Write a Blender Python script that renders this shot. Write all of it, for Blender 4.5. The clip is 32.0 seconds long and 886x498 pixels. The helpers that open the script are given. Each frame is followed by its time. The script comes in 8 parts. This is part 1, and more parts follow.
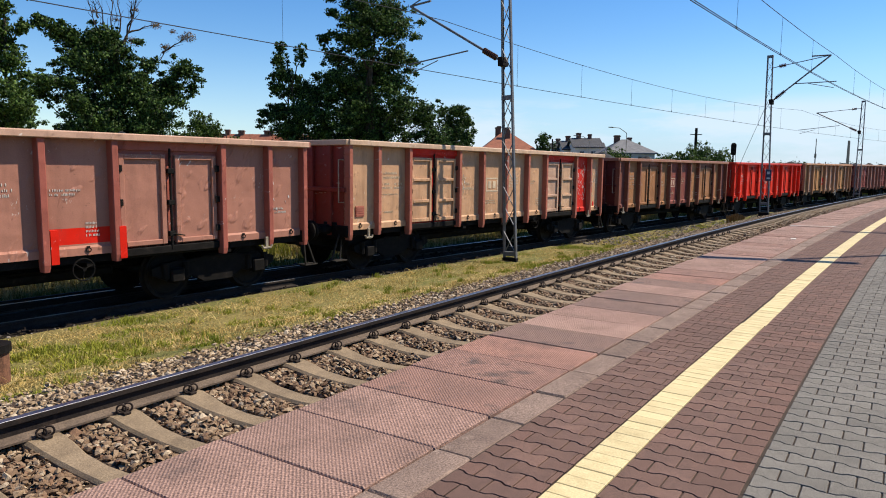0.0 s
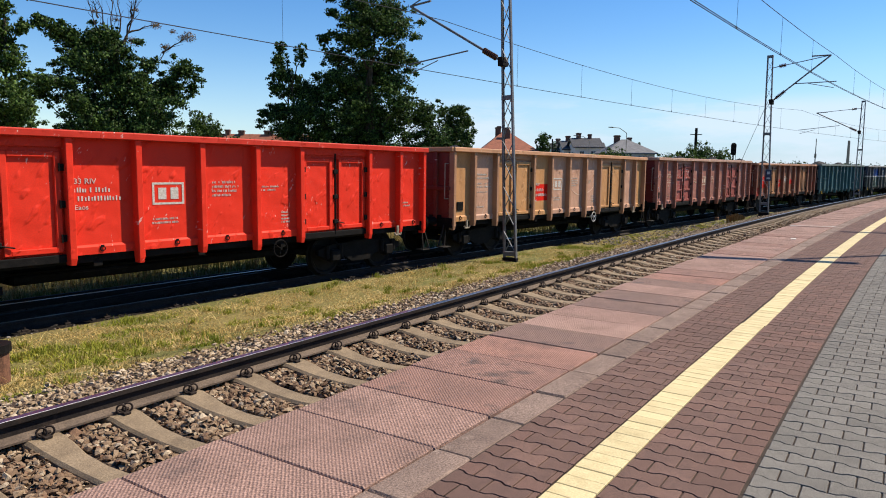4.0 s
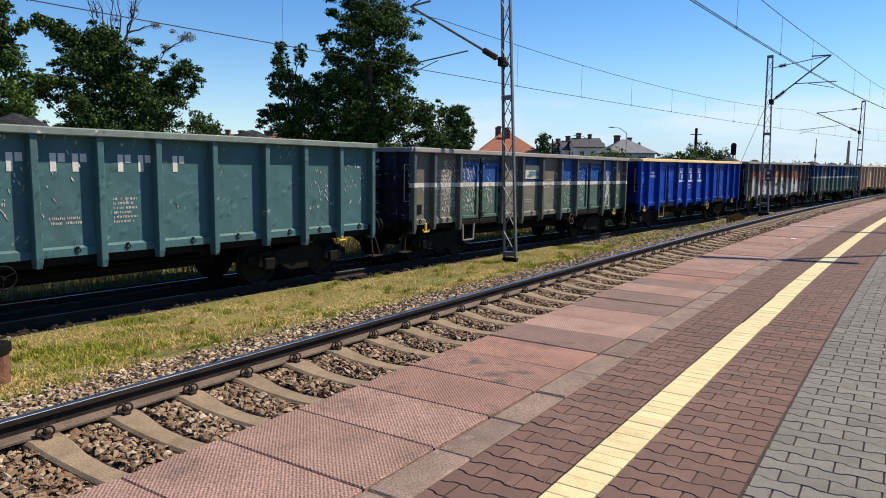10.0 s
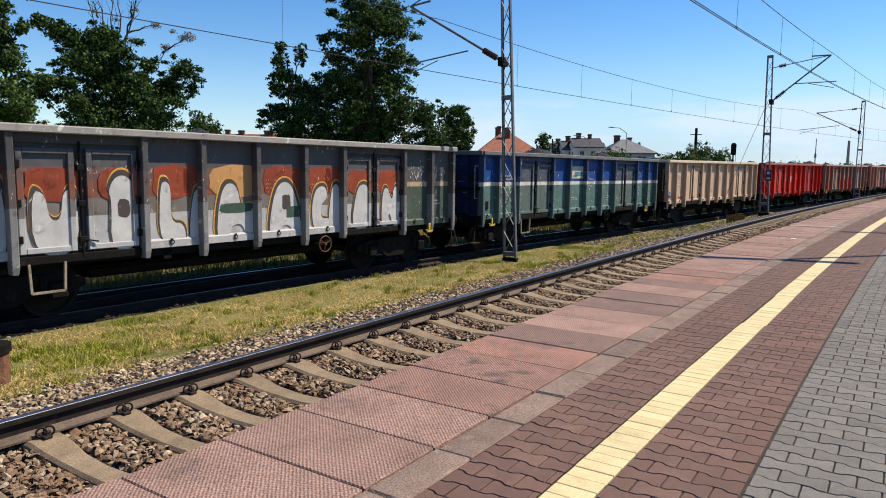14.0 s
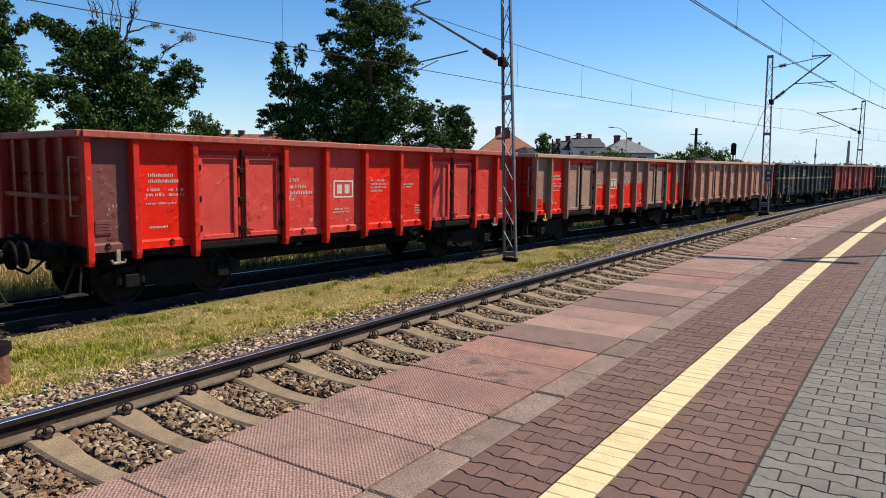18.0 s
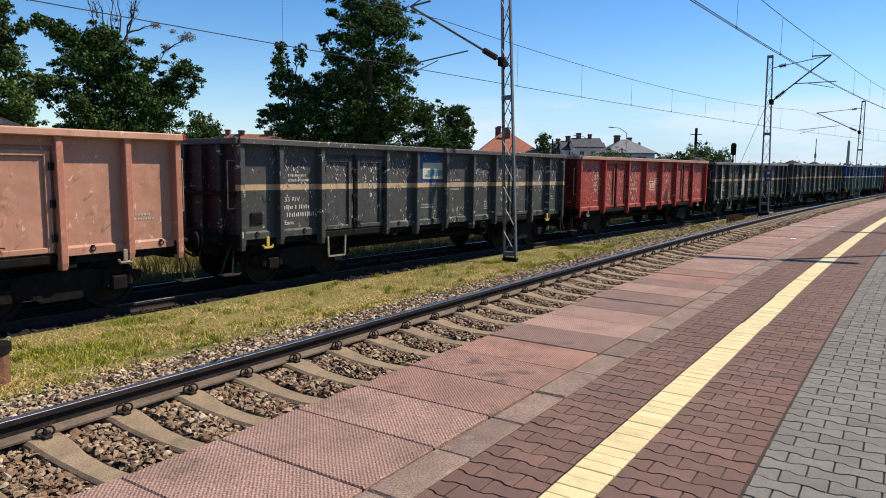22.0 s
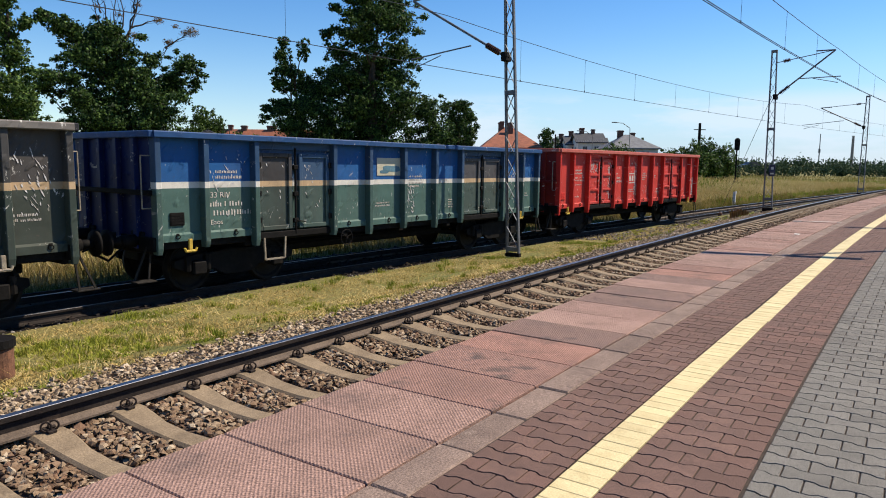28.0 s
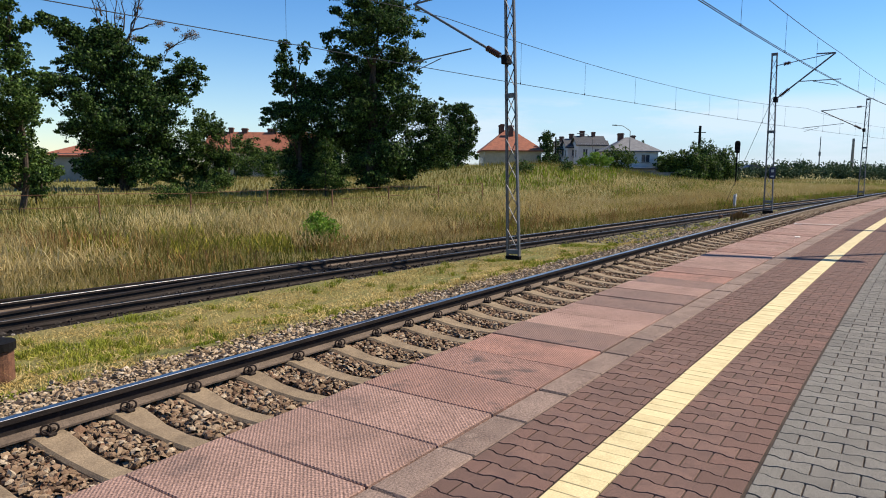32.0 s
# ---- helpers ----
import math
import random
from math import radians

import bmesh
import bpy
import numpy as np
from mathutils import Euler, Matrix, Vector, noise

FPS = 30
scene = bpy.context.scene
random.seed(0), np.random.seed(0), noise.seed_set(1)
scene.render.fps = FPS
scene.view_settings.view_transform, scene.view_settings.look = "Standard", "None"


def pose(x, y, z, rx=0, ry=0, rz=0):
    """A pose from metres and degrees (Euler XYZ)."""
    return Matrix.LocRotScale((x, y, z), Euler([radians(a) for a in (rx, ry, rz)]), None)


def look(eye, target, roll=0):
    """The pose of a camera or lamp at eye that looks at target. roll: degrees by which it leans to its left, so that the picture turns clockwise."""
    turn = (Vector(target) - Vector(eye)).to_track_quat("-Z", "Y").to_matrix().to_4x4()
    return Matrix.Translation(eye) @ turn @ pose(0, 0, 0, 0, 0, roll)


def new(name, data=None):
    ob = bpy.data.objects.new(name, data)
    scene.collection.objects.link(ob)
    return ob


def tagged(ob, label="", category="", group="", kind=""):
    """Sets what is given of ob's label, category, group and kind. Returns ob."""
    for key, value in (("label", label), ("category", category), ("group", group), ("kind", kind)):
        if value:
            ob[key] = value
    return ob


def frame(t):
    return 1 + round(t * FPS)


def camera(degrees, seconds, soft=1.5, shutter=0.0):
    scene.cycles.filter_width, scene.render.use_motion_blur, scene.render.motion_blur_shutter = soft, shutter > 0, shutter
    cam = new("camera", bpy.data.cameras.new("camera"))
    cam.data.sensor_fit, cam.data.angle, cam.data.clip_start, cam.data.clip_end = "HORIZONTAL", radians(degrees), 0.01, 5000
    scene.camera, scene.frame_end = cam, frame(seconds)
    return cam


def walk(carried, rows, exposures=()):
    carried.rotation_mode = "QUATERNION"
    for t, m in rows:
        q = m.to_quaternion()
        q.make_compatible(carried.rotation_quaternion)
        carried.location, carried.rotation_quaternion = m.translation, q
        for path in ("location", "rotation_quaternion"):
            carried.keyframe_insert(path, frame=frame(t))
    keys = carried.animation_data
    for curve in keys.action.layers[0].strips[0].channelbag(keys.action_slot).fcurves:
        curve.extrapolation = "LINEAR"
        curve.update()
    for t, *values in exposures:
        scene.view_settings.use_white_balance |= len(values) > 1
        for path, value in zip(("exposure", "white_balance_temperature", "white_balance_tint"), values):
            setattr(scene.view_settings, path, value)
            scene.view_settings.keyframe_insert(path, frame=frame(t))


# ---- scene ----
# ---- camera ----
# Axes: x runs along the platform edge, y across the tracks, z = 0 is the platform's surface.
EYE = Vector((0.0, 0.0, 1.6))
YAW, PITCH, ROLL, FOCAL = 0.5863, 0.1195, 0.527, 1227.6
cam = camera(65.13, 32.0, 1.0)
PAN = [(0, 0, 0), (12, 0, 0), (23, 0, 0), (24.5, 0, 0.5), (24.75, 2, 4), (25, 4, 8), (25.5, 4.7, 9.5), (26.5, 4.7, 9.3), (27.5, 4.7, 9), (28, 5, 8.3),
       (28.5, 5.2, 8.9), (29, 6.5, 7.7), (29.5, 6.8, 6.5), (30, 6.6, 6.4), (30.5, 6.7, 6.4), (31, 6.5, 5.2), (31.5, 6.0, 4.2), (32, 5.7, 3.6)]


def aim(dx, dy):
    """The camera's pose, turned by dx to the left and dy downwards, in thousandths of a turn of its focal length."""
    yaw, pit = YAW + dx / FOCAL, PITCH + dy / FOCAL
    way = Vector((math.cos(yaw) * math.cos(pit), math.sin(yaw) * math.cos(pit), -math.sin(pit)))
    return look(EYE, EYE + way, ROLL)


walk(cam, [(t, aim(a, b)) for t, a, b in PAN], exposures=[(0, 0.66), (32, 0.66)])

# ---- light ----
SUN_AZ, SUN_EL = radians(-39), radians(50)
world = bpy.data.worlds.new("sky")
scene.world = world
world.use_nodes = True
wn, wl = world.node_tree.nodes, world.node_tree.links
wn.clear()
sky = wn.new("ShaderNodeTexSky")
sky.sky_type, sky.sun_disc, sky.sun_elevation, sky.sun_rotation = "NISHITA", False, SUN_EL, math.pi / 2 - SUN_AZ
sky.air_density, sky.dust_density, sky.ozone_density, sky.altitude = 1.0, 0.0, 3.0, 100
sky_out, sky_bg = wn.new("ShaderNodeOutputWorld"), wn.new("ShaderNodeBackground")
sky_bg.inputs["Strength"].default_value = 0.094
rich = wn.new("ShaderNodeHueSaturation")
rich.inputs["Hue"].default_value, rich.inputs["Saturation"].default_value = 0.507, 1.33
wl.new(sky.outputs["Color"], rich.inputs["Color"])
# a thin band of fair-weather cloud low over the horizon
where, parts, puff, cover, low, thin, veil = (wn.new("ShaderNode" + k) for k in ("TexCoord", "SeparateXYZ", "TexNoise", "MapRange", "MapRange", "Math", "Mix"))
stretch = wn.new("ShaderNodeMapping")
stretch.inputs["Scale"].default_value = (3.0, 3.0, 16.0)
wl.new(where.outputs["Generated"], stretch.inputs["Vector"])
wl.new(stretch.outputs[0], puff.inputs["Vector"])
puff.inputs["Scale"].default_value, puff.inputs["Detail"].default_value, puff.inputs["Roughness"].default_value = 1.6, 7, 0.6
wl.new(puff.outputs["Fac"], cover.inputs["Value"])
cover.inputs["From Min"].default_value, cover.inputs["From Max"].default_value, cover.inputs["To Max"].default_value = 0.40, 0.56, 0.6
wl.new(where.outputs["Generated"], parts.inputs[0])
wl.new(parts.outputs["Z"], low.inputs["Value"])
low.interpolation_type = "SMOOTHSTEP"
low.inputs["From Min"].default_value, low.inputs["From Max"].default_value, low.inputs["To Min"].default_value, low.inputs["To Max"].default_value = 0.075, 0.10, 1.0, 0.0
# the cloud bank lies to the east
bank, there = wn.new("ShaderNodeMapRange"), wn.new("ShaderNodeMath")
bank.interpolation_type = "SMOOTHSTEP"
wl.new(parts.outputs["X"], bank.inputs["Value"])
bank.inputs["From Min"].default_value, bank.inputs["From Max"].default_value = 0.70, 0.84
there.operation = "MULTIPLY"
wl.new(cover.outputs[0], there.inputs[0])
wl.new(bank.outputs[0], there.inputs[1])
thin.operation = "MULTIPLY"
wl.new(there.outputs[0], thin.inputs[0])
wl.new(low.outputs[0], thin.inputs[1])
# pale haze just above the horizon
haze, near = wn.new("ShaderNodeMix"), wn.new("ShaderNodeMapRange")
near.interpolation_type = "SMOOTHSTEP"
wl.new(parts.outputs["Z"], near.inputs["Value"])
near.inputs["From Min"].default_value, near.inputs["From Max"].default_value, near.inputs["To Min"].default_value, near.inputs["To Max"].default_value = 0.0, 0.17, 0.7, 0.0
haze.data_type = "RGBA"
east, pale = wn.new("ShaderNodeMapRange"), wn.new("ShaderNodeMath")
east.inputs["From Min"].default_value, east.inputs["From Max"].default_value, east.inputs["To Min"].default_value = 0.45, 0.95, 0.3
wl.new(parts.outputs["X"], east.inputs["Value"])
pale.operation = "MULTIPLY"
wl.new(near.outputs[0], pale.inputs[0])
wl.new(east.outputs[0], pale.inputs[1])
wl.new(pale.outputs[0], haze.inputs["Factor"])
wl.new(rich.outputs["Color"], haze.inputs["A"])
haze.inputs["B"].default_value = (2.5, 4.0, 6.2, 1)
veil.data_type = "RGBA"
wl.new(thin.outputs[0], veil.inputs["Factor"])
wl.new(haze.outputs["Result"], veil.inputs["A"])
veil.inputs["B"].default_value = (5.4, 6.1, 7.0, 1)
wl.new(veil.outputs["Result"], sky_bg.inputs["Color"])
wl.new(sky_bg.outputs["Background"], sky_out.inputs["Surface"])
sun = new("sun", bpy.data.lights.new("sun", "SUN"))
sun.data.energy, sun.data.angle, sun.data.color = 4.9, radians(0.53), (1.0, 0.865, 0.685)
sun.matrix_world = look((0, 0, 0), (-math.cos(SUN_AZ) * math.cos(SUN_EL), -math.sin(SUN_AZ) * math.cos(SUN_EL), -math.sin(SUN_EL)))

# ---- materials ----


def material(name, color, second=None, rough=0.8, metal=0.0, scale=6.0, fine=60.0, bump=0.3, third=None, spread=0.12, depth=0.01, low=0.42, high=0.62, coord="Object", vary=0.0, translucent=0.0, studs=0.0):
    """A surface in two or three tones, mottled at two scales, with fine relief; spread: strength of the fine grain; vary: difference from piece to piece."""
    m = bpy.data.materials.new(name)
    m.use_nodes = True
    n, l = m.node_tree.nodes, m.node_tree.links
    b = n["Principled BSDF"]
    b.inputs["Roughness"].default_value, b.inputs["Metallic"].default_value = rough, metal
    b.inputs["Specular IOR Level"].default_value = 0.12 if max(color) < 0.04 else 0.3
    tc, info = n.new("ShaderNodeTexCoord"), n.new("ShaderNodeObjectInfo")
    shift = n.new("ShaderNodeVectorMath")
    shift.operation = "MULTIPLY_ADD"
    l.new(info.outputs["Random"], shift.inputs[0])
    shift.inputs[1].default_value = (37.0, 53.0, 71.0)
    l.new(tc.outputs[coord], shift.inputs[2])
    big, small = n.new("ShaderNodeTexNoise"), n.new("ShaderNodeTexNoise")
    for tex, s, d in ((big, scale, 5), (small, fine, 3)):
        tex.inputs["Scale"].default_value, tex.inputs["Detail"].default_value, tex.inputs["Roughness"].default_value = s, d, 0.62
        l.new(shift.outputs[0], tex.inputs["Vector"])
    second = second or tuple(c * 0.7 for c in color)
    ramp = n.new("ShaderNodeValToRGB")
    e = ramp.color_ramp.elements
    e[0].position, e[0].color, e[1].position, e[1].color = low, (*color, 1), high, (*second, 1)
    if third:
        x = e.new(min(high + 0.1, 0.97))
        x.color = (*third, 1)
    l.new(big.outputs["Fac"], ramp.inputs["Fac"])
    grain = n.new("ShaderNodeMapRange")
    grain.inputs["From Min"].default_value, grain.inputs["From Max"].default_value = 0.25, 0.75
    grain.inputs["To Min"].default_value, grain.inputs["To Max"].default_value = 1 - 2 * spread, 1 + 2 * spread
    l.new(small.outputs["Fac"], grain.inputs["Value"])
    piece = n.new("ShaderNodeMapRange")
    piece.inputs["To Min"].default_value, piece.inputs["To Max"].default_value = 1 - vary, 1 + vary
    l.new(info.outputs["Random"], piece.inputs["Value"])
    times = n.new("ShaderNodeMath")
    times.operation = "MULTIPLY"
    l.new(grain.outputs[0], times.inputs[0])
    l.new(piece.outputs[0], times.inputs[1])
    mul = n.new("ShaderNodeVectorMath")
    mul.operation = "SCALE"
    l.new(ramp.outputs["Color"], mul.inputs[0])
    l.new(times.outputs[0], mul.inputs["Scale"])
    l.new(mul.outputs[0], b.inputs["Base Color"])
    if bump:
        bp = n.new("ShaderNodeBump")
        bp.inputs["Strength"].default_value, bp.inputs["Distance"].default_value = bump, depth
        l.new(small.outputs["Fac"], bp.inputs["Height"])
        l.new(bp.outputs[0], b.inputs["Normal"])
    if studs:
        # rows of small raised studs, the colour darker in the hollows between them
        sep = n.new("ShaderNodeSeparateXYZ")
        l.new(tc.outputs["Object"], sep.inputs[0])
        waves = []
        for axis in "XY":
            a, s = n.new("ShaderNodeMath"), n.new("ShaderNodeMath")
            a.operation, s.operation = "MULTIPLY", "SINE"
            a.inputs[1].default_value = math.tau / studs
            l.new(sep.outputs[axis], a.inputs[0])
            l.new(a.outputs[0], s.inputs[0])
            waves.append(s)
        pr = n.new("ShaderNodeMath")
        pr.operation = "MULTIPLY"
        l.new(waves[0].outputs[0], pr.inputs[0])
        l.new(waves[1].outputs[0], pr.inputs[1])
        b3 = n.new("ShaderNodeBump")
        b3.inputs["Strength"].default_value, b3.inputs["Distance"].default_value = 0.45, 0.006
        l.new(pr.outputs[0], b3.inputs["Height"])
        l.new(bp.outputs[0], b3.inputs["Normal"])
        l.new(b3.outputs[0], b.inputs["Normal"])
        dirt = n.new("ShaderNodeMapRange")
        dirt.inputs["From Min"].default_value, dirt.inputs["From Max"].default_value = -0.7, 0.3
        dirt.inputs["To Min"].default_value, dirt.inputs["To Max"].default_value = 0.74, 1.06
        l.new(pr.outputs[0], dirt.inputs["Value"])
        both = n.new("ShaderNodeVectorMath")
        both.operation = "SCALE"
        l.new(mul.outputs[0], both.inputs[0])
        l.new(dirt.outputs[0], both.inputs["Scale"])
        l.new(both.outputs[0], b.inputs["Base Color"])
    if translucent:
        tr, mix = n.new("ShaderNodeBsdfTranslucent"), n.new("ShaderNodeMixShader")
        l.new(mul.outputs[0], tr.inputs["Color"])
        mix.inputs["Fac"].default_value = translucent
        l.new(b.outputs[0], mix.inputs[1])
        l.new(tr.outputs[0], mix.inputs[2])
        l.new(mix.outputs[0], n["Material Output"].inputs["Surface"])
    return m


def islands(name, colors, rough=0.9, bump=0.0, translucent=0.0, patch=0.0, grain=0.0):
    """A material for heaps of small pieces: each loose piece takes a tone of its own; patch: size of drifts of tone over the ground."""
    m = bpy.data.materials.new(name)
    m.use_nodes = True
    n, l = m.node_tree.nodes, m.node_tree.links
    b = n["Principled BSDF"]
    b.inputs["Roughness"].default_value = rough
    b.inputs["Specular IOR Level"].default_value = 0.12 if translucent else 0.25
    geo, ramp = n.new("ShaderNodeNewGeometry"), n.new("ShaderNodeValToRGB")
    e = ramp.color_ramp.elements
    while len(e) < len(colors):
        e.new(0.5)
    for i, c in enumerate(colors):
        e[i].position, e[i].color = i / (len(colors) - 1), (*c, 1)
    if patch:
        tc, tex, add = n.new("ShaderNodeTexCoord"), n.new("ShaderNodeTexNoise"), n.new("ShaderNodeMath")
        tex.inputs["Scale"].default_value, tex.inputs["Detail"].default_value = patch, 4
        l.new(tc.outputs["Object"], tex.inputs["Vector"])
        add.operation = "MULTIPLY_ADD"
        add.inputs[1].default_value = 0.45
        l.new(geo.outputs["Random Per Island"], add.inputs[0])
        rng = n.new("ShaderNodeMapRange")
        rng.inputs["From Min"].default_value, rng.inputs["From Max"].default_value = 0.3, 0.7
        rng.inputs["To Max"].default_value = 0.55
        l.new(tex.outputs["Fac"], rng.inputs["Value"])
        l.new(rng.outputs[0], add.inputs[2])
        l.new(add.outputs[0], ramp.inputs["Fac"])
    else:
        l.new(geo.outputs["Random Per Island"], ramp.inputs["Fac"])
    l.new(ramp.outputs["Color"], b.inputs["Base Color"])
    if grain:
        at, speck, span, mul, relief = n.new("ShaderNodeTexCoord"), n.new("ShaderNodeTexNoise"), n.new("ShaderNodeMapRange"), n.new("ShaderNodeVectorMath"), n.new("ShaderNodeBump")
        speck.inputs["Scale"].default_value, speck.inputs["Detail"].default_value = 210, 3
        l.new(at.outputs["Object"], speck.inputs["Vector"])
        span.inputs["From Min"].default_value, span.inputs["From Max"].default_value = 0.25, 0.75
        span.inputs["To Min"].default_value, span.inputs["To Max"].default_value = 1 - grain, 1 + grain
        l.new(speck.outputs["Fac"], span.inputs["Value"])
        mul.operation = "SCALE"
        l.new(ramp.outputs["Color"], mul.inputs[0])
        l.new(span.outputs[0], mul.inputs["Scale"])
        l.new(mul.outputs[0], b.inputs["Base Color"])
        relief.inputs["Strength"].default_value, relief.inputs["Distance"].default_value = 0.6, 0.004
        l.new(speck.outputs["Fac"], relief.inputs["Height"])
        l.new(relief.outputs[0], b.inputs["Normal"])
    if translucent:
        tr, mix = n.new("ShaderNodeBsdfTranslucent"), n.new("ShaderNodeMixShader")
        l.new(ramp.outputs["Color"], tr.inputs["Color"])
        mix.inputs["Fac"].default_value = translucent
        l.new(b.outputs[0], mix.inputs[1])
        l.new(tr.outputs[0], mix.inputs[2])
        l.new(mix.outputs[0], n["Material Output"].inputs["Surface"])
    return m


M = {}
for kind, tones in (("slab", ((0.280, 0.178, 0.145), (0.230, 0.147, 0.119), (0.168, 0.113, 0.095))), ("slab_red", ((0.285, 0.156, 0.120), (0.235, 0.131, 0.102), (0.165, 0.102, 0.082))),
                    ("slab_dull", ((0.205, 0.122, 0.098), (0.255, 0.148, 0.118), (0.115, 0.080, 0.068))), ("slab_dark", ((0.160, 0.108, 0.091), (0.198, 0.128, 0.105), (0.10, 0.074, 0.066))),
                    ("slab_pale", ((0.312, 0.203, 0.165), (0.262, 0.168, 0.136), (0.19, 0.122, 0.10)))):
    M[kind] = material("concrete_" + kind, tones[0], tones[1], 0.9, scale=2.6, fine=95, spread=0.34, bump=0.7, third=tones[2], low=0.40, high=0.58, depth=0.006, vary=0.08, studs=0.024)
M["kerb"] = material("weathered_kerb_concrete", (0.20, 0.146, 0.118), (0.15, 0.108, 0.088), 0.92, scale=4, fine=90, spread=0.3, bump=0.7, third=(0.245, 0.185, 0.15), depth=0.008, vary=0.15)
M["paver_red"] = material("red_concrete_paver", (0.140, 0.084, 0.066), (0.113, 0.069, 0.056), 0.88, scale=5, fine=210, spread=0.36, bump=0.6, depth=0.004, vary=0.14)
M["paver_grey"] = material("grey_concrete_paver", (0.150, 0.143, 0.127), (0.124, 0.118, 0.106), 0.88, scale=5, fine=210, spread=0.36, bump=0.6, depth=0.004, vary=0.12)
M["paver_red_far"] = islands("red_pavers", [(0.108, 0.066, 0.053), (0.130, 0.078, 0.062), (0.118, 0.073, 0.059), (0.148, 0.086, 0.068)], grain=0.7)
M["paver_grey_far"] = islands("grey_pavers", [(0.115, 0.109, 0.098), (0.135, 0.128, 0.115), (0.143, 0.136, 0.121), (0.157, 0.149, 0.132)], grain=0.7)
M["joint"] = material("sandy_joint", (0.048, 0.036, 0.030), (0.032, 0.025, 0.021), 0.95, scale=9, fine=120, spread=0.3)
M["yellow"] = material("worn_yellow_paint", (0.56, 0.475, 0.265), (0.49, 0.41, 0.222), 0.75, scale=7, fine=110, spread=0.1, bump=0.3, third=(0.37, 0.28, 0.13), low=0.45, high=0.66, depth=0.003, vary=0.07)
M["sleeper"] = material("sleeper_concrete", (0.225, 0.172, 0.112), (0.165, 0.125, 0.082), 0.92, scale=5, fine=80, spread=0.22, bump=0.4, vary=0.1)
# dark rust, plus the shade under the rail head put into the colour
M["railside"] = material("dark_rail_side", (0.030, 0.024, 0.021), (0.018, 0.015, 0.014), 0.7, scale=4, fine=80, spread=0.2, third=(0.05, 0.036, 0.028))
M["railfoot"] = material("dusty_rail_foot", (0.125, 0.095, 0.072), (0.085, 0.064, 0.049), 0.85, scale=5, fine=80, spread=0.25, third=(0.15, 0.105, 0.075))
M["railtop"] = material("polished_rail_head", (0.40, 0.39, 0.385), (0.31, 0.305, 0.30), 0.3, 1.0, scale=1.2, fine=30, spread=0.06, bump=0.02)
M["railtop_dull"] = material("dull_rail_head", (0.12, 0.118, 0.12), (0.07, 0.062, 0.058), 0.4, 0.9, scale=1.2, fine=30, spread=0.1, bump=0.05)
M["clip"] = material("rusty_rail_clip", (0.035, 0.026, 0.022), (0.02, 0.016, 0.014), 0.7, scale=20, fine=90)
M["ballast"] = material("brown_ballast_bed", (0.076, 0.050, 0.035), (0.046, 0.032, 0.023), 0.95, scale=14, fine=60, spread=0.3, bump=0.9, depth=0.03)
# dark ballast, deepened further by putting the train's shade into its colour
M["ballast_dark"] = material("shade_dark_ballast", (0.018, 0.015, 0.013), (0.010, 0.009, 0.008), 0.95, scale=10, fine=50, spread=0.3, bump=0.9, depth=0.03, third=(0.04, 0.034, 0.03))
M["stone"] = islands("ballast_stone", [(0.085, 0.050, 0.031), (0.22, 0.150, 0.093), (0.15, 0.096, 0.060), (0.31, 0.235, 0.155), (0.155, 0.085, 0.052), (0.25, 0.185, 0.12), (0.40, 0.33, 0.24)], grain=0.35)
M["gravel"] = islands("pale_gravel", [(0.17, 0.118, 0.068), (0.30, 0.22, 0.135), (0.23, 0.165, 0.10), (0.38, 0.295, 0.20), (0.48, 0.40, 0.295)], grain=0.35)
M["gravel_grey"] = islands("grey_gravel", [(0.09, 0.078, 0.066), (0.17, 0.15, 0.13), (0.13, 0.115, 0.10), (0.24, 0.215, 0.19)], grain=0.3)
# dark stones of the same bed, their tones lowered as if shaded
M["stone_dark"] = islands("shade_dark_stone", [(0.015, 0.013, 0.011), (0.032, 0.027, 0.023), (0.022, 0.018, 0.016), (0.05, 0.043, 0.037)])
M["soil"] = material("dry_field_soil", (0.175, 0.145, 0.048), (0.115, 0.12, 0.03), 0.95, scale=0.8, fine=22, spread=0.4, bump=0.8, depth=0.04, third=(0.23, 0.18, 0.085), low=0.38, high=0.6)
M["lawn"] = islands("green_strip_grass", [(0.10, 0.145, 0.012), (0.18, 0.225, 0.022), (0.28, 0.285, 0.042), (0.40, 0.34, 0.09)], translucent=0.2, patch=0.9)
M["thatch"] = islands("dry_strip_grass", [(0.18, 0.125, 0.04), (0.34, 0.245, 0.08), (0.46, 0.34, 0.125), (0.60, 0.46, 0.19), (0.72, 0.59, 0.30)], translucent=0.15, patch=0.9)
M["hay"] = islands("loose_hay", [(0.38, 0.27, 0.10), (0.54, 0.41, 0.18), (0.70, 0.57, 0.30)], translucent=0.1)
M["heads"] = islands("pale_seed_heads", [(0.319, 0.228, 0.0838), (0.418, 0.319, 0.13), (0.519, 0.418, 0.197), (0.61, 0.519, 0.289)], translucent=0.35, patch=0.2)
M["dry"] = islands("tall_dry_grass", [(0.113, 0.0922, 0.0231), (0.211, 0.159, 0.0496), (0.331, 0.255, 0.0992), (0.437, 0.351, 0.165), (0.516, 0.437, 0.251)], translucent=0.3, patch=0.22)
M["sorrel"] = islands("reddish_weed", [(0.17, 0.10, 0.035), (0.24, 0.135, 0.05), (0.30, 0.18, 0.07)], translucent=0.2)
M["weed"] = islands("yellow_green_weed", [(0.10, 0.125, 0.018), (0.17, 0.18, 0.026), (0.26, 0.24, 0.04), (0.36, 0.31, 0.06)], translucent=0.3)
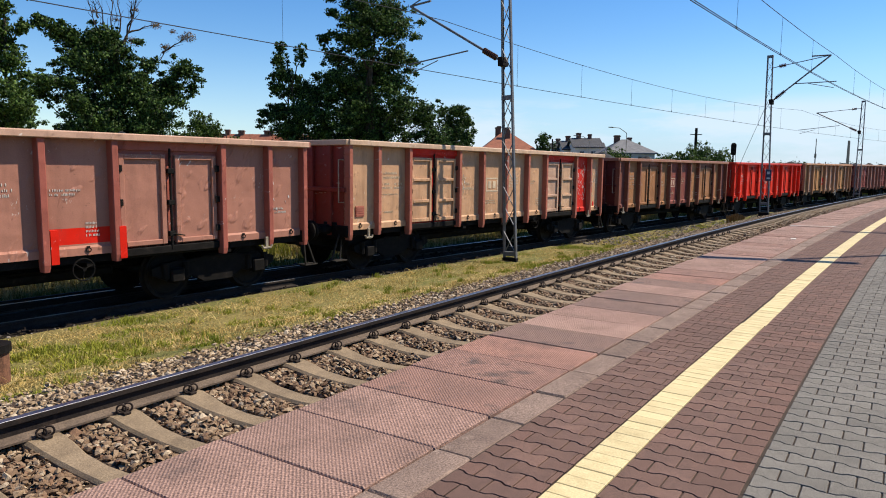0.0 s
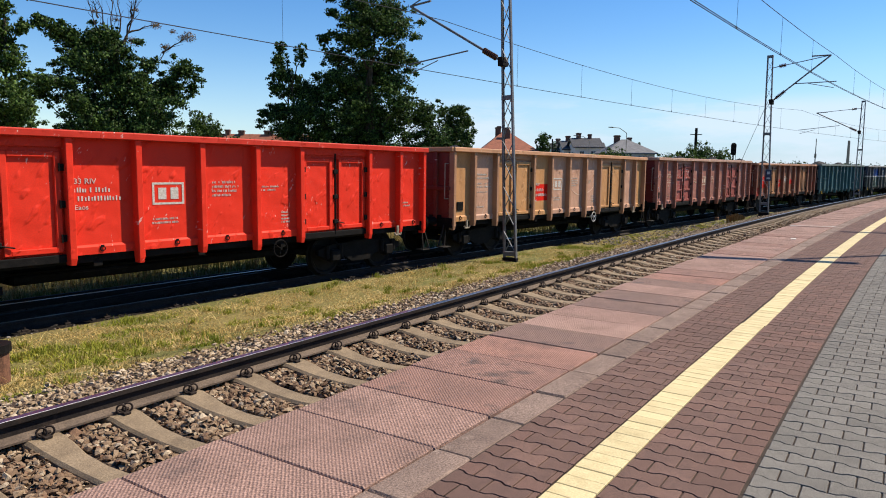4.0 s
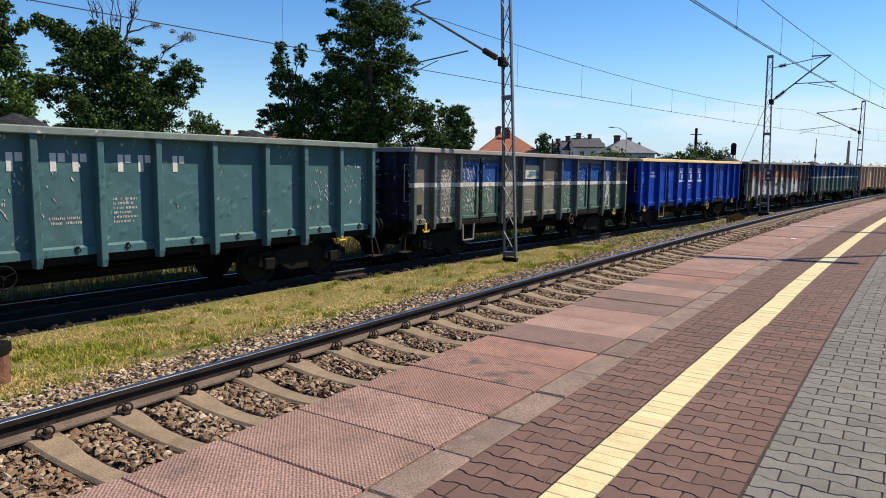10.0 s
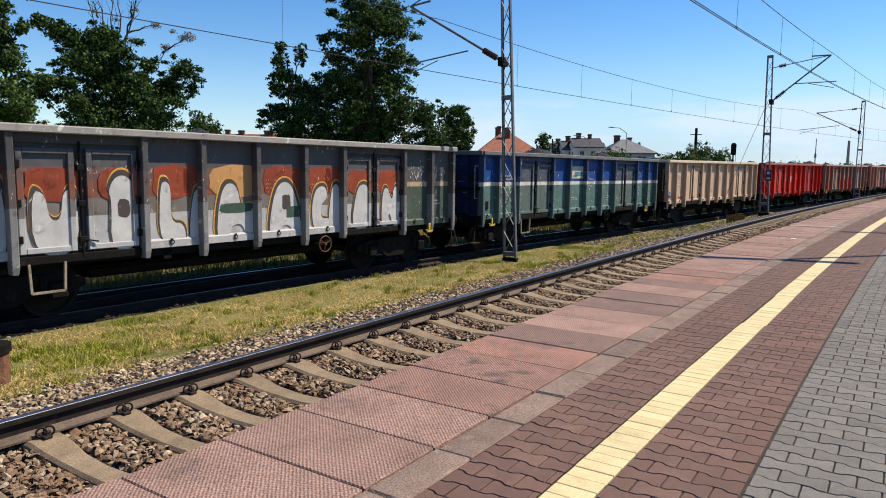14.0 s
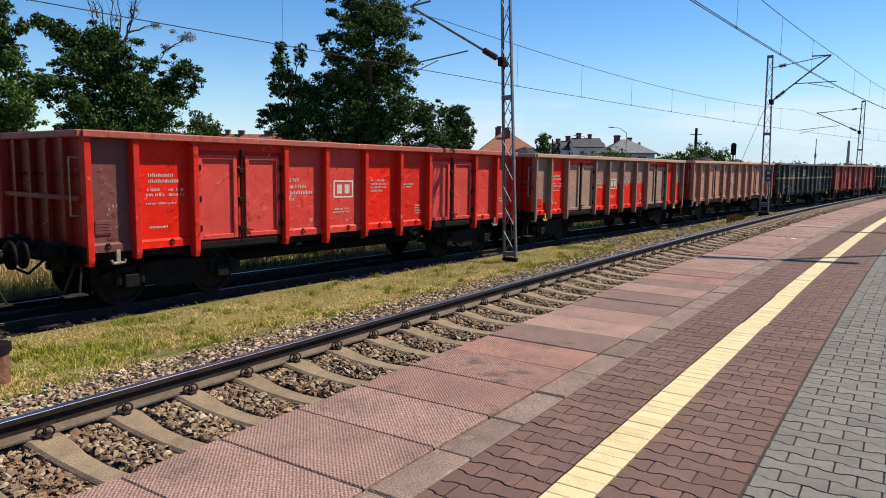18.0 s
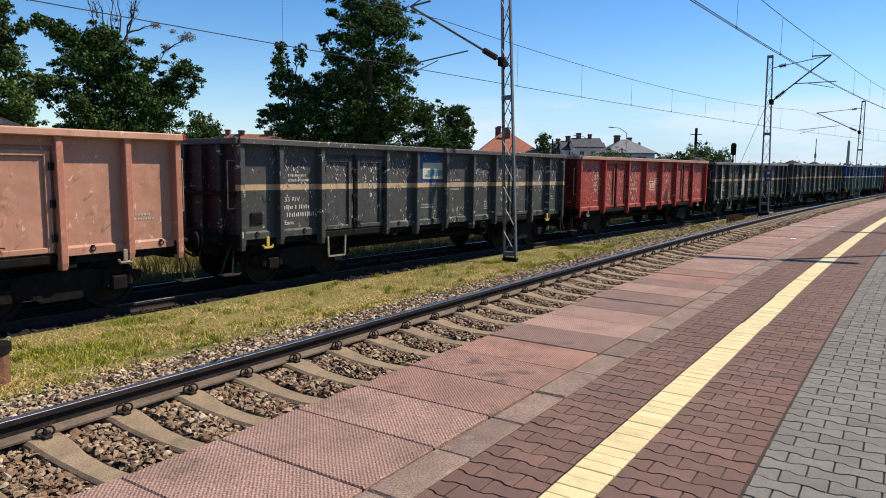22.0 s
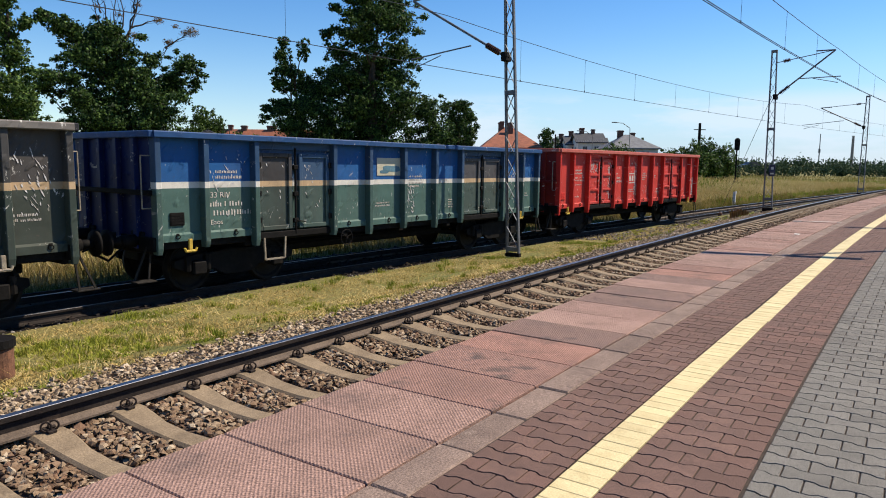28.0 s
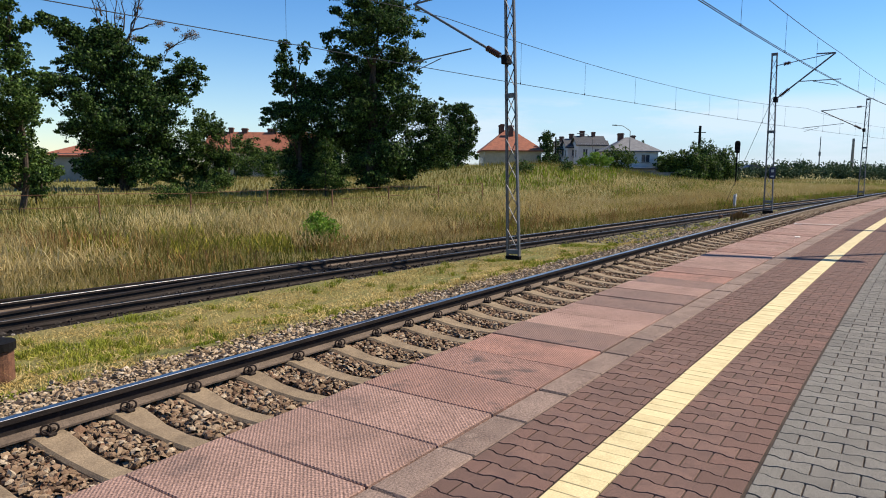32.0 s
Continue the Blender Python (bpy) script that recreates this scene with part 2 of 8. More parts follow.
M["green_grass"] = islands("green_meadow_grass", [(0.0783, 0.0957, 0.0157), (0.139, 0.144, 0.0305), (0.209, 0.178, 0.0522), (0.296, 0.235, 0.087), (0.383, 0.313, 0.139)], translucent=0.3, patch=0.09)
M["olive"] = islands("olive_undergrowth", [(0.044, 0.0629, 0.00879), (0.0754, 0.0914, 0.0138), (0.119, 0.117, 0.0239), (0.17, 0.148, 0.0409), (0.239, 0.195, 0.0723)], translucent=0.3, patch=0.35)
M["lush"] = islands("lush_green_grass", [(0.087, 0.139, 0.0122), (0.139, 0.2, 0.0191), (0.209, 0.261, 0.0305), (0.296, 0.296, 0.0522)], translucent=0.3, patch=0.15)
M["mast"] = material("grey_painted_steel", (0.144, 0.152, 0.163), (0.106, 0.110, 0.118), 0.55, 0.3, scale=5, fine=60, spread=0.1, third=(0.182, 0.167, 0.152))
M["wire"] = material("dark_wire", (0.05, 0.052, 0.055), None, 0.5, 0.4, bump=0)
M["insulator"] = material("brown_porcelain", (0.091, 0.046, 0.034), None, 0.25, bump=0)
M["concrete"] = material("pale_concrete", (0.274, 0.258, 0.236), (0.205, 0.194, 0.175), 0.9, scale=3, fine=60, spread=0.15)
M["rust"] = material("rusty_steel", (0.152, 0.072, 0.042), (0.091, 0.044, 0.027), 0.85, scale=8, fine=70, spread=0.25, third=(0.205, 0.106, 0.061))
# near black: the shade under the wagons is put into this steel's colour
M["black"] = material("shade_black_steel", (0.005, 0.0047, 0.0046), (0.009, 0.008, 0.0075), 0.75, 0.0, scale=6, fine=50, spread=0.2, third=(0.028, 0.021, 0.017))
M["tread"] = material("worn_wheel_steel", (0.02, 0.017, 0.015), (0.012, 0.011, 0.01), 0.65, 0.2, scale=6, fine=40)
M["coal"] = material("black_coal", (0.022, 0.022, 0.023), (0.045, 0.043, 0.042), 0.6, scale=8, fine=25, spread=0.3, bump=1.0, depth=0.06)
M["white_mark"] = material("worn_white_marking", (0.54, 0.51, 0.47), (0.38, 0.34, 0.30), 0.7, scale=25, fine=120, spread=0.12, bump=0)
M["yellow_steel"] = material("yellow_painted_steel", (0.547, 0.380, 0.053), (0.418, 0.274, 0.046), 0.55, scale=12, fine=60)
M["handle"] = material("pale_handrail", (0.28, 0.24, 0.18), (0.17, 0.14, 0.105), 0.6, scale=9, fine=60)
M["foot"] = material("dull_step_steel", (0.028, 0.025, 0.022), (0.018, 0.016, 0.014), 0.7, scale=9, fine=60)
M["bark"] = material("tree_bark", (0.076, 0.057, 0.042), (0.042, 0.032, 0.024), 0.95, scale=6, fine=25, spread=0.3, bump=0.9, depth=0.04)
M["leaf_dark"] = islands("dark_leaves", [(0.00618, 0.0155, 0.00545), (0.0163, 0.0363, 0.00994), (0.0499, 0.0964, 0.0227), (0.112, 0.187, 0.0439)], 0.5, translucent=0.2)
M["leaf_mid"] = islands("green_leaves", [(0.00918, 0.0215, 0.00536), (0.0246, 0.0493, 0.00987), (0.0689, 0.125, 0.0249), (0.138, 0.213, 0.0473)], 0.5, translucent=0.2)
M["leaf_light"] = islands("light_green_leaves", [(0.08, 0.16, 0.018), (0.14, 0.25, 0.028), (0.22, 0.34, 0.05)], 0.5, translucent=0.3)
M["leaf_dead"] = islands("brown_dead_leaves", [(0.09, 0.06, 0.035), (0.15, 0.10, 0.055), (0.2, 0.14, 0.08)], 0.8, translucent=0.1)
M["leaf_far"] = islands("hazy_far_leaves", [(0.032, 0.060, 0.034), (0.050, 0.084, 0.044), (0.072, 0.108, 0.052)], 0.9, translucent=0.1)
M["plaster_white"] = material("white_plaster", (0.66, 0.65, 0.63), (0.56, 0.55, 0.53), 0.9, scale=0.8, fine=20, spread=0.06)
# white plaster once more, greyed so that its shade is in the colour
M["plaster_shade"] = material("shaded_white_plaster", (0.30, 0.31, 0.29), (0.24, 0.25, 0.235), 0.9, scale=0.8, fine=20, spread=0.07)
M["plaster_cream"] = material("cream_plaster", (0.50, 0.43, 0.31), (0.42, 0.36, 0.26), 0.9, scale=0.8, fine=20, spread=0.07)
M["roof_red"] = material("red_clay_tile", (0.27, 0.098, 0.056), (0.20, 0.075, 0.045), 0.85, scale=1.5, fine=12, spread=0.2, vary=0.1)
M["roof_grey"] = material("grey_roof_tile", (0.15, 0.155, 0.165), (0.11, 0.115, 0.125), 0.8, scale=1.5, fine=12, spread=0.15, vary=0.1)
M["roof_dark"] = material("dark_roof_tile", (0.055, 0.058, 0.065), (0.04, 0.042, 0.048), 0.7, scale=1.5, fine=12, spread=0.15)
M["brick"] = material("dark_brick", (0.152, 0.080, 0.057), (0.099, 0.053, 0.042), 0.9, scale=4, fine=14, spread=0.2)
M["pane"] = material("window_glass", (0.05, 0.065, 0.085), None, 0.08, 0.0, bump=0)
M["frame_white"] = material("white_frame", (0.532, 0.532, 0.524), None, 0.6, bump=0)

# ---- building helpers ----


def mesh_from(name, verts, faces):
    me = bpy.data.meshes.new(name)
    me.from_pydata([tuple(v) for v in verts], [], faces)
    me.update()
    return me


def tri_mesh(name, verts, tris):
    """A mesh from arrays of places and triangles, for heaps of small pieces."""
    me = bpy.data.meshes.new(name)
    verts, tris = np.asarray(verts, dtype=np.float32), np.asarray(tris, dtype=np.int32)
    me.vertices.add(len(verts))
    me.vertices.foreach_set("co", verts.ravel())
    me.loops.add(tris.size)
    me.loops.foreach_set("vertex_index", tris.ravel())
    me.polygons.add(len(tris))
    me.polygons.foreach_set("loop_start", np.arange(0, tris.size, 3, dtype=np.int32))
    me.update(calc_edges=True)
    me.polygons.foreach_set("use_smooth", np.zeros(len(tris), dtype=bool))
    return me


class Solid:
    """Collects simple solids into one mesh."""

    def __init__(self):
        self.v, self.f = [], []

    def add(self, verts, faces):
        k = len(self.v)
        self.v += [Vector(v) for v in verts]
        self.f += [[k + i for i in f] for f in faces]
        return self

    def box(self, x0, x1, y0, y1, z0, z1, c=0.0):
        """A box; c: bevel of its edges."""
        if c <= 0:
            return self.add([(x0, y0, z0), (x1, y0, z0), (x1, y1, z0), (x0, y1, z0), (x0, y0, z1), (x1, y0, z1), (x1, y1, z1), (x0, y1, z1)],
                            [(3, 2, 1, 0), (4, 5, 6, 7), (0, 1, 5, 4), (1, 2, 6, 5), (2, 3, 7, 6), (3, 0, 4, 7)])
        v, f = [], []
        for z, e in ((z0, c), (z0 + c, 0), (z1 - c, 0), (z1, c)):
            v += [(x0 + c, y0 + e, z), (x1 - c, y0 + e, z), (x1 - e, y0 + c, z), (x1 - e, y1 - c, z), (x1 - c, y1 - e, z), (x0 + c, y1 - e, z), (x0 + e, y1 - c, z), (x0 + e, y0 + c, z)]
        f.append(tuple(range(7, -1, -1)))
        for r in range(3):
            f += [(r * 8 + i, r * 8 + (i + 1) % 8, r * 8 + 8 + (i + 1) % 8, r * 8 + 8 + i) for i in range(8)]
        f.append(tuple(range(24, 32)))
        return self.add(v, f)

    def tube(self, a, b, r, s=None, n=8):
        """A round bar from a to b, of radius r there and s at its end."""
        a, b = Vector(a), Vector(b)
        s = r if s is None else s
        q = (b - a).to_track_quat("Z", "Y")
        ring = [q @ Vector((math.cos(math.tau * i / n), math.sin(math.tau * i / n), 0)) for i in range(n)]
        v = [a + p * r for p in ring] + [b + p * s for p in ring]
        f = [(i, (i + 1) % n, n + (i + 1) % n, n + i) for i in range(n)] + [tuple(range(n - 1, -1, -1)), tuple(range(n, 2 * n))]
        return self.add(v, f)

    def bar(self, a, b, w, h=None):
        """A square bar from a to b."""
        a, b = Vector(a), Vector(b)
        h = h or w
        q = (b - a).to_track_quat("Z", "Y")
        ring = [q @ Vector(p) for p in ((-w / 2, -h / 2, 0), (w / 2, -h / 2, 0), (w / 2, h / 2, 0), (-w / 2, h / 2, 0))]
        return self.add([a + p for p in ring] + [b + p for p in ring], [(0, 1, 5, 4), (1, 2, 6, 5), (2, 3, 7, 6), (3, 0, 4, 7), (3, 2, 1, 0), (4, 5, 6, 7)])

    def loft(self, rings, closed=True, caps=True):
        n, k = len(rings[0]), len(rings)
        v = [p for r in rings for p in r]
        f = [(j * n + i, j * n + (i + 1) % n, (j + 1) * n + (i + 1) % n, (j + 1) * n + i) for j in range(k - 1) for i in range(n if closed else n - 1)]
        if caps:
            f += [tuple(range(n - 1, -1, -1)), tuple(range((k - 1) * n, k * n))]
        return self.add(v, f)

    def ring(self, c, axis, r, t, n=20, m=6):
        """A torus round c."""
        q = Vector(axis).to_track_quat("Z", "Y")
        rows = []
        for i in range(n):
            a = math.tau * i / n
            d = Vector((math.cos(a), math.sin(a), 0))
            rows.append([Vector(c) + q @ (d * (r + t * math.cos(math.tau * j / m)) + Vector((0, 0, t * math.sin(math.tau * j / m)))) for j in range(m)])
        rows.append(rows[0])
        return self.loft(rows, caps=False)

    def mesh(self, name, smooth=False):
        me = mesh_from(name, self.v, self.f)
        if smooth:
            me.polygons.foreach_set("use_smooth", [True] * len(me.polygons))
        return me


CACHE = {}


def shared(key, build):
    """One mesh for all alike pieces."""
    if key not in CACHE:
        CACHE[key] = build()
    return CACHE[key]


def piece(name, me, mat, parent=None, m=None, label=""):
    """An object on a mesh that others may share, with a material of its own."""
    ob = new(name, me)
    if not me.materials:
        me.materials.append(None)
    ob.material_slots[0].link = "OBJECT"
    ob.material_slots[0].material = mat
    if parent:
        ob.parent = parent
    if m is not None:
        ob.matrix_basis = m
    return tagged(ob, label) if label else ob


def thing(name, m, label, category, group="", kind=""):
    ob = new(name)
    ob.empty_display_size = 0.2
    ob.matrix_basis = m
    return tagged(ob, label, category, group, kind)


# ---- the plan ----
RAIL1, DECK = -0.16, 0.2


def edge(x, y0):
    """The platform's lines bend slightly as they run on."""
    return y0 - 0.001257 * x * x


def track1(x):
    return 4.2925 - 0.0104 * x - 0.000836 * x * x


def slope2(x):
    return -0.04346 - 0.0019014 * max(-20.0, min(x, 110.0))


def track2(x):
    """The far track curves beside the near one and runs straight on past both ends."""
    q = max(-20.0, min(x, 110.0))
    return 12.3874 - 0.04346 * q - 0.0009507 * q * q + (x - q) * slope2(q)


def smooth(a, b, v):
    v = min(1.0, max(0.0, (v - a) / (b - a)))
    return v * v * (3 - 2 * v)


def level2(x):
    """Height of the far track's rail heads, which fall slightly along the platform."""
    return -0.85 - 0.17 * smooth(0, 34, x)


def mound(x, y):
    return 2.2 * math.exp(-(((x - 66) / 13) ** 2 + ((y - 33) / 11) ** 2) * 0.5) + 1.6 * math.exp(-(((x - 88) / 14) ** 2 + ((y - 46) / 12) ** 2) * 0.5)


def land(x, y):
    """Height of the ground."""
    y1, y2 = track1(min(x, 160)), track2(min(x, 160))
    if y < y1 + 1.2:
        return -0.46
    if y < y2 - 1.5:
        o, wide = y - y1, y2 - 1.5 - y1
        a, b = min(2.25, 0.4 * wide), min(4.6, 0.8 * wide)
        low = level2(x) - 0.02
        shelf = -0.42 - 0.12 * smooth(1.2, a, o)
        return shelf + (low - shelf) * smooth(a - 0.3, b, o)
    if y < y2 + 1.7:
        return level2(x) - 0.20
    d = y - y2 - 1.7
    foot = level2(x) - 0.20
    z = foot + (-0.95 - foot) * smooth(0, 25, d) + 0.25 * smooth(25, 60, d)
    z += mound(x, y) * smooth(2, 14, d)
    return z + 0.10 * noise.noise((x * 0.21, y * 0.21, 0)) * smooth(0, 6, d)


def build_ground():
    xs = [-2500, -900, -300, -120, -60, -30] + list(np.arange(-20, 60, 0.8)) + list(np.arange(60, 130, 2.0)) + [135, 145, 160, 190, 240, 320, 450, 700, 1200, 2500]
    off = [-2500, -800, -250, -80, -30, -12, -6, 0.0, 1.0] + list(np.arange(1.3, 8.0, 0.35)) + list(np.arange(8, 24, 0.8)) + list(np.arange(24, 80, 2.0)) + [85, 95, 110, 130, 170, 240, 400, 800, 2500]
    v, n = [], len(off)
    for x in xs:
        base = track1(max(-60, min(x, 160)))
        for o in off:
            y = base + o
            v.append((x, y, land(x, y) if -200 < x < 300 and -100 < o < 200 else -0.8 if o > 0 else -0.46))
    f = [(i * n + j, (i + 1) * n + j, (i + 1) * n + j + 1, i * n + j + 1) for i in range(len(xs) - 1) for j in range(n - 1)]
    me = mesh_from("ground", v, f)
    me.polygons.foreach_set("use_smooth", [True] * len(me.polygons))
    tagged(piece("ground", me, M["soil"]), "dry grassy field rising gently beyond the tracks", "ground", kind="structure")


build_ground()

X0, X1 = -12.0, 130.0


def sweep(path, xs, profile, level=None):
    """A long body along a line of the plan; profile: places across it and their heights, over level(x) where it is given."""
    s = Solid()
    rings = []
    for x in xs:
        h = math.atan((path(x + 0.5) - path(x - 0.5)))
        rings.append([(x - dy * math.sin(h), path(x) + dy * math.cos(h), z + (level(x) if level else 0.0)) for dy, z in profile])
    s.loft(rings)
    return s


XS = list(np.arange(X0, 60, 1.0)) + list(np.arange(60, X1 + 1, 2.5))
HEAD = [(-0.036, 0.0), (0.036, 0.0), (0.036, -0.006), (0.036, -0.036), (0.010, -0.048), (0.009, -0.125), (0.072, -0.150), (0.072, -0.162), (-0.072, -0.162), (-0.072, -0.150), (-0.009, -0.125), (-0.010, -0.048), (-0.036, -0.036), (-0.036, -0.006)]


def rail(name, path, parent, level, old=False, xs=XS):
    body = sweep(path, xs, [(a, b) for a, b in HEAD if b > -0.13], level).mesh("rail")
    ob = piece(name, body, M["railside"], parent)
    foot = sweep(path, xs, ((0.012, -0.118), (0.074, -0.148), (0.074, -0.163), (-0.074, -0.163), (-0.074, -0.148), (-0.012, -0.118)), level).mesh("rail_foot")
    piece("rail_foot", foot, M["railside"] if old else M["railfoot"], ob, label="" if old else "dusty rusty rail foot")
    if "turnout" in name:
        return ob
    top = sweep(path, xs, ((-0.030, 0.003), (0.030, 0.003), (0.034, -0.004), (-0.034, -0.004)), level).mesh("rail_head")
    piece("rail_head", top, M["railtop_dull"] if old else M["railtop"], ob, label="polished shiny steel rail head")
    return ob


def level1(x):
    return RAIL1


def build_tracks():
    t1 = tagged(new("track_near"), "railway track with concrete sleepers and stone ballast beside the platform", "railway track", kind="structure")
    rail("rail", lambda x: track1(x) + 0.75, t1, level1)
    rail("rail", lambda x: track1(x) - 0.75, t1, level1)
    bed = sweep(track1, XS, [(-1.6, -0.85), (-1.5, -0.40), (-0.6, -0.41), (0.5, -0.41), (0.85, -0.375), (1.3, -0.372), (2.0, -0.47), (2.25, -0.53), (2.4, -1.3)]).mesh("ballast_bed")
    tagged(piece("ballast_bed", bed, M["ballast"]), "brown stone ballast bed under the near track", "ballast", kind="structure")
    # concrete sleepers, waisted in the middle, with a clip on each side of each rail
    prof = []
    for y, w, z in ((-1.28, 0.13, -0.03), (-1.2, 0.145, 0.0), (-0.95, 0.145, 0.0), (-0.62, 0.14, 0.0), (-0.5, 0.135, -0.02), (-0.3, 0.115, -0.05), (0, 0.108, -0.062), (0.3, 0.115, -0.05), (0.5, 0.135, -0.02), (0.62, 0.14, 0.0), (0.95, 0.145, 0.0), (1.2, 0.145, 0.0), (1.28, 0.13, -0.03)):
        prof.append([(-w, y, -0.2), (-w + 0.012, y, z - 0.02), (-w + 0.035, y, z), (w - 0.035, y, z), (w - 0.012, y, z - 0.02), (w, y, -0.2)])
    sl = Solid().loft(prof).mesh("sleeper")
    c = Solid()
    for s in (-1, 1):
        c.ring((s * 0.026, 0.105, 0.032), (0.55, 0.8, 0.1), 0.033, 0.0075, 16, 6)
    c.tube((-0.05, 0.075, 0.012), (0.05, 0.075, 0.012), 0.012, n=6).box(-0.03, 0.03, 0.07, 0.15, -0.012, 0.008, 0.004)
    clip = c.mesh("rail_clip")
    for i in range(-26, 90):
        x = 2.352 + 0.591 * i
        h = math.degrees(math.atan(-0.0104 - 0.00167 * x))
        ob = piece("sleeper", sl, M["sleeper"], t1, pose(x, track1(x), RAIL1 - 0.165, rz=h + random.uniform(-0.3, 0.3)))
        if -6 <= i < 34:
            for y, turn in ((0.75, 0), (0.75, 180), (-0.75, 0)):
                piece("rail_clip", clip, M["clip"], ob, pose(0, y, 0.012, rz=turn))
    t2 = tagged(new("track_far"), "older railway track on shade-darkened ballast with a turnout rail", "railway track", kind="structure")
    rail("rail", lambda x: track2(x) + 0.753, t2, level2)
    rail("rail", lambda x: track2(x) - 0.753, t2, level2, old=True)
    # turnout: the rails of a siding that leaves towards the field, with a check rail on blocks beside the far one
    out = list(np.arange(X0, 23.1, 1.0))

    def dull(x):
        return level2(x) - 0.012

    rail("turnout_rail", lambda x: track2(x) + 1.02 + 0.0016 * max(0.0, 16.0 - x) ** 2, t2, dull, True, out)
    rail("turnout_rail", lambda x: track2(x) + 0.68 - 1.05 * smooth(13.5, 0.0, x), t2, dull, True, [x for x in out if x < 13.1])
    block = Solid().box(-0.05, 0.05, -0.12, 0.12, -0.10, 0.0, 0.012).bar((0, 0.12, 0.0), (0, 0.24, -0.13), 0.07).mesh("rail_brace")
    for i in range(9):
        x = 12.6 + 0.62 * i
        piece("rail_brace", block, M["clip"], t2, pose(x, track2(x) + 1.10, level2(x) - 0.03, rz=math.degrees(math.atan(slope2(x)))))
    bed = sweep(track2, XS, [(-1.9, -0.4), (-1.55, -0.17), (1.5, -0.17), (2.0, -0.4)], level2).mesh("ballast_bed_far")
    tagged(piece("ballast_bed_far", bed, M["ballast_dark"]), "dark ballast under the far track, with the train's shade in its colour", "ballast", kind="structure")
    wood = Solid().box(-0.12, 0.12, -1.27, 1.27, -0.15, 0.0, 0.012).mesh("timber_sleeper")
    plate = Solid().box(-0.09, 0.09, -0.17, 0.17, 0.0, 0.02, 0.004)
    for s in (-1, 1):
        plate.box(-0.05, 0.05, s * 0.12 - 0.03, s * 0.12 + 0.03, 0.02, 0.055, 0.006).tube((0, s * 0.12, 0.05), (0, s * 0.12, 0.085), 0.014, n=6)
    plate = plate.mesh("base_plate")
    for i in range(-8, 92):
        x = 2.0 + 0.65 * i
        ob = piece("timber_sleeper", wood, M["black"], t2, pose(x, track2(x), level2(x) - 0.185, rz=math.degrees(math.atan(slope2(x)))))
        if i < 40:
            for y in (-0.753, 0.753):
                piece("base_plate", plate, M["clip"], ob, pose(0, y, 0.0))


build_tracks()


def stones(name, n, place, size, mat, label, parent=None, flat=0.75):
    """A heap of n broken stones in one mesh; place(i) gives where each lies."""
    ico = np.array([(0, 0, 1), (0.9, 0, 0.25), (0.28, 0.85, 0.3), (-0.72, 0.53, 0.2), (-0.72, -0.53, 0.3), (0.28, -0.85, 0.2), (0.72, 0.53, -0.5), (-0.28, 0.85, -0.45), (-0.9, 0, -0.5), (-0.28, -0.85, -0.5), (0.72, -0.53, -0.45)])
    tri = np.array([(0, 1, 2), (0, 2, 3), (0, 3, 4), (0, 4, 5), (0, 5, 1), (1, 6, 2), (2, 7, 3), (3, 8, 4), (4, 9, 5), (5, 10, 1), (2, 6, 7), (3, 7, 8), (4, 8, 9), (5, 9, 10), (1, 10, 6)])
    rng = np.random.default_rng(len(name) * 7 + n)
    P = np.array([place(i) for i in range(n)])
    k = len(ico)
    jit = ico[None] * (1 + rng.uniform(-0.35, 0.35, (n, k, 3)))
    s = rng.uniform(*size, (n, 1, 1)) * rng.uniform(0.65, 1.25, (n, 1, 3))
    q = rng.normal(size=(n, 4))
    q /= np.linalg.norm(q, axis=1, keepdims=True)
    w, x, y, z = q.T
    R = np.stack([1 - 2 * (y * y + z * z), 2 * (x * y - z * w), 2 * (x * z + y * w), 2 * (x * y + z * w), 1 - 2 * (x * x + z * z), 2 * (y * z - x * w), 2 * (x * z - y * w), 2 * (y * z + x * w), 1 - 2 * (x * x + y * y)], 1).reshape(n, 3, 3)
    v = np.einsum("nij,nkj->nki", R, jit * s)
    v[:, :, 2] *= flat
    v += P[:, None, :]
    t = (tri[None] + (np.arange(n) * k)[:, None, None]).reshape(-1, 3)
    ob = new(name, tri_mesh(name, v.reshape(-1, 3), t))
    ob.data.materials.append(mat)
    return tagged(ob, label, "ballast", kind="stuff")


rnd = random.Random(5)


def bed_spot(x0, x1, lo, hi, top):
    def place(i):
        while True:
            x = x0 + (x1 - x0) * rnd.random() ** 1.5
            d = rnd.uniform(lo, hi)
            if d > 1.9 and rnd.random() < (d - 1.9) / 0.7:
                continue
            if d > 1.3 or abs((x - 2.352) / 0.591 - round((x - 2.352) / 0.591)) > 0.225:
                break
        return (x, track1(x) + d, top(d) + rnd.uniform(-0.02, 0.012))
    return place


stones("ballast_stones", 19500, bed_spot(0.5, 22, -0.75, 1.25, lambda d: -0.362 - (0.015 if abs(abs(d) - 0.75) < 0.12 else 0) - 0.03 * (1 - smooth(0.3, 0.65, abs(d)))), (0.019, 0.038), M["stone"], "loose reddish brown broken ballast stones between the sleepers")
stones("ballast_stones", 5000, bed_spot(20, 70, -0.7, 1.25, lambda d: -0.37), (0.025, 0.05), M["stone"], "loose reddish brown broken ballast stones between the sleepers")
stones("ballast_gravel", 17000, bed_spot(1, 40, 0.88, 2.6, lambda d: -0.365 - max(0, d - 1.3) * 0.155), (0.015, 0.036), M["gravel"], "pale gravel on the ballast shoulder beside the near track")


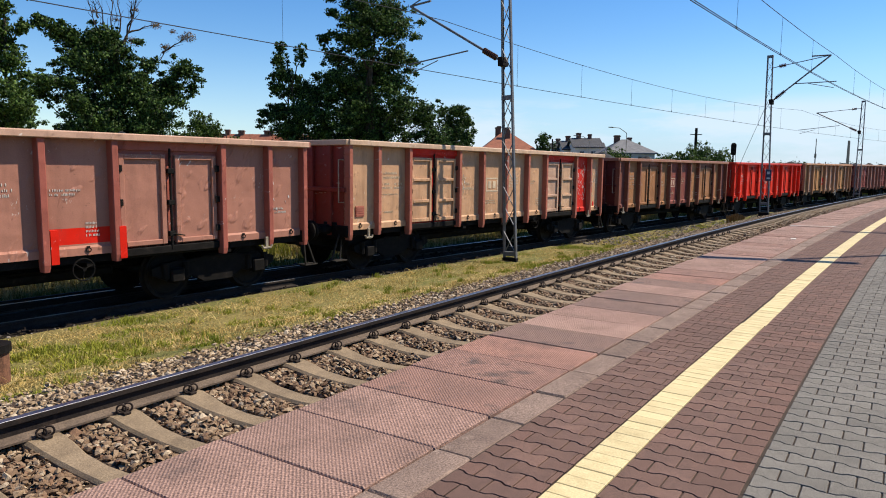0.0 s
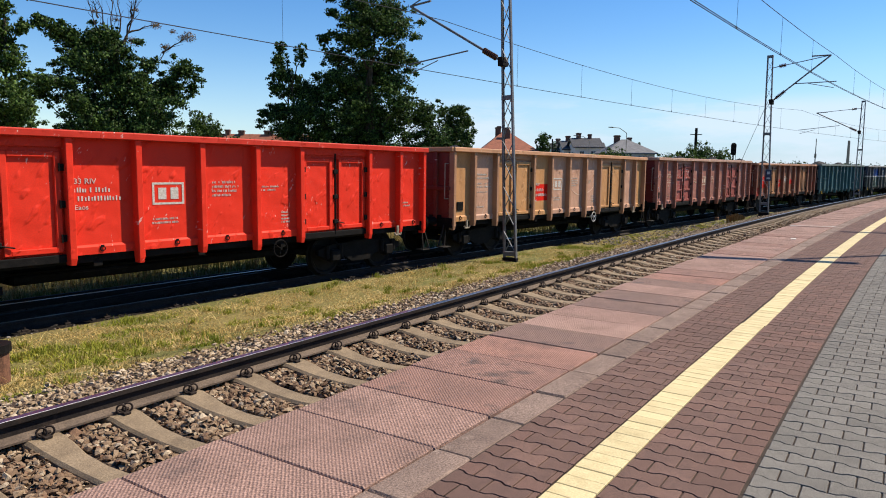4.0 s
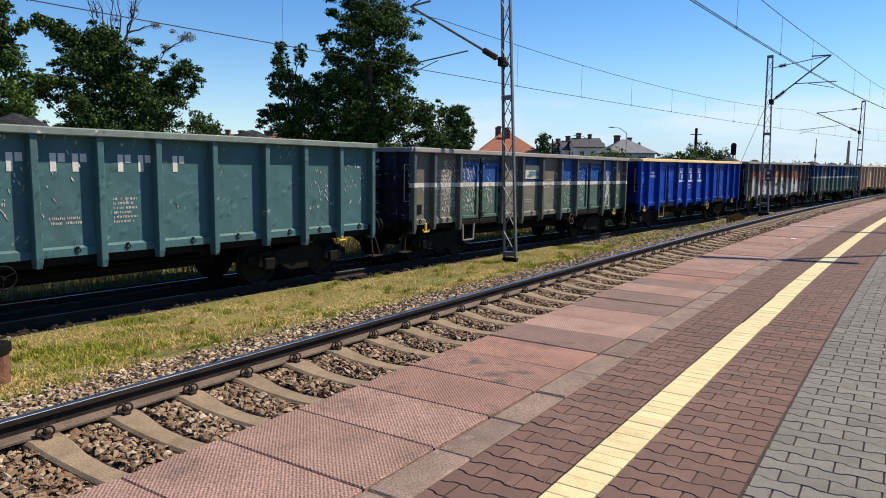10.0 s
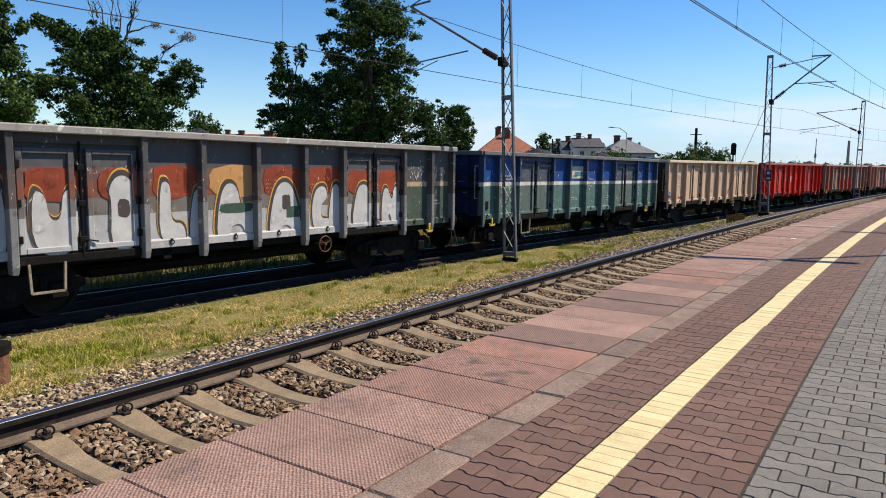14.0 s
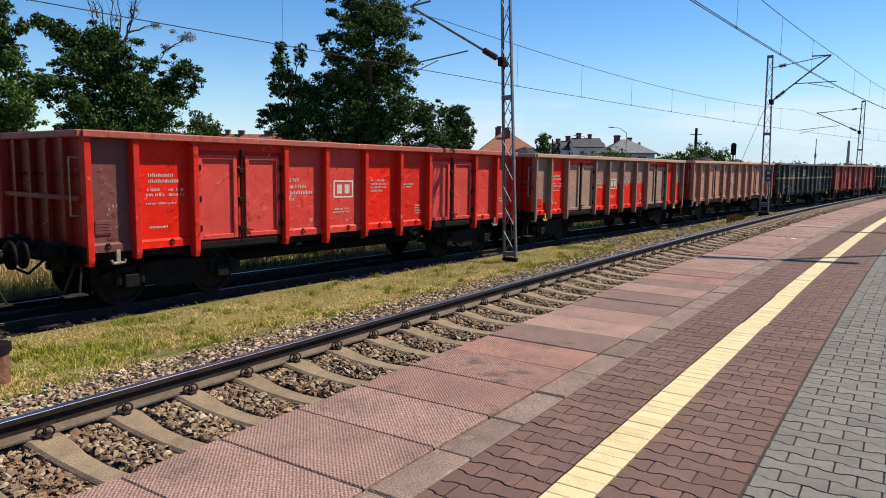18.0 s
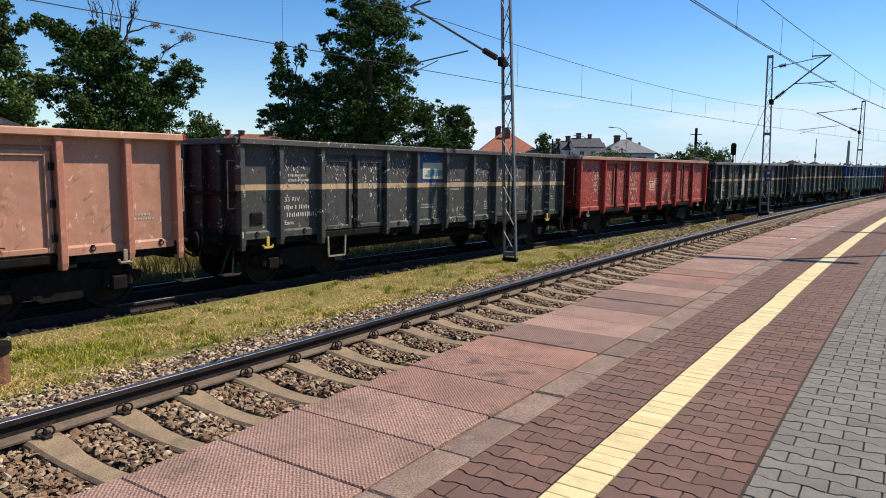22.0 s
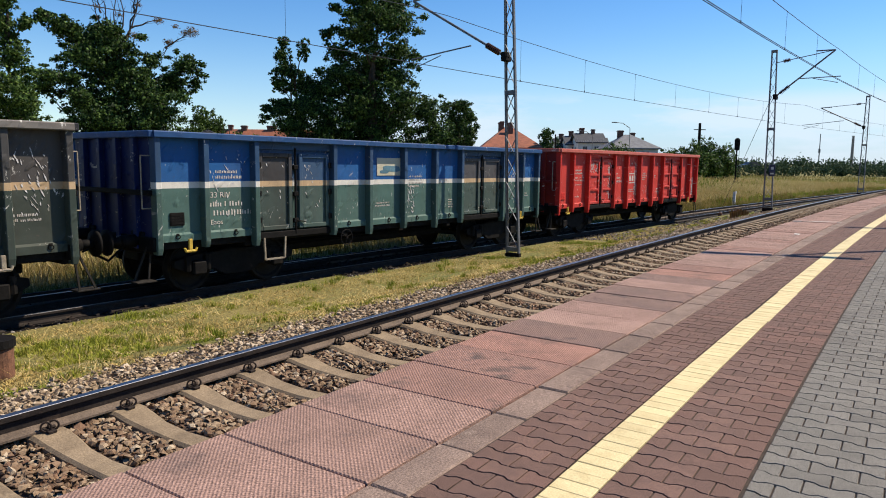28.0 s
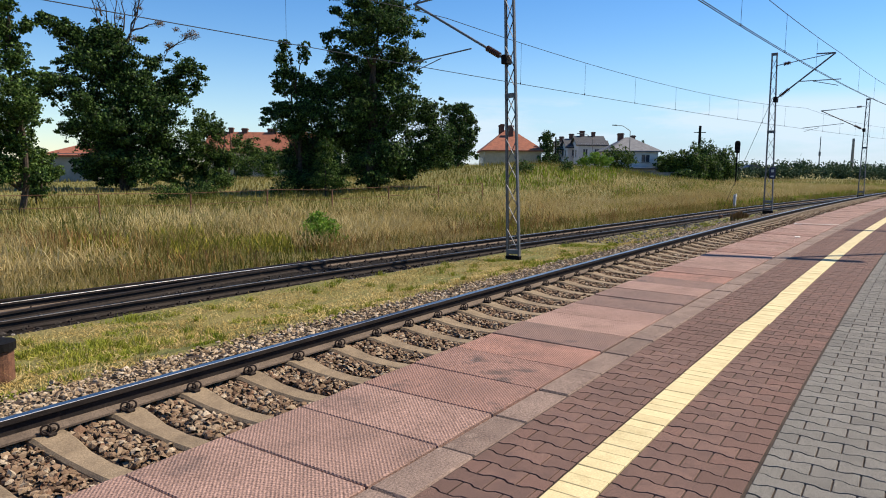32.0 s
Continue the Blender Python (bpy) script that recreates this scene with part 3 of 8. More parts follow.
def far_spot(i):
    x = 2 + 60 * rnd.random() ** 1.4
    return (x, track2(x) + rnd.uniform(-1.75, 1.75), level2(x) - 0.165 + rnd.uniform(-0.02, 0.015))


stones("dark_ballast_stones", 4500, far_spot, (0.03, 0.06), M["stone_dark"], "dark ballast stones around the far track, with shade in their colour")


def edge_spot(i):
    x = 2 + 45 * rnd.random() ** 1.4
    return (x, track2(x) - 1.82 + rnd.gauss(0, 0.10), level2(x) - 0.045 + rnd.uniform(-0.02, 0.01))


stones("ballast_gravel", 3600, edge_spot, (0.014, 0.034), M["gravel_grey"], "grey gravel along the edge of the far track's bed")


def verge_spot(i):
    x = 22 + 38 * rnd.random() ** 1.2
    lo, hi = track1(x) + 1.9, track2(x) - 1.8
    y = lo + (hi - lo) * rnd.random()
    return (x, y, land(x, y) + rnd.uniform(-0.01, 0.015))


stones("ballast_gravel", 5200, verge_spot, (0.025, 0.06), M["gravel_grey"], "grey gravel strewn over the bare verge between the tracks")


def build_platform():
    pf = tagged(new("platform"), "low railway platform edged with red concrete slabs and paved in red and grey", "platform", kind="structure")
    body = sweep(lambda x: edge(x, 0), XS, [(-14, -1.0), (2.72, -1.0), (2.72, DECK - 0.085), (1.84, DECK - 0.085), (1.84, DECK - 0.009), (-14, DECK - 0.009)]).mesh("platform_body")
    piece("platform_body", body, M["joint"], pf, label="dark sandy joints under the paving")
    wall = sweep(lambda x: edge(x, 0), XS, [(2.7, -1.0), (2.77, -1.0), (2.77, DECK - 0.1), (2.7, DECK - 0.1)]).mesh("platform_wall")
    piece("platform_wall", wall, M["concrete"], pf)
    return pf


PLATFORM = build_platform()

# ---- the freight train ----
LENGTH = 12.8
BAYS = [(0.0, 0.97), (0.97, 2.07), (4.11, 5.22), (5.22, 6.42), (6.42, 7.63), (7.63, 8.74), (10.78, 11.86), (11.86, 12.8)]
DOORS = [(2.07, 4.11), (8.74, 10.78)]
RIBS = [0.04, 0.97, 2.07, 4.11, 5.22, 6.42, 7.63, 8.74, 10.78, 11.86, 12.76]
WIDE_BAYS = [(0.0, 1.9), (3.94, 5.59), (5.59, 7.25), (7.25, 8.88), (10.92, 12.8)]
WIDE_DOORS = [(1.9, 3.94), (8.88, 10.92)]
WIDE_RIBS = [0.04, 1.9, 3.94, 5.59, 7.25, 8.88, 10.92, 12.76]
TEAL_RIBS = [0.04, 1.17, 2.16, 3.14, 4.34, 5.47, 6.45, 7.44, 8.54, 9.72, 10.72, 11.74, 12.76]
# height of each wagon's rim over the rail
RIM = {-1: 2.94, 0: 3.05, 1: 2.96, 2: 2.95, 3: 3.02, 4: 3.05, 5: 2.94, 6: 2.99, 7: 2.96, 8: 2.98, 9: 3.01, 17: 2.92, 18: 2.98, 19: 2.93, 20: 3.01}
FACE, PANEL, TOPZ, SILL = -1.5, -1.34, 3.22, 1.08


def paint(name, bands, wear=(0.11, 0.06, 0.045), dirt=0.5, rough=0.5, peel=0.0, peel_color=(0.62, 0.6, 0.56), scratch=0.35, knocks=0.35):
    """Wagon paint: bands are (lower edge, colour) from the bottom up, in metres above the rail; wear: rust tone; peel: flaked patches."""
    m = bpy.data.materials.new(name)
    m.use_nodes = True
    n, l = m.node_tree.nodes, m.node_tree.links
    b = n["Principled BSDF"]
    tc, info, sep = n.new("ShaderNodeTexCoord"), n.new("ShaderNodeObjectInfo"), n.new("ShaderNodeSeparateXYZ")
    l.new(tc.outputs["Object"], sep.inputs[0])
    shift = n.new("ShaderNodeVectorMath")
    shift.operation = "MULTIPLY_ADD"
    l.new(info.outputs["Random"], shift.inputs[0])
    shift.inputs[1].default_value = (37.0, 53.0, 71.0)
    l.new(tc.outputs["Object"], shift.inputs[2])
    rng = n.new("ShaderNodeMapRange")
    rng.inputs["From Min"].default_value, rng.inputs["From Max"].default_value = 0.0, 4.0
    l.new(sep.outputs["Z"], rng.inputs["Value"])
    ramp = n.new("ShaderNodeValToRGB")
    ramp.color_ramp.interpolation = "CONSTANT"
    e = ramp.color_ramp.elements
    while len(e) < len(bands):
        e.new(0.99)
    for i, (z, c) in enumerate(bands):
        e[i].position, e[i].color = z / 4.0, (*c, 1)
    if len(bands) == 1:
        e[1].color = (*bands[0][1], 1)
    l.new(rng.outputs[0], ramp.inputs["Fac"])
    color = ramp.outputs["Color"]

    def layer(scale, detail, lo, hi, tint, amount, stretch=(1, 1, 1), turn=0.0, where=None):
        nonlocal color
        mp, tex, mr, mix = n.new("ShaderNodeMapping"), n.new("ShaderNodeTexNoise"), n.new("ShaderNodeMapRange"), n.new("ShaderNodeMix")
        mp.inputs["Scale"].default_value = stretch
        rot = n.new("ShaderNodeMapping")
        rot.inputs["Rotation"].default_value = (0, turn, 0)
        l.new(shift.outputs[0], rot.inputs["Vector"])
        l.new(rot.outputs[0], mp.inputs["Vector"])
        l.new(mp.outputs[0], tex.inputs["Vector"])
        tex.inputs["Scale"].default_value, tex.inputs["Detail"].default_value, tex.inputs["Roughness"].default_value = scale, detail, 0.65
        mr.inputs["From Min"].default_value, mr.inputs["From Max"].default_value, mr.inputs["To Max"].default_value = lo, hi, amount
        l.new(tex.outputs["Fac"], mr.inputs["Value"])
        mix.data_type = "RGBA"
        share = mr.outputs[0]
        if where:
            # only inside drifts of their own
            spot, edge_, both = n.new("ShaderNodeTexNoise"), n.new("ShaderNodeMapRange"), n.new("ShaderNodeMath")
            spot.inputs["Scale"].default_value, spot.inputs["Detail"].default_value = where[0], 2
            l.new(shift.outputs[0], spot.inputs["Vector"])
            edge_.inputs["From Min"].default_value, edge_.inputs["From Max"].default_value = where[1], where[2]
            l.new(spot.outputs["Fac"], edge_.inputs["Value"])
            both.operation = "MULTIPLY"
            l.new(share, both.inputs[0])
            l.new(edge_.outputs[0], both.inputs[1])
            share = both.outputs[0]
        l.new(share, mix.inputs["Factor"])
        l.new(color, mix.inputs["A"])
        mix.inputs["B"].default_value = (*tint, 1)
        color = mix.outputs["Result"]
        return tex

    layer(1.1, 4, 0.45, 0.85, wear, dirt * 0.45)
    layer(3.0, 5, 0.5, 0.75, tuple(c * 0.55 for c in wear), dirt * 0.6, (1, 1, 0.14))
    layer(13, 6, 0.64, 0.71, wear, min(0.8, dirt * 0.95))
    if peel:
        layer(6.5, 7, 0.67 - 0.06 * peel, 0.69 - 0.06 * peel, peel_color, 0.65, (1.5, 1, 0.5))
    # slanting scratches; the glint on scraped and dented steel is painted in pale
    if scratch:
        for turn, seed in ((-0.55, 1.3), (-0.25, 1.9)):
            layer(seed, 4, 0.62, 0.67, peel_color, min(0.85, 0.5 + scratch * 0.5), (11, 1, 3.6), turn, (1.0 * seed, 0.60 - 0.10 * scratch, 0.65 - 0.10 * scratch))
    grain = layer(55, 3, 0.35, 0.9, (0.03, 0.025, 0.02), 0.25)
    l.new(color, b.inputs["Base Color"])
    b.inputs["Roughness"].default_value = rough
    b.inputs["Specular IOR Level"].default_value = 0.11
    dent = n.new("ShaderNodeTexNoise")
    dent.inputs["Scale"].default_value, dent.inputs["Detail"].default_value = 1.7, 2
    l.new(shift.outputs[0], dent.inputs["Vector"])
    b1, b2 = n.new("ShaderNodeBump"), n.new("ShaderNodeBump")
    b1.inputs["Strength"].default_value, b1.inputs["Distance"].default_value = 0.34, 0.12
    b2.inputs["Strength"].default_value, b2.inputs["Distance"].default_value = 0.15, 0.004
    l.new(dent.outputs["Fac"], b1.inputs["Height"])
    l.new(grain.outputs["Fac"], b2.inputs["Height"])
    # knocks from inside: small slanting bulges
    lean, slim, knock, knob, b0 = n.new("ShaderNodeMapping"), n.new("ShaderNodeMapping"), n.new("ShaderNodeTexNoise"), n.new("ShaderNodeMapRange"), n.new("ShaderNodeBump")
    lean.inputs["Rotation"].default_value, slim.inputs["Scale"].default_value = (0, -0.6, 0), (2.6, 1, 1.0)
    l.new(shift.outputs[0], lean.inputs["Vector"])
    l.new(lean.outputs[0], slim.inputs["Vector"])
    l.new(slim.outputs[0], knock.inputs["Vector"])
    knock.inputs["Scale"].default_value, knock.inputs["Detail"].default_value = 2.7, 1.5
    knob.interpolation_type = "SMOOTHSTEP"
    knob.inputs["From Min"].default_value, knob.inputs["From Max"].default_value = 0.58, 0.72
    l.new(knock.outputs["Fac"], knob.inputs["Value"])
    b0.inputs["Strength"].default_value, b0.inputs["Distance"].default_value = knocks, 0.03
    l.new(knob.outputs[0], b0.inputs["Height"])
    l.new(b1.outputs[0], b0.inputs["Normal"])
    l.new(b0.outputs[0], b2.inputs["Normal"])
    l.new(b2.outputs[0], b.inputs["Normal"])
    return m


PAINTS = {}


def colour(key, **k):
    """One paint per colour or scheme of bands."""
    tag = (key, tuple(sorted(k.items())))
    if tag not in PAINTS:
        bands = key if isinstance(key[0], tuple) else ((0.0, key),)
        PAINTS[tag] = paint("wagon_paint", bands, **k)
    return PAINTS[tag]


def panel_mesh(w, z0=SILL, z1=3.1):
    """A dished side sheet, folded inwards along its lower edge."""
    s = Solid()
    c = 0.05
    xs = [0, c, w / 2, w - c, w]
    zs = [z0, z0 + 0.13, z0 + 0.17, (z0 + z1) / 2, z1]
    v, f = [], []
    for k, z in enumerate(zs):
        for i, x in enumerate(xs):
            v.append((x, PANEL + (-0.035 if k < 2 else 0.0), z))
    m = len(xs)
    for k in range(len(zs) - 1):
        for i in range(m - 1):
            f.append((k * m + i, k * m + i + 1, (k + 1) * m + i + 1, (k + 1) * m + i))
    o = len(v)
    v += [(x, PANEL + 0.04, z) for x, z in ((0, z0), (w, z0), (w, z1), (0, z1))]
    a, b_, c_, d_ = 0, m - 1, len(zs) * m - 1, (len(zs) - 1) * m
    f += [(o + 3, o + 2, o + 1, o), tuple(range(m - 1, -1, -1)) + (o, o + 1), tuple(range(d_, d_ + m)) + (o + 2, o + 3)]
    f += [tuple(range(0, d_ + 1, m)) + (o + 3, o), (o + 1, o + 2) + tuple(range(c_, b_ - 1, -m))]
    return s.add(v, f).mesh("side_panel")


def door_mesh(w, style):
    """A door leaf: a raised frame round sunk fields."""
    s = Solid()
    z0, z1, y = 1.16, 2.86, PANEL - 0.02
    s.box(0.0, w, y, y + 0.04, z0, z1)
    t = 0.095
    for a, b in ((0, t), (w - t, w)):
        s.box(a, b, y - 0.045, y, z0, z1, 0.01)
    s.box(t, w - t, y - 0.045, y, z0, z0 + t, 0.01)
    s.box(t, w - t, y - 0.045, y, z1 - t, z1, 0.01)
    if style == "three":
        for z in (z0 + 0.55, z0 + 1.12):
            s.box(t, w - t, y - 0.045, y, z - 0.04, z + 0.04, 0.01)
    return s.mesh("door_leaf")


def rib_mesh(low):
    """An upright post of folded steel, tapering at its foot."""
    w = 0.055
    rings = [[(-w * k, PANEL, z), (-w * k, FACE + g, z), (-w * k * 0.8, FACE + g - 0.008, z), (w * k * 0.8, FACE + g - 0.008, z), (w * k, FACE + g, z), (w * k, PANEL, z)] for z, k, g in ((low, 0.8, 0.03), (low + 0.12, 1, 0.008), (3.1, 1, 0.008))]
    return Solid().loft(rings).mesh("post")


def rim_mesh(inset=0.0):
    s = Solid()
    n = 26
    rings = []
    for i in range(n + 1):
        x = inset - 0.03 + (LENGTH + 0.06 - inset) * i / n
        dz = 0.006 * noise.noise((x * 0.9, 3.0, 0))
        dy = 0.008 * noise.noise((x * 0.7, 9.0, 0))
        rings.append([(x, -1.36 + dy, 3.09 + dz), (x, -1.53 + dy, 3.09 + dz), (x, -1.545 + dy, 3.105 + dz), (x, -1.54 + dy, 3.20 + dz), (x, -1.525 + dy, 3.22 + dz), (x, -1.36 + dy, 3.22 + dz)])
    return s.loft(rings).mesh("top_rim")


def end_mesh():
    return Solid().box(-0.0, 0.05, -1.40, 1.40, 1.0, 3.1).mesh("end_wall")


def far_mesh():
    s = Solid().box(0, LENGTH, 1.345, 1.385, SILL, 3.1).box(-0.03, LENGTH + 0.03, 1.36, 1.54, 3.09, 3.22, 0.015)
    for x in RIBS:
        s.box(x - 0.055, x + 0.055, 1.385, 1.5, 0.95, 3.1, 0.01)
    return s.mesh("far_side")


def frame_mesh():
    s = Solid().box(0.05, LENGTH - 0.05, -1.34, 1.34, 1.10, 1.2)
    for y in (-1.3, 1.2):
        s.box(0.0, LENGTH, y, y + 0.1, 0.93, 1.1, 0.01)
    # sill lowered and a belly box added, to keep the gap underneath dark
    s.box(0.3, LENGTH - 0.3, -0.25, 0.25, 0.6, 1.1, 0.02).box(3.6, 9.2, -0.45, 0.45, 0.5, 0.7, 0.05)
    for x in (0.0, 1.9, 4.5, 6.4, 8.3, 10.9, LENGTH - 0.15):
        s.box(x, x + 0.15, -1.3, 1.3, 0.85, 1.1, 0.01)
    return s.mesh("underframe")


def bogie_mesh():
    s = Solid()
    for y in (-1, 1):
        o = y * 1.02
        rings = []
        for x, z0, z1 in ((-1.35, 0.50, 0.62), (-0.9, 0.30, 0.72), (-0.55, 0.42, 0.72), (-0.3, 0.28, 0.75), (0.3, 0.28, 0.75), (0.55, 0.42, 0.72), (0.9, 0.30, 0.72), (1.35, 0.50, 0.62)):
            rings.append([(x, o - 0.05, z0), (x, o + 0.05, z0), (x, o + 0.05, z1), (x, o - 0.05, z1)])
        s.loft(rings)
        for x in (-0.9, 0.9):
            s.box(x - 0.14, x + 0.14, o - 0.10 * (y < 0) - 0.06, o + 0.10 * (y > 0) + 0.06, 0.34, 0.6, 0.03)
            s.tube((x - 0.2, o + y * 0.06, 0.42), (x - 0.2, o + y * 0.06, 0.7), 0.07).tube((x + 0.2, o + y * 0.06, 0.42), (x + 0.2, o + y * 0.06, 0.7), 0.07)
    s.box(-0.2, 0.2, -1.0, 1.0, 0.5, 0.8, 0.03)
    return s.mesh("bogie")


def wheelset_mesh():
    s = Solid().tube((0, -1.0, 0), (0, 1.0, 0), 0.08, n=12)
    for y in (-0.753, 0.753):
        g = 1 if y < 0 else -1
        rows = []
        for r, d in ((0.09, 0.09), (0.12, 0.03), (0.36, 0.02), (0.40, 0.065), (0.455, 0.065), (0.46, -0.02), (0.485, -0.05), (0.485, -0.065), (0.40, -0.065), (0.36, -0.03), (0.12, -0.04), (0.09, -0.09)):
            rows.append([(r * math.cos(math.tau * i / 24), y - g * d, r * math.sin(math.tau * i / 24)) for i in range(24)])
        s.loft(rows, caps=False)
    return s.mesh("wheelset")


def buffer_mesh():
    s = Solid().box(-0.05, 0.02, -0.2, 0.2, -0.16, 0.16, 0.01).tube((0, 0, 0), (-0.34, 0, 0), 0.12, 0.10, 14).tube((-0.3, 0, 0), (-0.56, 0, 0), 0.075, n=12)
    rows = []
    for x, r in ((-0.54, 0.1), (-0.56, 0.225), (-0.60, 0.225), (-0.62, 0.12)):
        rows.append([(x, r * math.cos(math.tau * i / 18), r * math.sin(math.tau * i / 18)) for i in range(18)])
    return s.loft(rows).mesh("buffer", True)


def coupling_mesh():
    s = Solid().box(-0.3, 0.0, -0.06, 0.06, -0.05, 0.08, 0.02).tube((-0.3, 0, 0.02), (-0.42, 0, -0.12), 0.035).tube((-0.42, -0.08, -0.12), (-0.62, -0.08, -0.18), 0.02).tube((-0.42, 0.08, -0.12), (-0.62, 0.08, -0.18), 0.02)
    return s.mesh("coupling")


def hose_mesh():
    return Solid().tube((0, -0.35, -0.1), (-0.3, -0.35, -0.35), 0.022).tube((-0.3, -0.35, -0.35), (-0.55, -0.35, -0.2), 0.022).mesh("brake_hose")


def handrail_mesh():
    s = Solid().tube((-0.16, 0, 1.75), (-0.16, 0, 2.75), 0.014, n=6)
    for z in (1.75, 2.75):
        s.tube((-0.16, 0, z), (0.02, 0, z), 0.014, n=6)
    return s.mesh("handrail")


def step_mesh():
    s = Solid().box(-0.36, 0.0, -0.12, 0.12, 0.36, 0.385, 0.004)
    s.bar((-0.3, 0.09, 0.37), (-0.05, 0.09, 0.95), 0.03).bar((-0.04, 0.09, 0.37), (0.02, 0.09, 0.95), 0.03)
    return s.mesh("foot_step")


def hook_mesh():
    s = Solid().box(-0.035, 0.035, -0.02, 0.02, 0.0, 0.24, 0.008)
    for d in (-1, 1):
        s.tube((0, 0, 0.03), (d * 0.09, -0.01, 0.02), 0.024).tube((d * 0.09, -0.01, 0.02), (d * 0.12, -0.01, 0.08), 0.022)
    return s.mesh("rope_hook")


def wheel_mesh():
    s = Solid().ring((0, 0, 0), (0, 1, 0), 0.17, 0.013, 24)
    for k in range(3):
        a = math.tau * k / 3 + 0.4
        s.tube((0, 0, 0), (0.17 * math.cos(a), 0, 0.17 * math.sin(a)), 0.009, n=6)
    return s.tube((0, -0.03, 0), (0, 0.3, 0), 0.03).mesh("hand_wheel")


def lock_mesh():
    s = Solid().tube((0, 0, 1.05), (0, 0, 2.98), 0.022, n=8)
    for z in (1.35, 1.95, 2.55):
        s.box(-0.06, 0.06, -0.03, 0.03, z - 0.05, z + 0.05, 0.01)
    s.tube((0, -0.02, 1.35), (0.22, -0.05, 1.3), 0.014, n=6)
    return s.mesh("lock_bar")


def hinge_mesh():
    return Solid().box(-0.03, 0.05, -0.03, 0.02, -0.06, 0.06, 0.008).tube((-0.03, -0.03, -0.07), (-0.03, -0.03, 0.07), 0.014, n=6).mesh("hinge")


def frame_plate_mesh():
    s = Solid().box(-0.14, 0.14, -0.02, 0.0, -0.13, 0.13, 0.006)
    for k in range(4):
        s.box(-0.12, 0.12, -0.026, -0.02, -0.1 + k * 0.055, -0.065 + k * 0.055)
    return s.mesh("label_holder")


def rows_mesh(seed, w, lines, size):
    """Lines of plain bars, for writing that cannot be read."""
    r = random.Random(seed)
    s = Solid()
    for k in range(lines):
        x, z, end = 0.0, -k * size * 1.6, w * r.uniform(0.6, 1.0)
        while x < end:
            if r.random() > 0.14:
                h = size * r.choice((1.0, 1.0, 0.75))
                s.box(x, x + size * 0.24, 0, 0.003, z, z + h * 0.86)
            x += size * r.choice((0.42, 0.5, 0.58))
    return s.mesh("marking")


def logo_mesh():
    """A rounded frame with two plain blocks in it."""
    s = Solid()
    for a, b, c, d in ((-0.3, 0.3, -0.21, -0.17), (-0.3, 0.3, 0.17, 0.21), (-0.3, -0.26, -0.17, 0.17), (0.26, 0.3, -0.17, 0.17)):
        s.box(a, b, 0, 0.003, c, d)
    for x in (-0.19, 0.04):
        s.box(x, x + 0.15, 0, 0.003, -0.11, 0.11)
    return s.mesh("emblem")


def flat_shape(name, outlines, y=PANEL - 0.007):
    """Thin painted shapes on the wagon's side; outlines: lists of (along, height)."""
    s = Solid()
    for o in outlines:
        n = len(o)
        s.add([(x, y, z) for x, z in o] + [(x, y + 0.004, z) for x, z in o], [tuple(range(n)), tuple(range(2 * n - 1, n - 1, -1))] + [(i, n + i, n + (i + 1) % n, (i + 1) % n) for i in range(n)])
    return s.mesh(name)


def blob(x0, x1, z0, z1, seed, n=18, rough=0.07):
    """A rounded uneven outline filling a box."""
    r = random.Random(seed)
    out = []
    for i in range(n):
        a = math.tau * i / n
        c, s = math.cos(a), math.sin(a)
        k = (abs(c) ** 4 + abs(s) ** 4) ** -0.25 * (1 + r.uniform(-rough, rough))
        out.append(((x0 + x1) / 2 + c * k * (x1 - x0) / 2, (z0 + z1) / 2 + s * k * (z1 - z0) / 2))
    return out


def poster(w, x, z):
    """A pale picture plate on one panel."""
    p = piece("picture_plate", shared("plate", lambda: Solid().box(0.1, 0.98, PANEL - 0.012, PANEL, 0, 0.46, 0.003).mesh("picture_plate")), colour((0.50, 0.47, 0.36), dirt=0.3), w, pose(x, 0, z), "faded pale plate with a blue and green picture")
    piece("picture_mark", shared("platemark", lambda: flat_shape("picture_mark", [blob(0.3, 0.9, 0.1, 0.26, 4), blob(0.2, 0.5, 0.06, 0.14, 8)], PANEL - 0.017)), colour((0.10, 0.20, 0.26), dirt=0.3), p)


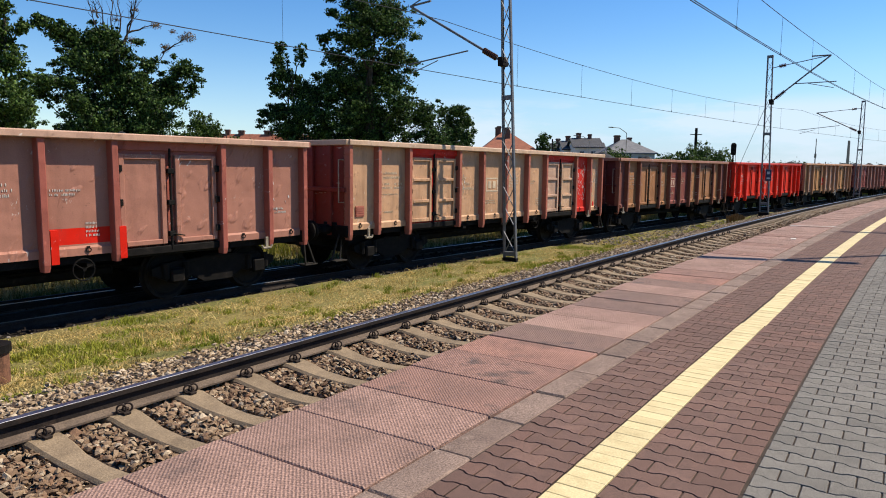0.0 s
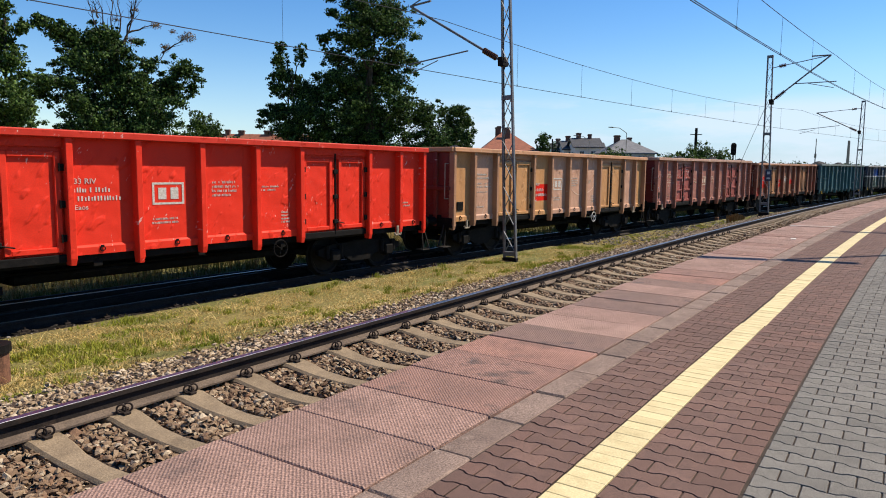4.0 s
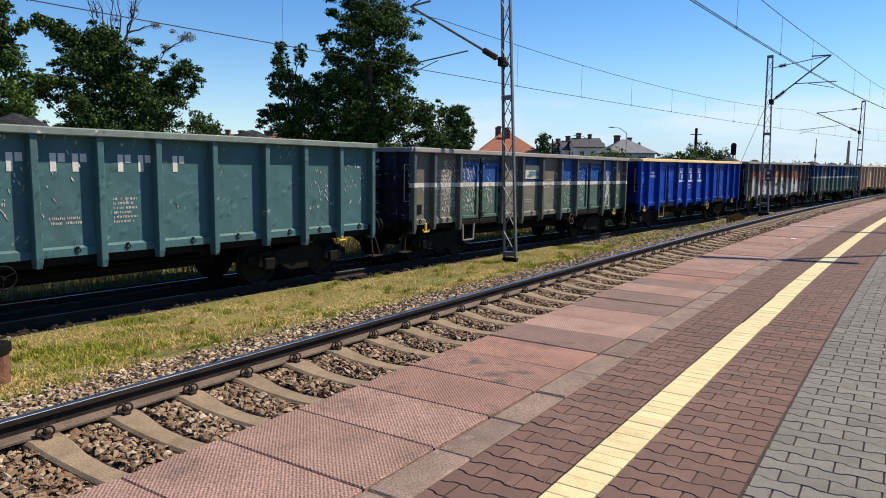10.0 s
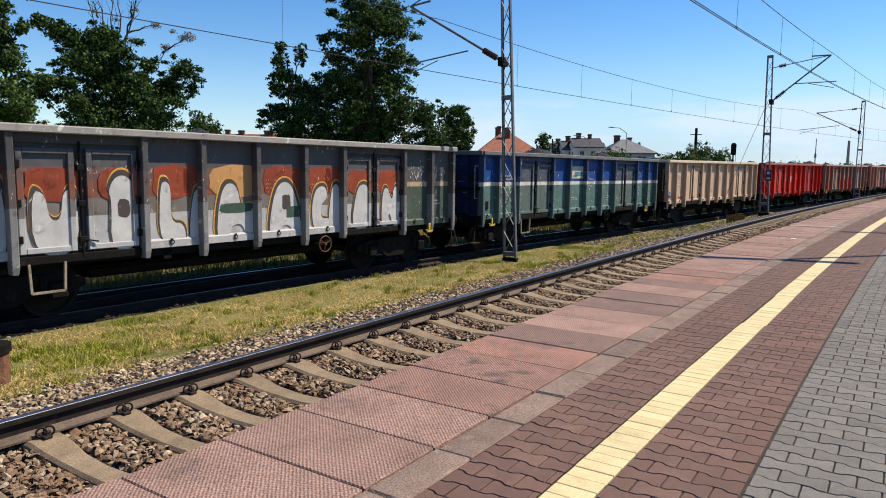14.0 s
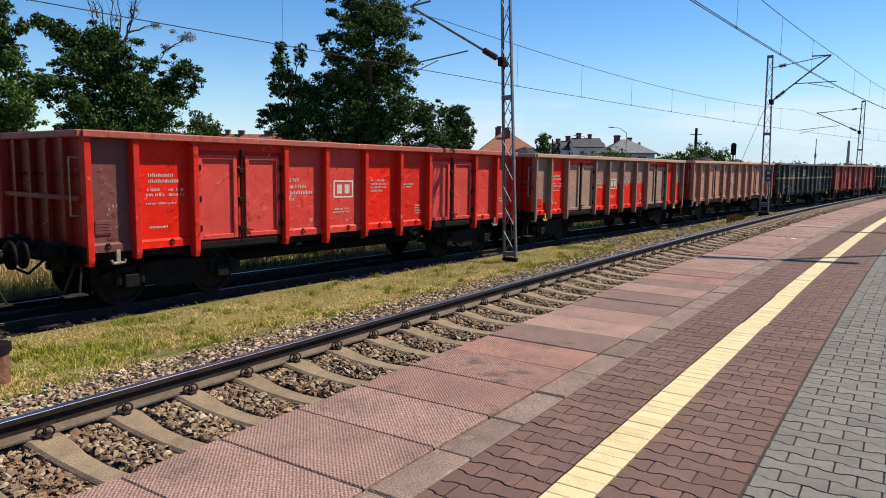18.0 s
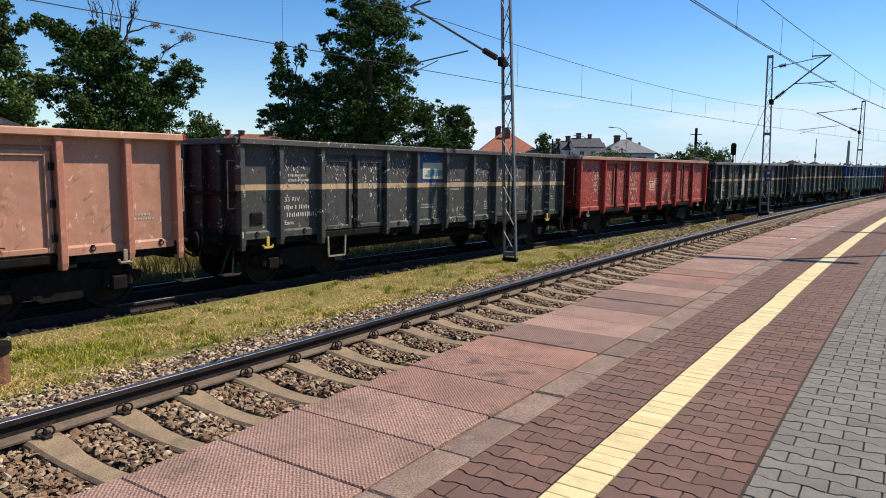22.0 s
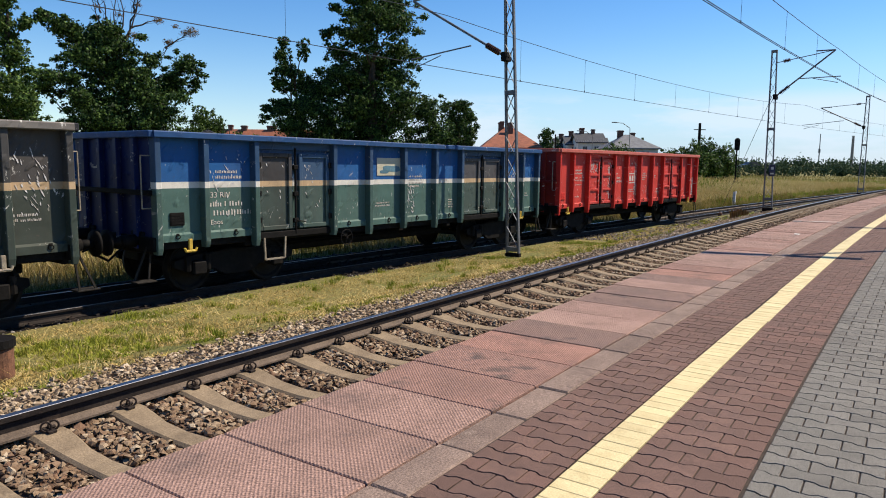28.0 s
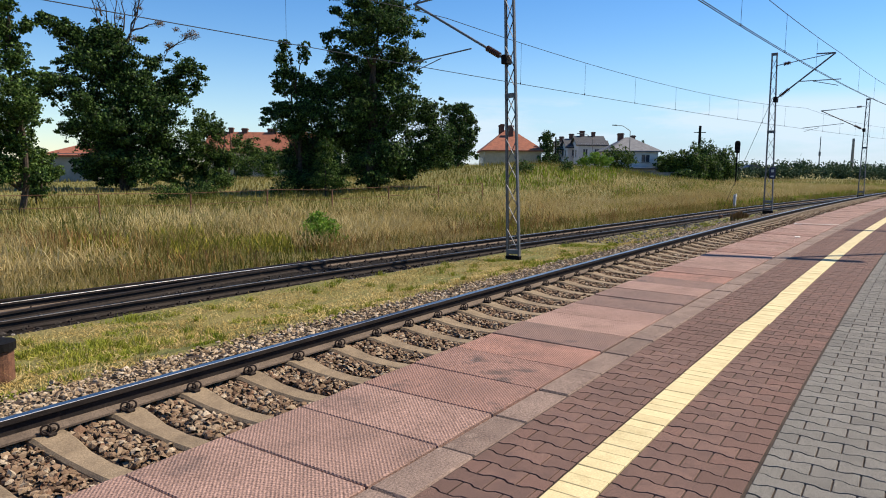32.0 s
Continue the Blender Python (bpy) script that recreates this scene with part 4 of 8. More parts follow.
GLYPHS = {
    "u": [(0, 0), (0, 0.95), (0.3, 0.9), (0.36, 0.52), (0.62, 0.5), (0.68, 0.95), (1, 0.93), (1, 0)],
    "i": [(0.12, 0), (0.2, 0.72), (0.1, 0.85), (0.3, 1.05), (0.62, 1.08), (0.86, 0.9), (0.8, 0.7), (0.9, 0)],
    "l": [(0, 0), (0.08, 0.95), (0.3, 1), (0.48, 0.9), (0.42, 0.36), (0.95, 0.34), (1, 0)],
    "v": [(0, 0), (0.28, 0.85), (0.6, 0.98), (0.9, 0.9), (1, 0.5), (0.95, 0)],
    "h": [(0, 0), (0.06, 0.6), (0.22, 0.98), (0.52, 0.95), (0.62, 0.52), (0.78, 0.6), (0.98, 0.5), (1, 0), (0.74, 0), (0.66, 0.28), (0.36, 0.26), (0.3, 0)],
    "a": [(0, 0), (0.1, 0.6), (0.3, 0.98), (0.64, 1), (0.85, 0.62), (1, 0), (0.72, 0), (0.62, 0.2), (0.38, 0.2), (0.3, 0)],
    "c": [(0.2, 0), (0.02, 0.3), (0.05, 0.72), (0.3, 0.98), (0.75, 1), (0.85, 0.75), (0.62, 0.66), (0.5, 0.6), (0.48, 0.34), (0.7, 0.3), (0.98, 0.3), (1, 0.08), (0.7, 0)],
    "n": [(0, 0), (0.08, 0.9), (0.35, 1), (0.6, 0.6), (0.68, 1), (0.95, 0.98), (1, 0), (0.66, 0), (0.42, 0.42), (0.34, 0)],
}


def spray(w):
    """Graffiti: pale rounded forms, edged dark and orange, on a red-brown cloud."""
    cloud, ring, pale, dark = colour((0.27, 0.055, 0.028), dirt=0.6), colour((0.60, 0.33, 0.07), dirt=0.3), colour((0.50, 0.50, 0.50), dirt=0.3, scratch=0.6), colour((0.07, 0.06, 0.06), dirt=0.3)
    glow = colour((0.48, 0.26, 0.11), dirt=0.3)

    def soft(o, rounds=2):
        """Rounds an outline's corners off."""
        for _ in range(rounds):
            o = [(p[0] * a + q[0] * (1 - a), p[1] * a + q[1] * (1 - a)) for p, q in zip(o, o[1:] + o[:1]) for a in (0.75, 0.25)]
        return o

    def put(name, mat, glyph, a, b, z0, z1, y, label=""):
        piece(name, flat_shape(name, [[(a + (b - a) * u, z0 + (z1 - z0) * v) for u, v in soft(glyph)]], y), mat, w, None, label)

    def grown(glyph, e, f):
        return [(0.5 + (u - 0.5) * (1 + e), v * (1 + f) - 0.01) for u, v in glyph]

    forms = (("n", 1.12, 2.1), ("u", 2.32, 3.08), ("i", 3.42, 4.1), ("l", 4.36, 4.95), ("v", 4.93, 5.35), ("h", 5.48, 6.5), ("a", 6.68, 7.68), ("c", 7.84, 8.45), ("v", 8.3, 8.76), ("v", 8.98, 9.7), ("n", 9.98, 10.72))
    for k, (g, a, b) in enumerate(forms):
        door = 2.2 < a < 4.2 or a > 8.9
        y = PANEL - (0.031 if door else 0.006)
        q = GLYPHS[g]
        hi = 2.38 - 0.1 * (k % 3 == 1) - 0.012 * k
        piece("spray_cloud", flat_shape("spray_cloud", [blob(a - 0.04, b + 0.04, 1.98, 2.62 - 0.08 * door, k, rough=0.06)], y), glow if g == "h" else cloud, w, None, "red-brown sprayed cloud")
        put("spray_outline", ring, grown(q, 0.02 if door else 0.06, 0.10), a, b, 1.14, hi, y - 0.003)
        put("spray_edge", dark, grown(q, 0.0, 0.07), a, b, 1.13, hi, y - 0.006)
        put("spray_letter", pale, [(0.06 + u * 0.88, v * 0.98) for u, v in q], a, b, 1.1, hi, y - 0.009, "silvery rounded sprayed form")
        m = (a + b) / 2
        if g in "ai":
            piece("spray_hole", flat_shape("spray_hole", [blob(m - 0.09, m + 0.12, 1.68, 2.0, k + 40)], y - 0.012), dark, w)
    plate = colour((0.05, 0.09, 0.07), dirt=0.3)
    piece("stencil_plate", flat_shape("stencil_plate", [blob(5.62, 6.34, 1.66, 1.86, 3, rough=0.04)], PANEL - 0.019), plate, w, None, "dark green stencil field")
    piece("stencil_plate", flat_shape("stencil_plate", [[(7.2, 1.5), (7.62, 1.5), (7.62, 1.74), (7.2, 1.74)]], PANEL - 0.019), plate, w, None, "dark green stencil field")


def big_marks(w, kind):
    """Large plain painted blocks where a wagon carries its owner's mark."""
    white = colour((0.62, 0.61, 0.58), dirt=0.15)
    if kind == "blue":
        for a, c in ((4.42, 4.98), (5.52, 6.08), (6.62, 7.2)):
            for o in ([(a, 2.28), (a + 0.14, 2.28), (a + 0.14, 2.82), (a, 2.82)], [(a + 0.20, 2.58), (c, 2.58), (c, 2.82), (a + 0.20, 2.82)], [(c - 0.16, 2.28), (c, 2.28), (c, 2.52), (c - 0.16, 2.52)]):
                piece("mark_block", flat_shape("mark_block", [o]), white, w)
            piece("mark_line", flat_shape("mark_line", [[(a - 0.1, 2.12), (c + 0.22, 2.12), (c + 0.22, 2.22), (a - 0.1, 2.22)]]), white, w)
    else:
        for x in (5.15, 5.75, 6.08, 6.8, 7.15, 7.78):
            piece("mark_block", flat_shape("mark_block", [[(x, 2.5), (x + 0.09, 2.5), (x + 0.09, 2.8), (x, 2.8)]]), white, w)
            piece("mark_block", flat_shape("mark_block", [[(x + 0.12, 2.66), (x + 0.22, 2.66), (x + 0.22, 2.8), (x + 0.12, 2.8)]]), white, w)


def ring_mesh():
    return Solid().ring((0, -0.012, 0), (0.2, 1, 0.1), 0.038, 0.009, 10, 5).box(-0.03, 0.03, -0.012, 0.0, 0.03, 0.07, 0.004).mesh("tie_ring")


def lettering(w, text, x, z, size, mat):
    """A short word in the built-in font, painted on the wagon's side."""
    c = bpy.data.curves.new("marking", "FONT")
    c.body, c.size, c.extrude = text, size, 0.0015
    c.materials.append(mat)
    ob = new("marking", c)
    ob.parent = w
    ob.matrix_basis = pose(x, PANEL - 0.006, z, 90)


def number_block(w, x, z, size, mat):
    """The wagon's class and regime, with plain bars for its number."""
    lettering(w, "33 RIV", x, z, size, mat)
    for i, n in ((1, 0.82), (2, 0.78)):
        tagged(piece("marking", shared(("number", n, size), lambda: rows_mesh(int(n * 100), n * size * 8, 1, size * 0.74)), mat, w, pose(x, PANEL - 0.006, z - i * size * 1.15)), kind="stuff")
    lettering(w, "Eaos", x, z - 3 * size * 1.15, size * 0.9, mat)


def flaked(w, k, spots):
    """Slanting slivers where paint has flaked off to pale primer; spots: (from, to, low, high, count, y)."""
    r = random.Random(k + 400)
    pale = colour((0.58, 0.57, 0.56), dirt=0.2)
    for a, b, lo, hi, n, y in spots:
        out = []
        for _ in range(int(n * 1.5)):
            x, z, l, t = r.uniform(a, b), r.uniform(lo, hi), r.uniform(0.02, 0.09) * (2.4 if r.random() < 0.15 else 1), r.uniform(0.004, 0.014)
            lean = r.uniform(0.15, 0.75) * l
            out.append([(x - t, z), (x + t * 0.4, z - 0.01), (x + t - lean * 0.5, z + l * 0.5), (x - lean, z + l), (x - lean * 0.5 - t, z + l * 0.5)])
        tagged(piece("flaked_paint", flat_shape("flaked_paint", out, y), pale, w), "flakes of bare pale primer", kind="stuff")


SIDE, LEAF, POST = PANEL - 0.008, PANEL - 0.026, FACE - 0.014
FLAKES = {
    0: [(10.95, 11.7, 1.5, 2.75, 55, SIDE), (12.05, 12.65, 1.9, 2.6, 26, SIDE), (4.25, 4.6, 1.6, 2.8, 8, SIDE)],
    4: [(10.95, 11.55, 1.45, 2.75, 60, SIDE), (12.1, 12.65, 1.3, 2.5, 22, SIDE), (0.2, 0.9, 1.6, 2.6, 8, SIDE), (2.3, 3.0, 2.3, 2.7, 10, LEAF), (3.3, 3.9, 2.3, 2.7, 10, LEAF)],
    5: [(2.3, 3.0, 1.4, 2.6, 10, LEAF), (4.3, 8.6, 1.6, 2.7, 14, SIDE)],
    6: [(2.3, 3.0, 2.2, 2.8, 16, SIDE), (4.5, 6.2, 1.7, 2.8, 22, SIDE), (10.9, 11.6, 1.6, 2.6, 14, SIDE), (12.0, 12.6, 2.0, 2.7, 14, SIDE)],
    7: [(1.45, 2.0, 1.4, 2.85, 110, SIDE), (2.3, 2.95, 1.35, 2.7, 95, LEAF), (3.45, 3.8, 1.4, 2.3, 30, LEAF), (4.3, 5.1, 1.3, 2.7, 30, SIDE), (7.3, 8.6, 1.3, 2.6, 36, SIDE), (9.1, 9.7, 1.4, 2.7, 30, LEAF), (0.1, 0.3, 1.6, 2.7, 18, SIDE), (11.0, 12.6, 1.3, 2.7, 60, SIDE)],
    9: [(0.2, 0.9, 2.2, 2.8, 14, SIDE), (10.9, 12.6, 2.1, 2.8, 30, SIDE)],
    10: [(1.2, 1.9, 1.3, 2.6, 22, SIDE), (11.0, 12.6, 1.3, 2.7, 50, SIDE), (6.6, 8.5, 1.5, 2.7, 26, SIDE)],
    14: [(2.3, 2.5, 1.4, 2.6, 20, LEAF), (3.4, 4.0, 2.2, 2.7, 12, LEAF), (4.3, 5.1, 1.4, 2.7, 26, SIDE), (5.3, 6.3, 1.5, 2.4, 10, SIDE), (6.5, 7.5, 1.5, 2.6, 16, SIDE)],
    15: [(1.1, 1.9, 1.9, 2.8, 20, SIDE), (2.4, 2.9, 2.1, 2.7, 14, LEAF), (3.4, 3.9, 2.1, 2.7, 22, LEAF), (4.3, 5.1, 2.0, 2.8, 20, SIDE), (7.7, 8.6, 2.0, 2.8, 40, SIDE), (9.1, 10.5, 2.0, 2.7, 36, LEAF), (10.9, 12.6, 1.9, 2.8, 40, SIDE)],
    16: [(1.2, 1.6, 1.6, 2.8, 34, SIDE), (2.25, 2.7, 1.3, 2.5, 40, LEAF), (3.1, 3.8, 1.4, 2.7, 26, LEAF), (4.1, 5.0, 1.3, 2.8, 80, SIDE), (5.7, 7.1, 1.4, 2.8, 70, SIDE), (7.35, 8.3, 1.5, 2.75, 50, SIDE), (9.1, 9.6, 1.4, 2.7, 40, LEAF), (10.0, 10.6, 1.4, 2.7, 40, LEAF), (11.1, 12.2, 1.5, 2.6, 34, SIDE), (0.1, 1.2, 1.5, 2.7, 20, SIDE)],
    17: [(0.9, 1.04, 1.1, 2.9, 60, POST), (1.1, 1.3, 1.3, 2.5, 26, SIDE), (4.4, 5.1, 1.3, 2.7, 110, SIDE), (7.9, 8.5, 1.5, 2.8, 50, SIDE), (2.5, 3.9, 1.7, 2.6, 20, LEAF), (12.0, 12.3, 1.2, 2.7, 20, SIDE)],
    18: [(6.5, 7.5, 1.2, 2.5, 80, SIDE), (7.8, 8.6, 1.3, 2.7, 36, SIDE), (9.1, 10.4, 1.4, 2.6, 50, LEAF), (10.95, 11.7, 1.6, 2.7, 24, SIDE), (12.0, 12.6, 1.7, 2.7, 26, SIDE)],
    19: [(1.1, 1.9, 1.5, 2.7, 14, SIDE), (2.4, 3.8, 1.6, 2.6, 14, LEAF), (6.6, 6.9, 1.3, 2.2, 34, SIDE), (10.9, 11.6, 1.5, 2.6, 30, SIDE)],
    20: [(2.35, 2.95, 2.35, 2.75, 40, LEAF), (3.75, 3.92, 1.3, 2.75, 46, LEAF), (6.1, 6.3, 1.4, 2.75, 70, SIDE), (12.3, 12.6, 1.3, 2.2, 16, SIDE), (6.55, 7.4, 1.3, 1.8, 10, SIDE), (5.3, 5.9, 2.3, 2.75, 10, SIDE)],
    -1: [(11.95, 12.5, 1.6, 2.6, 5, SIDE)],
}
NUMBERS = {2: (4.22, 2.32, 0.13), 3: (4.24, 2.06, 0.15), 4: (4.22, 2.30, 0.12), 5: (4.22, 2.16, 0.12), 8: (1.12, 2.72, 0.15), 9: (1.1, 1.98, 0.15), 12: (4.22, 2.30, 0.12), 13: (4.22, 2.24, 0.12), 15: (1.14, 1.86, 0.15), 16: (4.05, 2.22, 0.17), 17: (1.12, 1.92, 0.16), 18: (1.12, 1.92, 0.16), 19: (1.12, 1.92, 0.16), 20: (4.22, 2.26, 0.13), 0: (4.22, 2.26, 0.12), 1: (4.22, 2.26, 0.12), 14: (4.22, 2.26, 0.12)}


def coal_mesh(seed):
    """Black coal in three tipped cones."""
    nx, ny = 52, 12
    r = random.Random(seed)
    tops = [(x + r.uniform(-0.5, 0.5), r.uniform(-0.2, 0.3), r.uniform(3.25, 3.7)) for x in (2.3, 6.4, 10.3)]
    v = []
    for i in range(nx + 1):
        for j in range(ny + 1):
            x, y = 0.06 + (LENGTH - 0.12) * i / nx, -1.33 + 2.66 * j / ny
            h = max(t - 0.62 * math.hypot(x - a, (y - b) * 0.9) for a, b, t in tops)
            h = max(h, 2.45) + 0.05 * noise.noise((x * 3, y * 3, seed)) + 0.03 * noise.noise((x * 9, y * 9, seed))
            v.append((x, y, h))
    f = [(i * (ny + 1) + j, (i + 1) * (ny + 1) + j, (i + 1) * (ny + 1) + j + 1, i * (ny + 1) + j + 1) for i in range(nx) for j in range(ny)]
    return mesh_from("coal_load", v, f)


def flip(x=0.0, y=0.0, z=0.0):
    return pose(x, y, z, rz=180)


WHEELSETS = []
# wagons whose body begins a little further from the buffers
SHORT = (1, 7, 8, 9, 10, 12)


def wagon(spec):
    """An open high-sided goods wagon. Its origin is its rear corner on the track's middle, at the rail's level."""
    k = spec["k"]
    w = thing("freight_wagon", pose(0, 0, 0), spec["label"], "freight wagon", "wagons of the freight train")
    body = spec["body"]
    opts = dict(dirt=spec.get("dirt", 0.5), peel=spec.get("peel", 0.0), scratch=spec.get("scratch", 0.2), knocks=spec.get("knocks", 0.45))
    if "wear" in spec:
        opts["wear"] = spec["wear"]
    if "peel_color" in spec:
        opts["peel_color"] = spec["peel_color"]
    mat = colour(body, **opts)
    rib_mat = colour(spec.get("ribs", body), **opts)
    rim_mat = colour(spec.get("rim", spec.get("ribs", body)), dirt=opts["dirt"], peel=spec.get("rim_peel", 0.0), scratch=0.45)
    door_mat = colour(spec.get("doors", body), **opts)
    gap_mat = colour(spec.get("gap", spec.get("ribs", body)), **opts)
    over = spec.get("panels", {})
    teal = spec.get("teal", False)
    ribs = TEAL_RIBS if teal else RIBS
    wide = spec.get("wide", False)
    if wide:
        ribs = WIDE_RIBS
    bays = [(a, b) for a, b in zip([0] + ribs[1:-1], ribs[1:-1] + [LENGTH])] if teal else WIDE_BAYS if wide else BAYS
    inset = 0.14 if k in SHORT else 0.0
    if inset:
        ribs, bays = [ribs[0] + inset] + ribs[1:], [(inset, bays[0][1])] + bays[1:]
    for i, (a, b) in enumerate(bays):
        me = shared(("panel", round(b - a, 3)), lambda: panel_mesh(b - a))
        piece("side_panel", me, colour(over[i], **opts) if i in over else mat, w, pose(a, 0, 0))
    if teal:
        d = Solid().box(1.27, 2.19, PANEL - 0.05, PANEL, 1.2, 1.85, 0.01).box(1.27, 2.19, PANEL - 0.07, PANEL - 0.03, 2.02, 2.1, 0.01).mesh("hatch_door")
        piece("hatch_door", d, mat, w)
    else:
        dover = spec.get("leaves", {})
        for j, (a, b) in enumerate(WIDE_DOORS if wide else DOORS):
            half = (b - a - 0.38) / 2
            back = shared("doorback", lambda: Solid().box(0.0, 2.04, PANEL + 0.0, PANEL + 0.04, SILL, 3.1).box(0.0, 2.04, PANEL - 0.05, PANEL, 2.93, 3.1, 0.01).mesh("door_surround"))
            piece("door_surround", back, gap_mat, w, pose(a, 0, 0))
            sill = shared("sill", lambda: Solid().box(0.06, 1.98, PANEL - 0.06, PANEL, 0.98, 1.12, 0.01).mesh("door_sill"))
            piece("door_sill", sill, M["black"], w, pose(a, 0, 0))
            leaf = shared(("leaf", spec.get("style", "plain")), lambda: door_mesh(half, spec.get("style", "plain")))
            for q, x in ((0, a + 0.10), (1, b - 0.10 - half)):
                lf = piece("door_leaf", leaf, colour(dover[2 * j + q], **opts) if 2 * j + q in dover else door_mat, w, pose(x, 0, 0))
                for z in (1.4, 1.98, 2.6):
                    piece("hinge", shared("hinge", hinge_mesh), M["black"], lf, pose(0.0 if q == 0 else half, PANEL - 0.06, z))
            piece("lock_bar", shared("lock", lock_mesh), M["black"], w, pose((a + b) / 2, PANEL - 0.05, 0))
    for i, x in enumerate(ribs):
        low = 0.86 if i % 2 == 0 else 0.93
        piece("post", shared(("rib", low), lambda: rib_mesh(low)), rib_mat, w, pose(x, 0, 0))
    piece("top_rim", shared(("rim", inset), lambda: rim_mesh(inset)), rim_mat, w)
    # end walls: their paint is darkened, with the shade on them put in
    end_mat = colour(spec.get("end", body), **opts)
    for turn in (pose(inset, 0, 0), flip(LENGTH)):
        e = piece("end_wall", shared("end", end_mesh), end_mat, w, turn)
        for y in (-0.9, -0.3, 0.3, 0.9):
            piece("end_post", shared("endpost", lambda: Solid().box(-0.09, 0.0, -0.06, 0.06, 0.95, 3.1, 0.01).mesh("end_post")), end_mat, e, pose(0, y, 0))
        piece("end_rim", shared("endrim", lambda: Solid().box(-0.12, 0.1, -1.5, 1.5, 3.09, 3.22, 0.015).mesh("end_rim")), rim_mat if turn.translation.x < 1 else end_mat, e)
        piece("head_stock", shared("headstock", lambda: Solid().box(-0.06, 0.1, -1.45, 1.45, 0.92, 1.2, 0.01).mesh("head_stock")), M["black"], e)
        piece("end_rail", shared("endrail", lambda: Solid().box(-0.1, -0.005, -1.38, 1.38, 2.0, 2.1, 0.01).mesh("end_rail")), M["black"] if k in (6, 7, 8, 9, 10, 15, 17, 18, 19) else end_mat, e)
    piece("far_side", shared("far", far_mesh), mat, w)
    # running gear below takes the near-black steel that already holds its shade
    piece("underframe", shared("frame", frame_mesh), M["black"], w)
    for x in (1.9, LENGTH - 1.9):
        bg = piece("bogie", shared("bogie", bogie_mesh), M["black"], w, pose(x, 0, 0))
        for d in (-0.9, 0.9):
            WHEELSETS.append((piece("wheelset", shared("wheelset", wheelset_mesh), M["tread"], bg, pose(d, 0, 0.46)), d))
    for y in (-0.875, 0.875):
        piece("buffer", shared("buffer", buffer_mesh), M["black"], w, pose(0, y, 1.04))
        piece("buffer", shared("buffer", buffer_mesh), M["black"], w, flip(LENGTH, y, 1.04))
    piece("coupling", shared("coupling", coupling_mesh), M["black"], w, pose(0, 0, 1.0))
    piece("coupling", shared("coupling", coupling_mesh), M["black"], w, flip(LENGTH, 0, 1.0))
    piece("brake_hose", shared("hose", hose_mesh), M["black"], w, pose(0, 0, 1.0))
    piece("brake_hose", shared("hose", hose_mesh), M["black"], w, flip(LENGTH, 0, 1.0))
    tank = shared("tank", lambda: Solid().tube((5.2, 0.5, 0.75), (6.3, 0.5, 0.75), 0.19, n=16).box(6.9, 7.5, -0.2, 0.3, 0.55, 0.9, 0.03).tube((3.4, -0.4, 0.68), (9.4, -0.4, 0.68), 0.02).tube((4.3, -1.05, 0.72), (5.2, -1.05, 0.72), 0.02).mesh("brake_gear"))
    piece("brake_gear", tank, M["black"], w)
    for x, t in ((0.0, pose(inset, -1.3, 0)), (LENGTH, flip(LENGTH, -1.3))):
        piece("handrail", shared("handrail", handrail_mesh), M["handle"], w, t)
        piece("foot_step", shared("step", step_mesh), M["foot"], w, t)
    for x in (0.62, LENGTH - 1.05):
        piece("rope_hook", shared("hook", hook_mesh), M["yellow_steel"] if k in (6, 7, 8, 9, 10, 13, 15, 19, 20) else M["handle"], w, pose(x, FACE + 0.03, 0.82))
    if k in (7, 8, 9, 10, 15, 17, 18, 19):
        loop = Solid()
        for p, q in (((2.28, 1.0), (2.3, 0.52)), ((2.3, 0.52), (2.78, 0.52)), ((2.78, 0.52), (2.8, 1.0))):
            loop.bar((p[0], -1.40, p[1]), (q[0], -1.40, q[1]), 0.035)
        piece("step_loop", shared("loop", lambda: loop.mesh("step_loop")), M["concrete"] if k == 7 else M["handle"], w)
    wx = spec.get("wheel", 8.2)
    if wx:
        piece("hand_wheel", shared("handwheel", wheel_mesh), M[spec.get("wheel_mat", "black")], w, pose(wx, -1.42, 0.80))
    piece("label_holder", shared("holder", frame_plate_mesh), colour(over.get(0, spec.get("ribs", body)), **opts) if k in (0, 1, 12, 13, 14, 16, 20) else M["black"], w, pose(0.45, PANEL - 0.002, 1.52))
    if k == -1:
        for x in (7.75, 8.82):
            piece("paint_patch", shared("patch", lambda: Solid().box(-0.058, 0.058, FACE - 0.003, FACE + 0.1, 0.98, 1.56).mesh("paint_patch")), colour(RED, dirt=0.15), w, pose(x, 0, 0), "bright red repainted post")
    if k == 11:
        piece("paper_tag", shared("tag", lambda: Solid().box(-0.06, 0.12, -0.034, -0.028, -0.05, 0.1).mesh("paper_tag")), colour((0.08, 0.30, 0.62), dirt=0.1), w, pose(0.45, PANEL - 0.002, 1.52), "small blue paper tag")
        piece("red_stripe", flat_shape("red_stripe", [[(1.5, 1.36), (1.56, 1.32), (2.0, 1.32), (2.0, 1.4), (1.56, 1.4)]]), colour((0.62, 0.02, 0.01), dirt=0.1), w)
    y = PANEL - 0.006
    mk = colour(spec["mark"], dirt=0.3) if "mark" in spec else M["white_mark"]
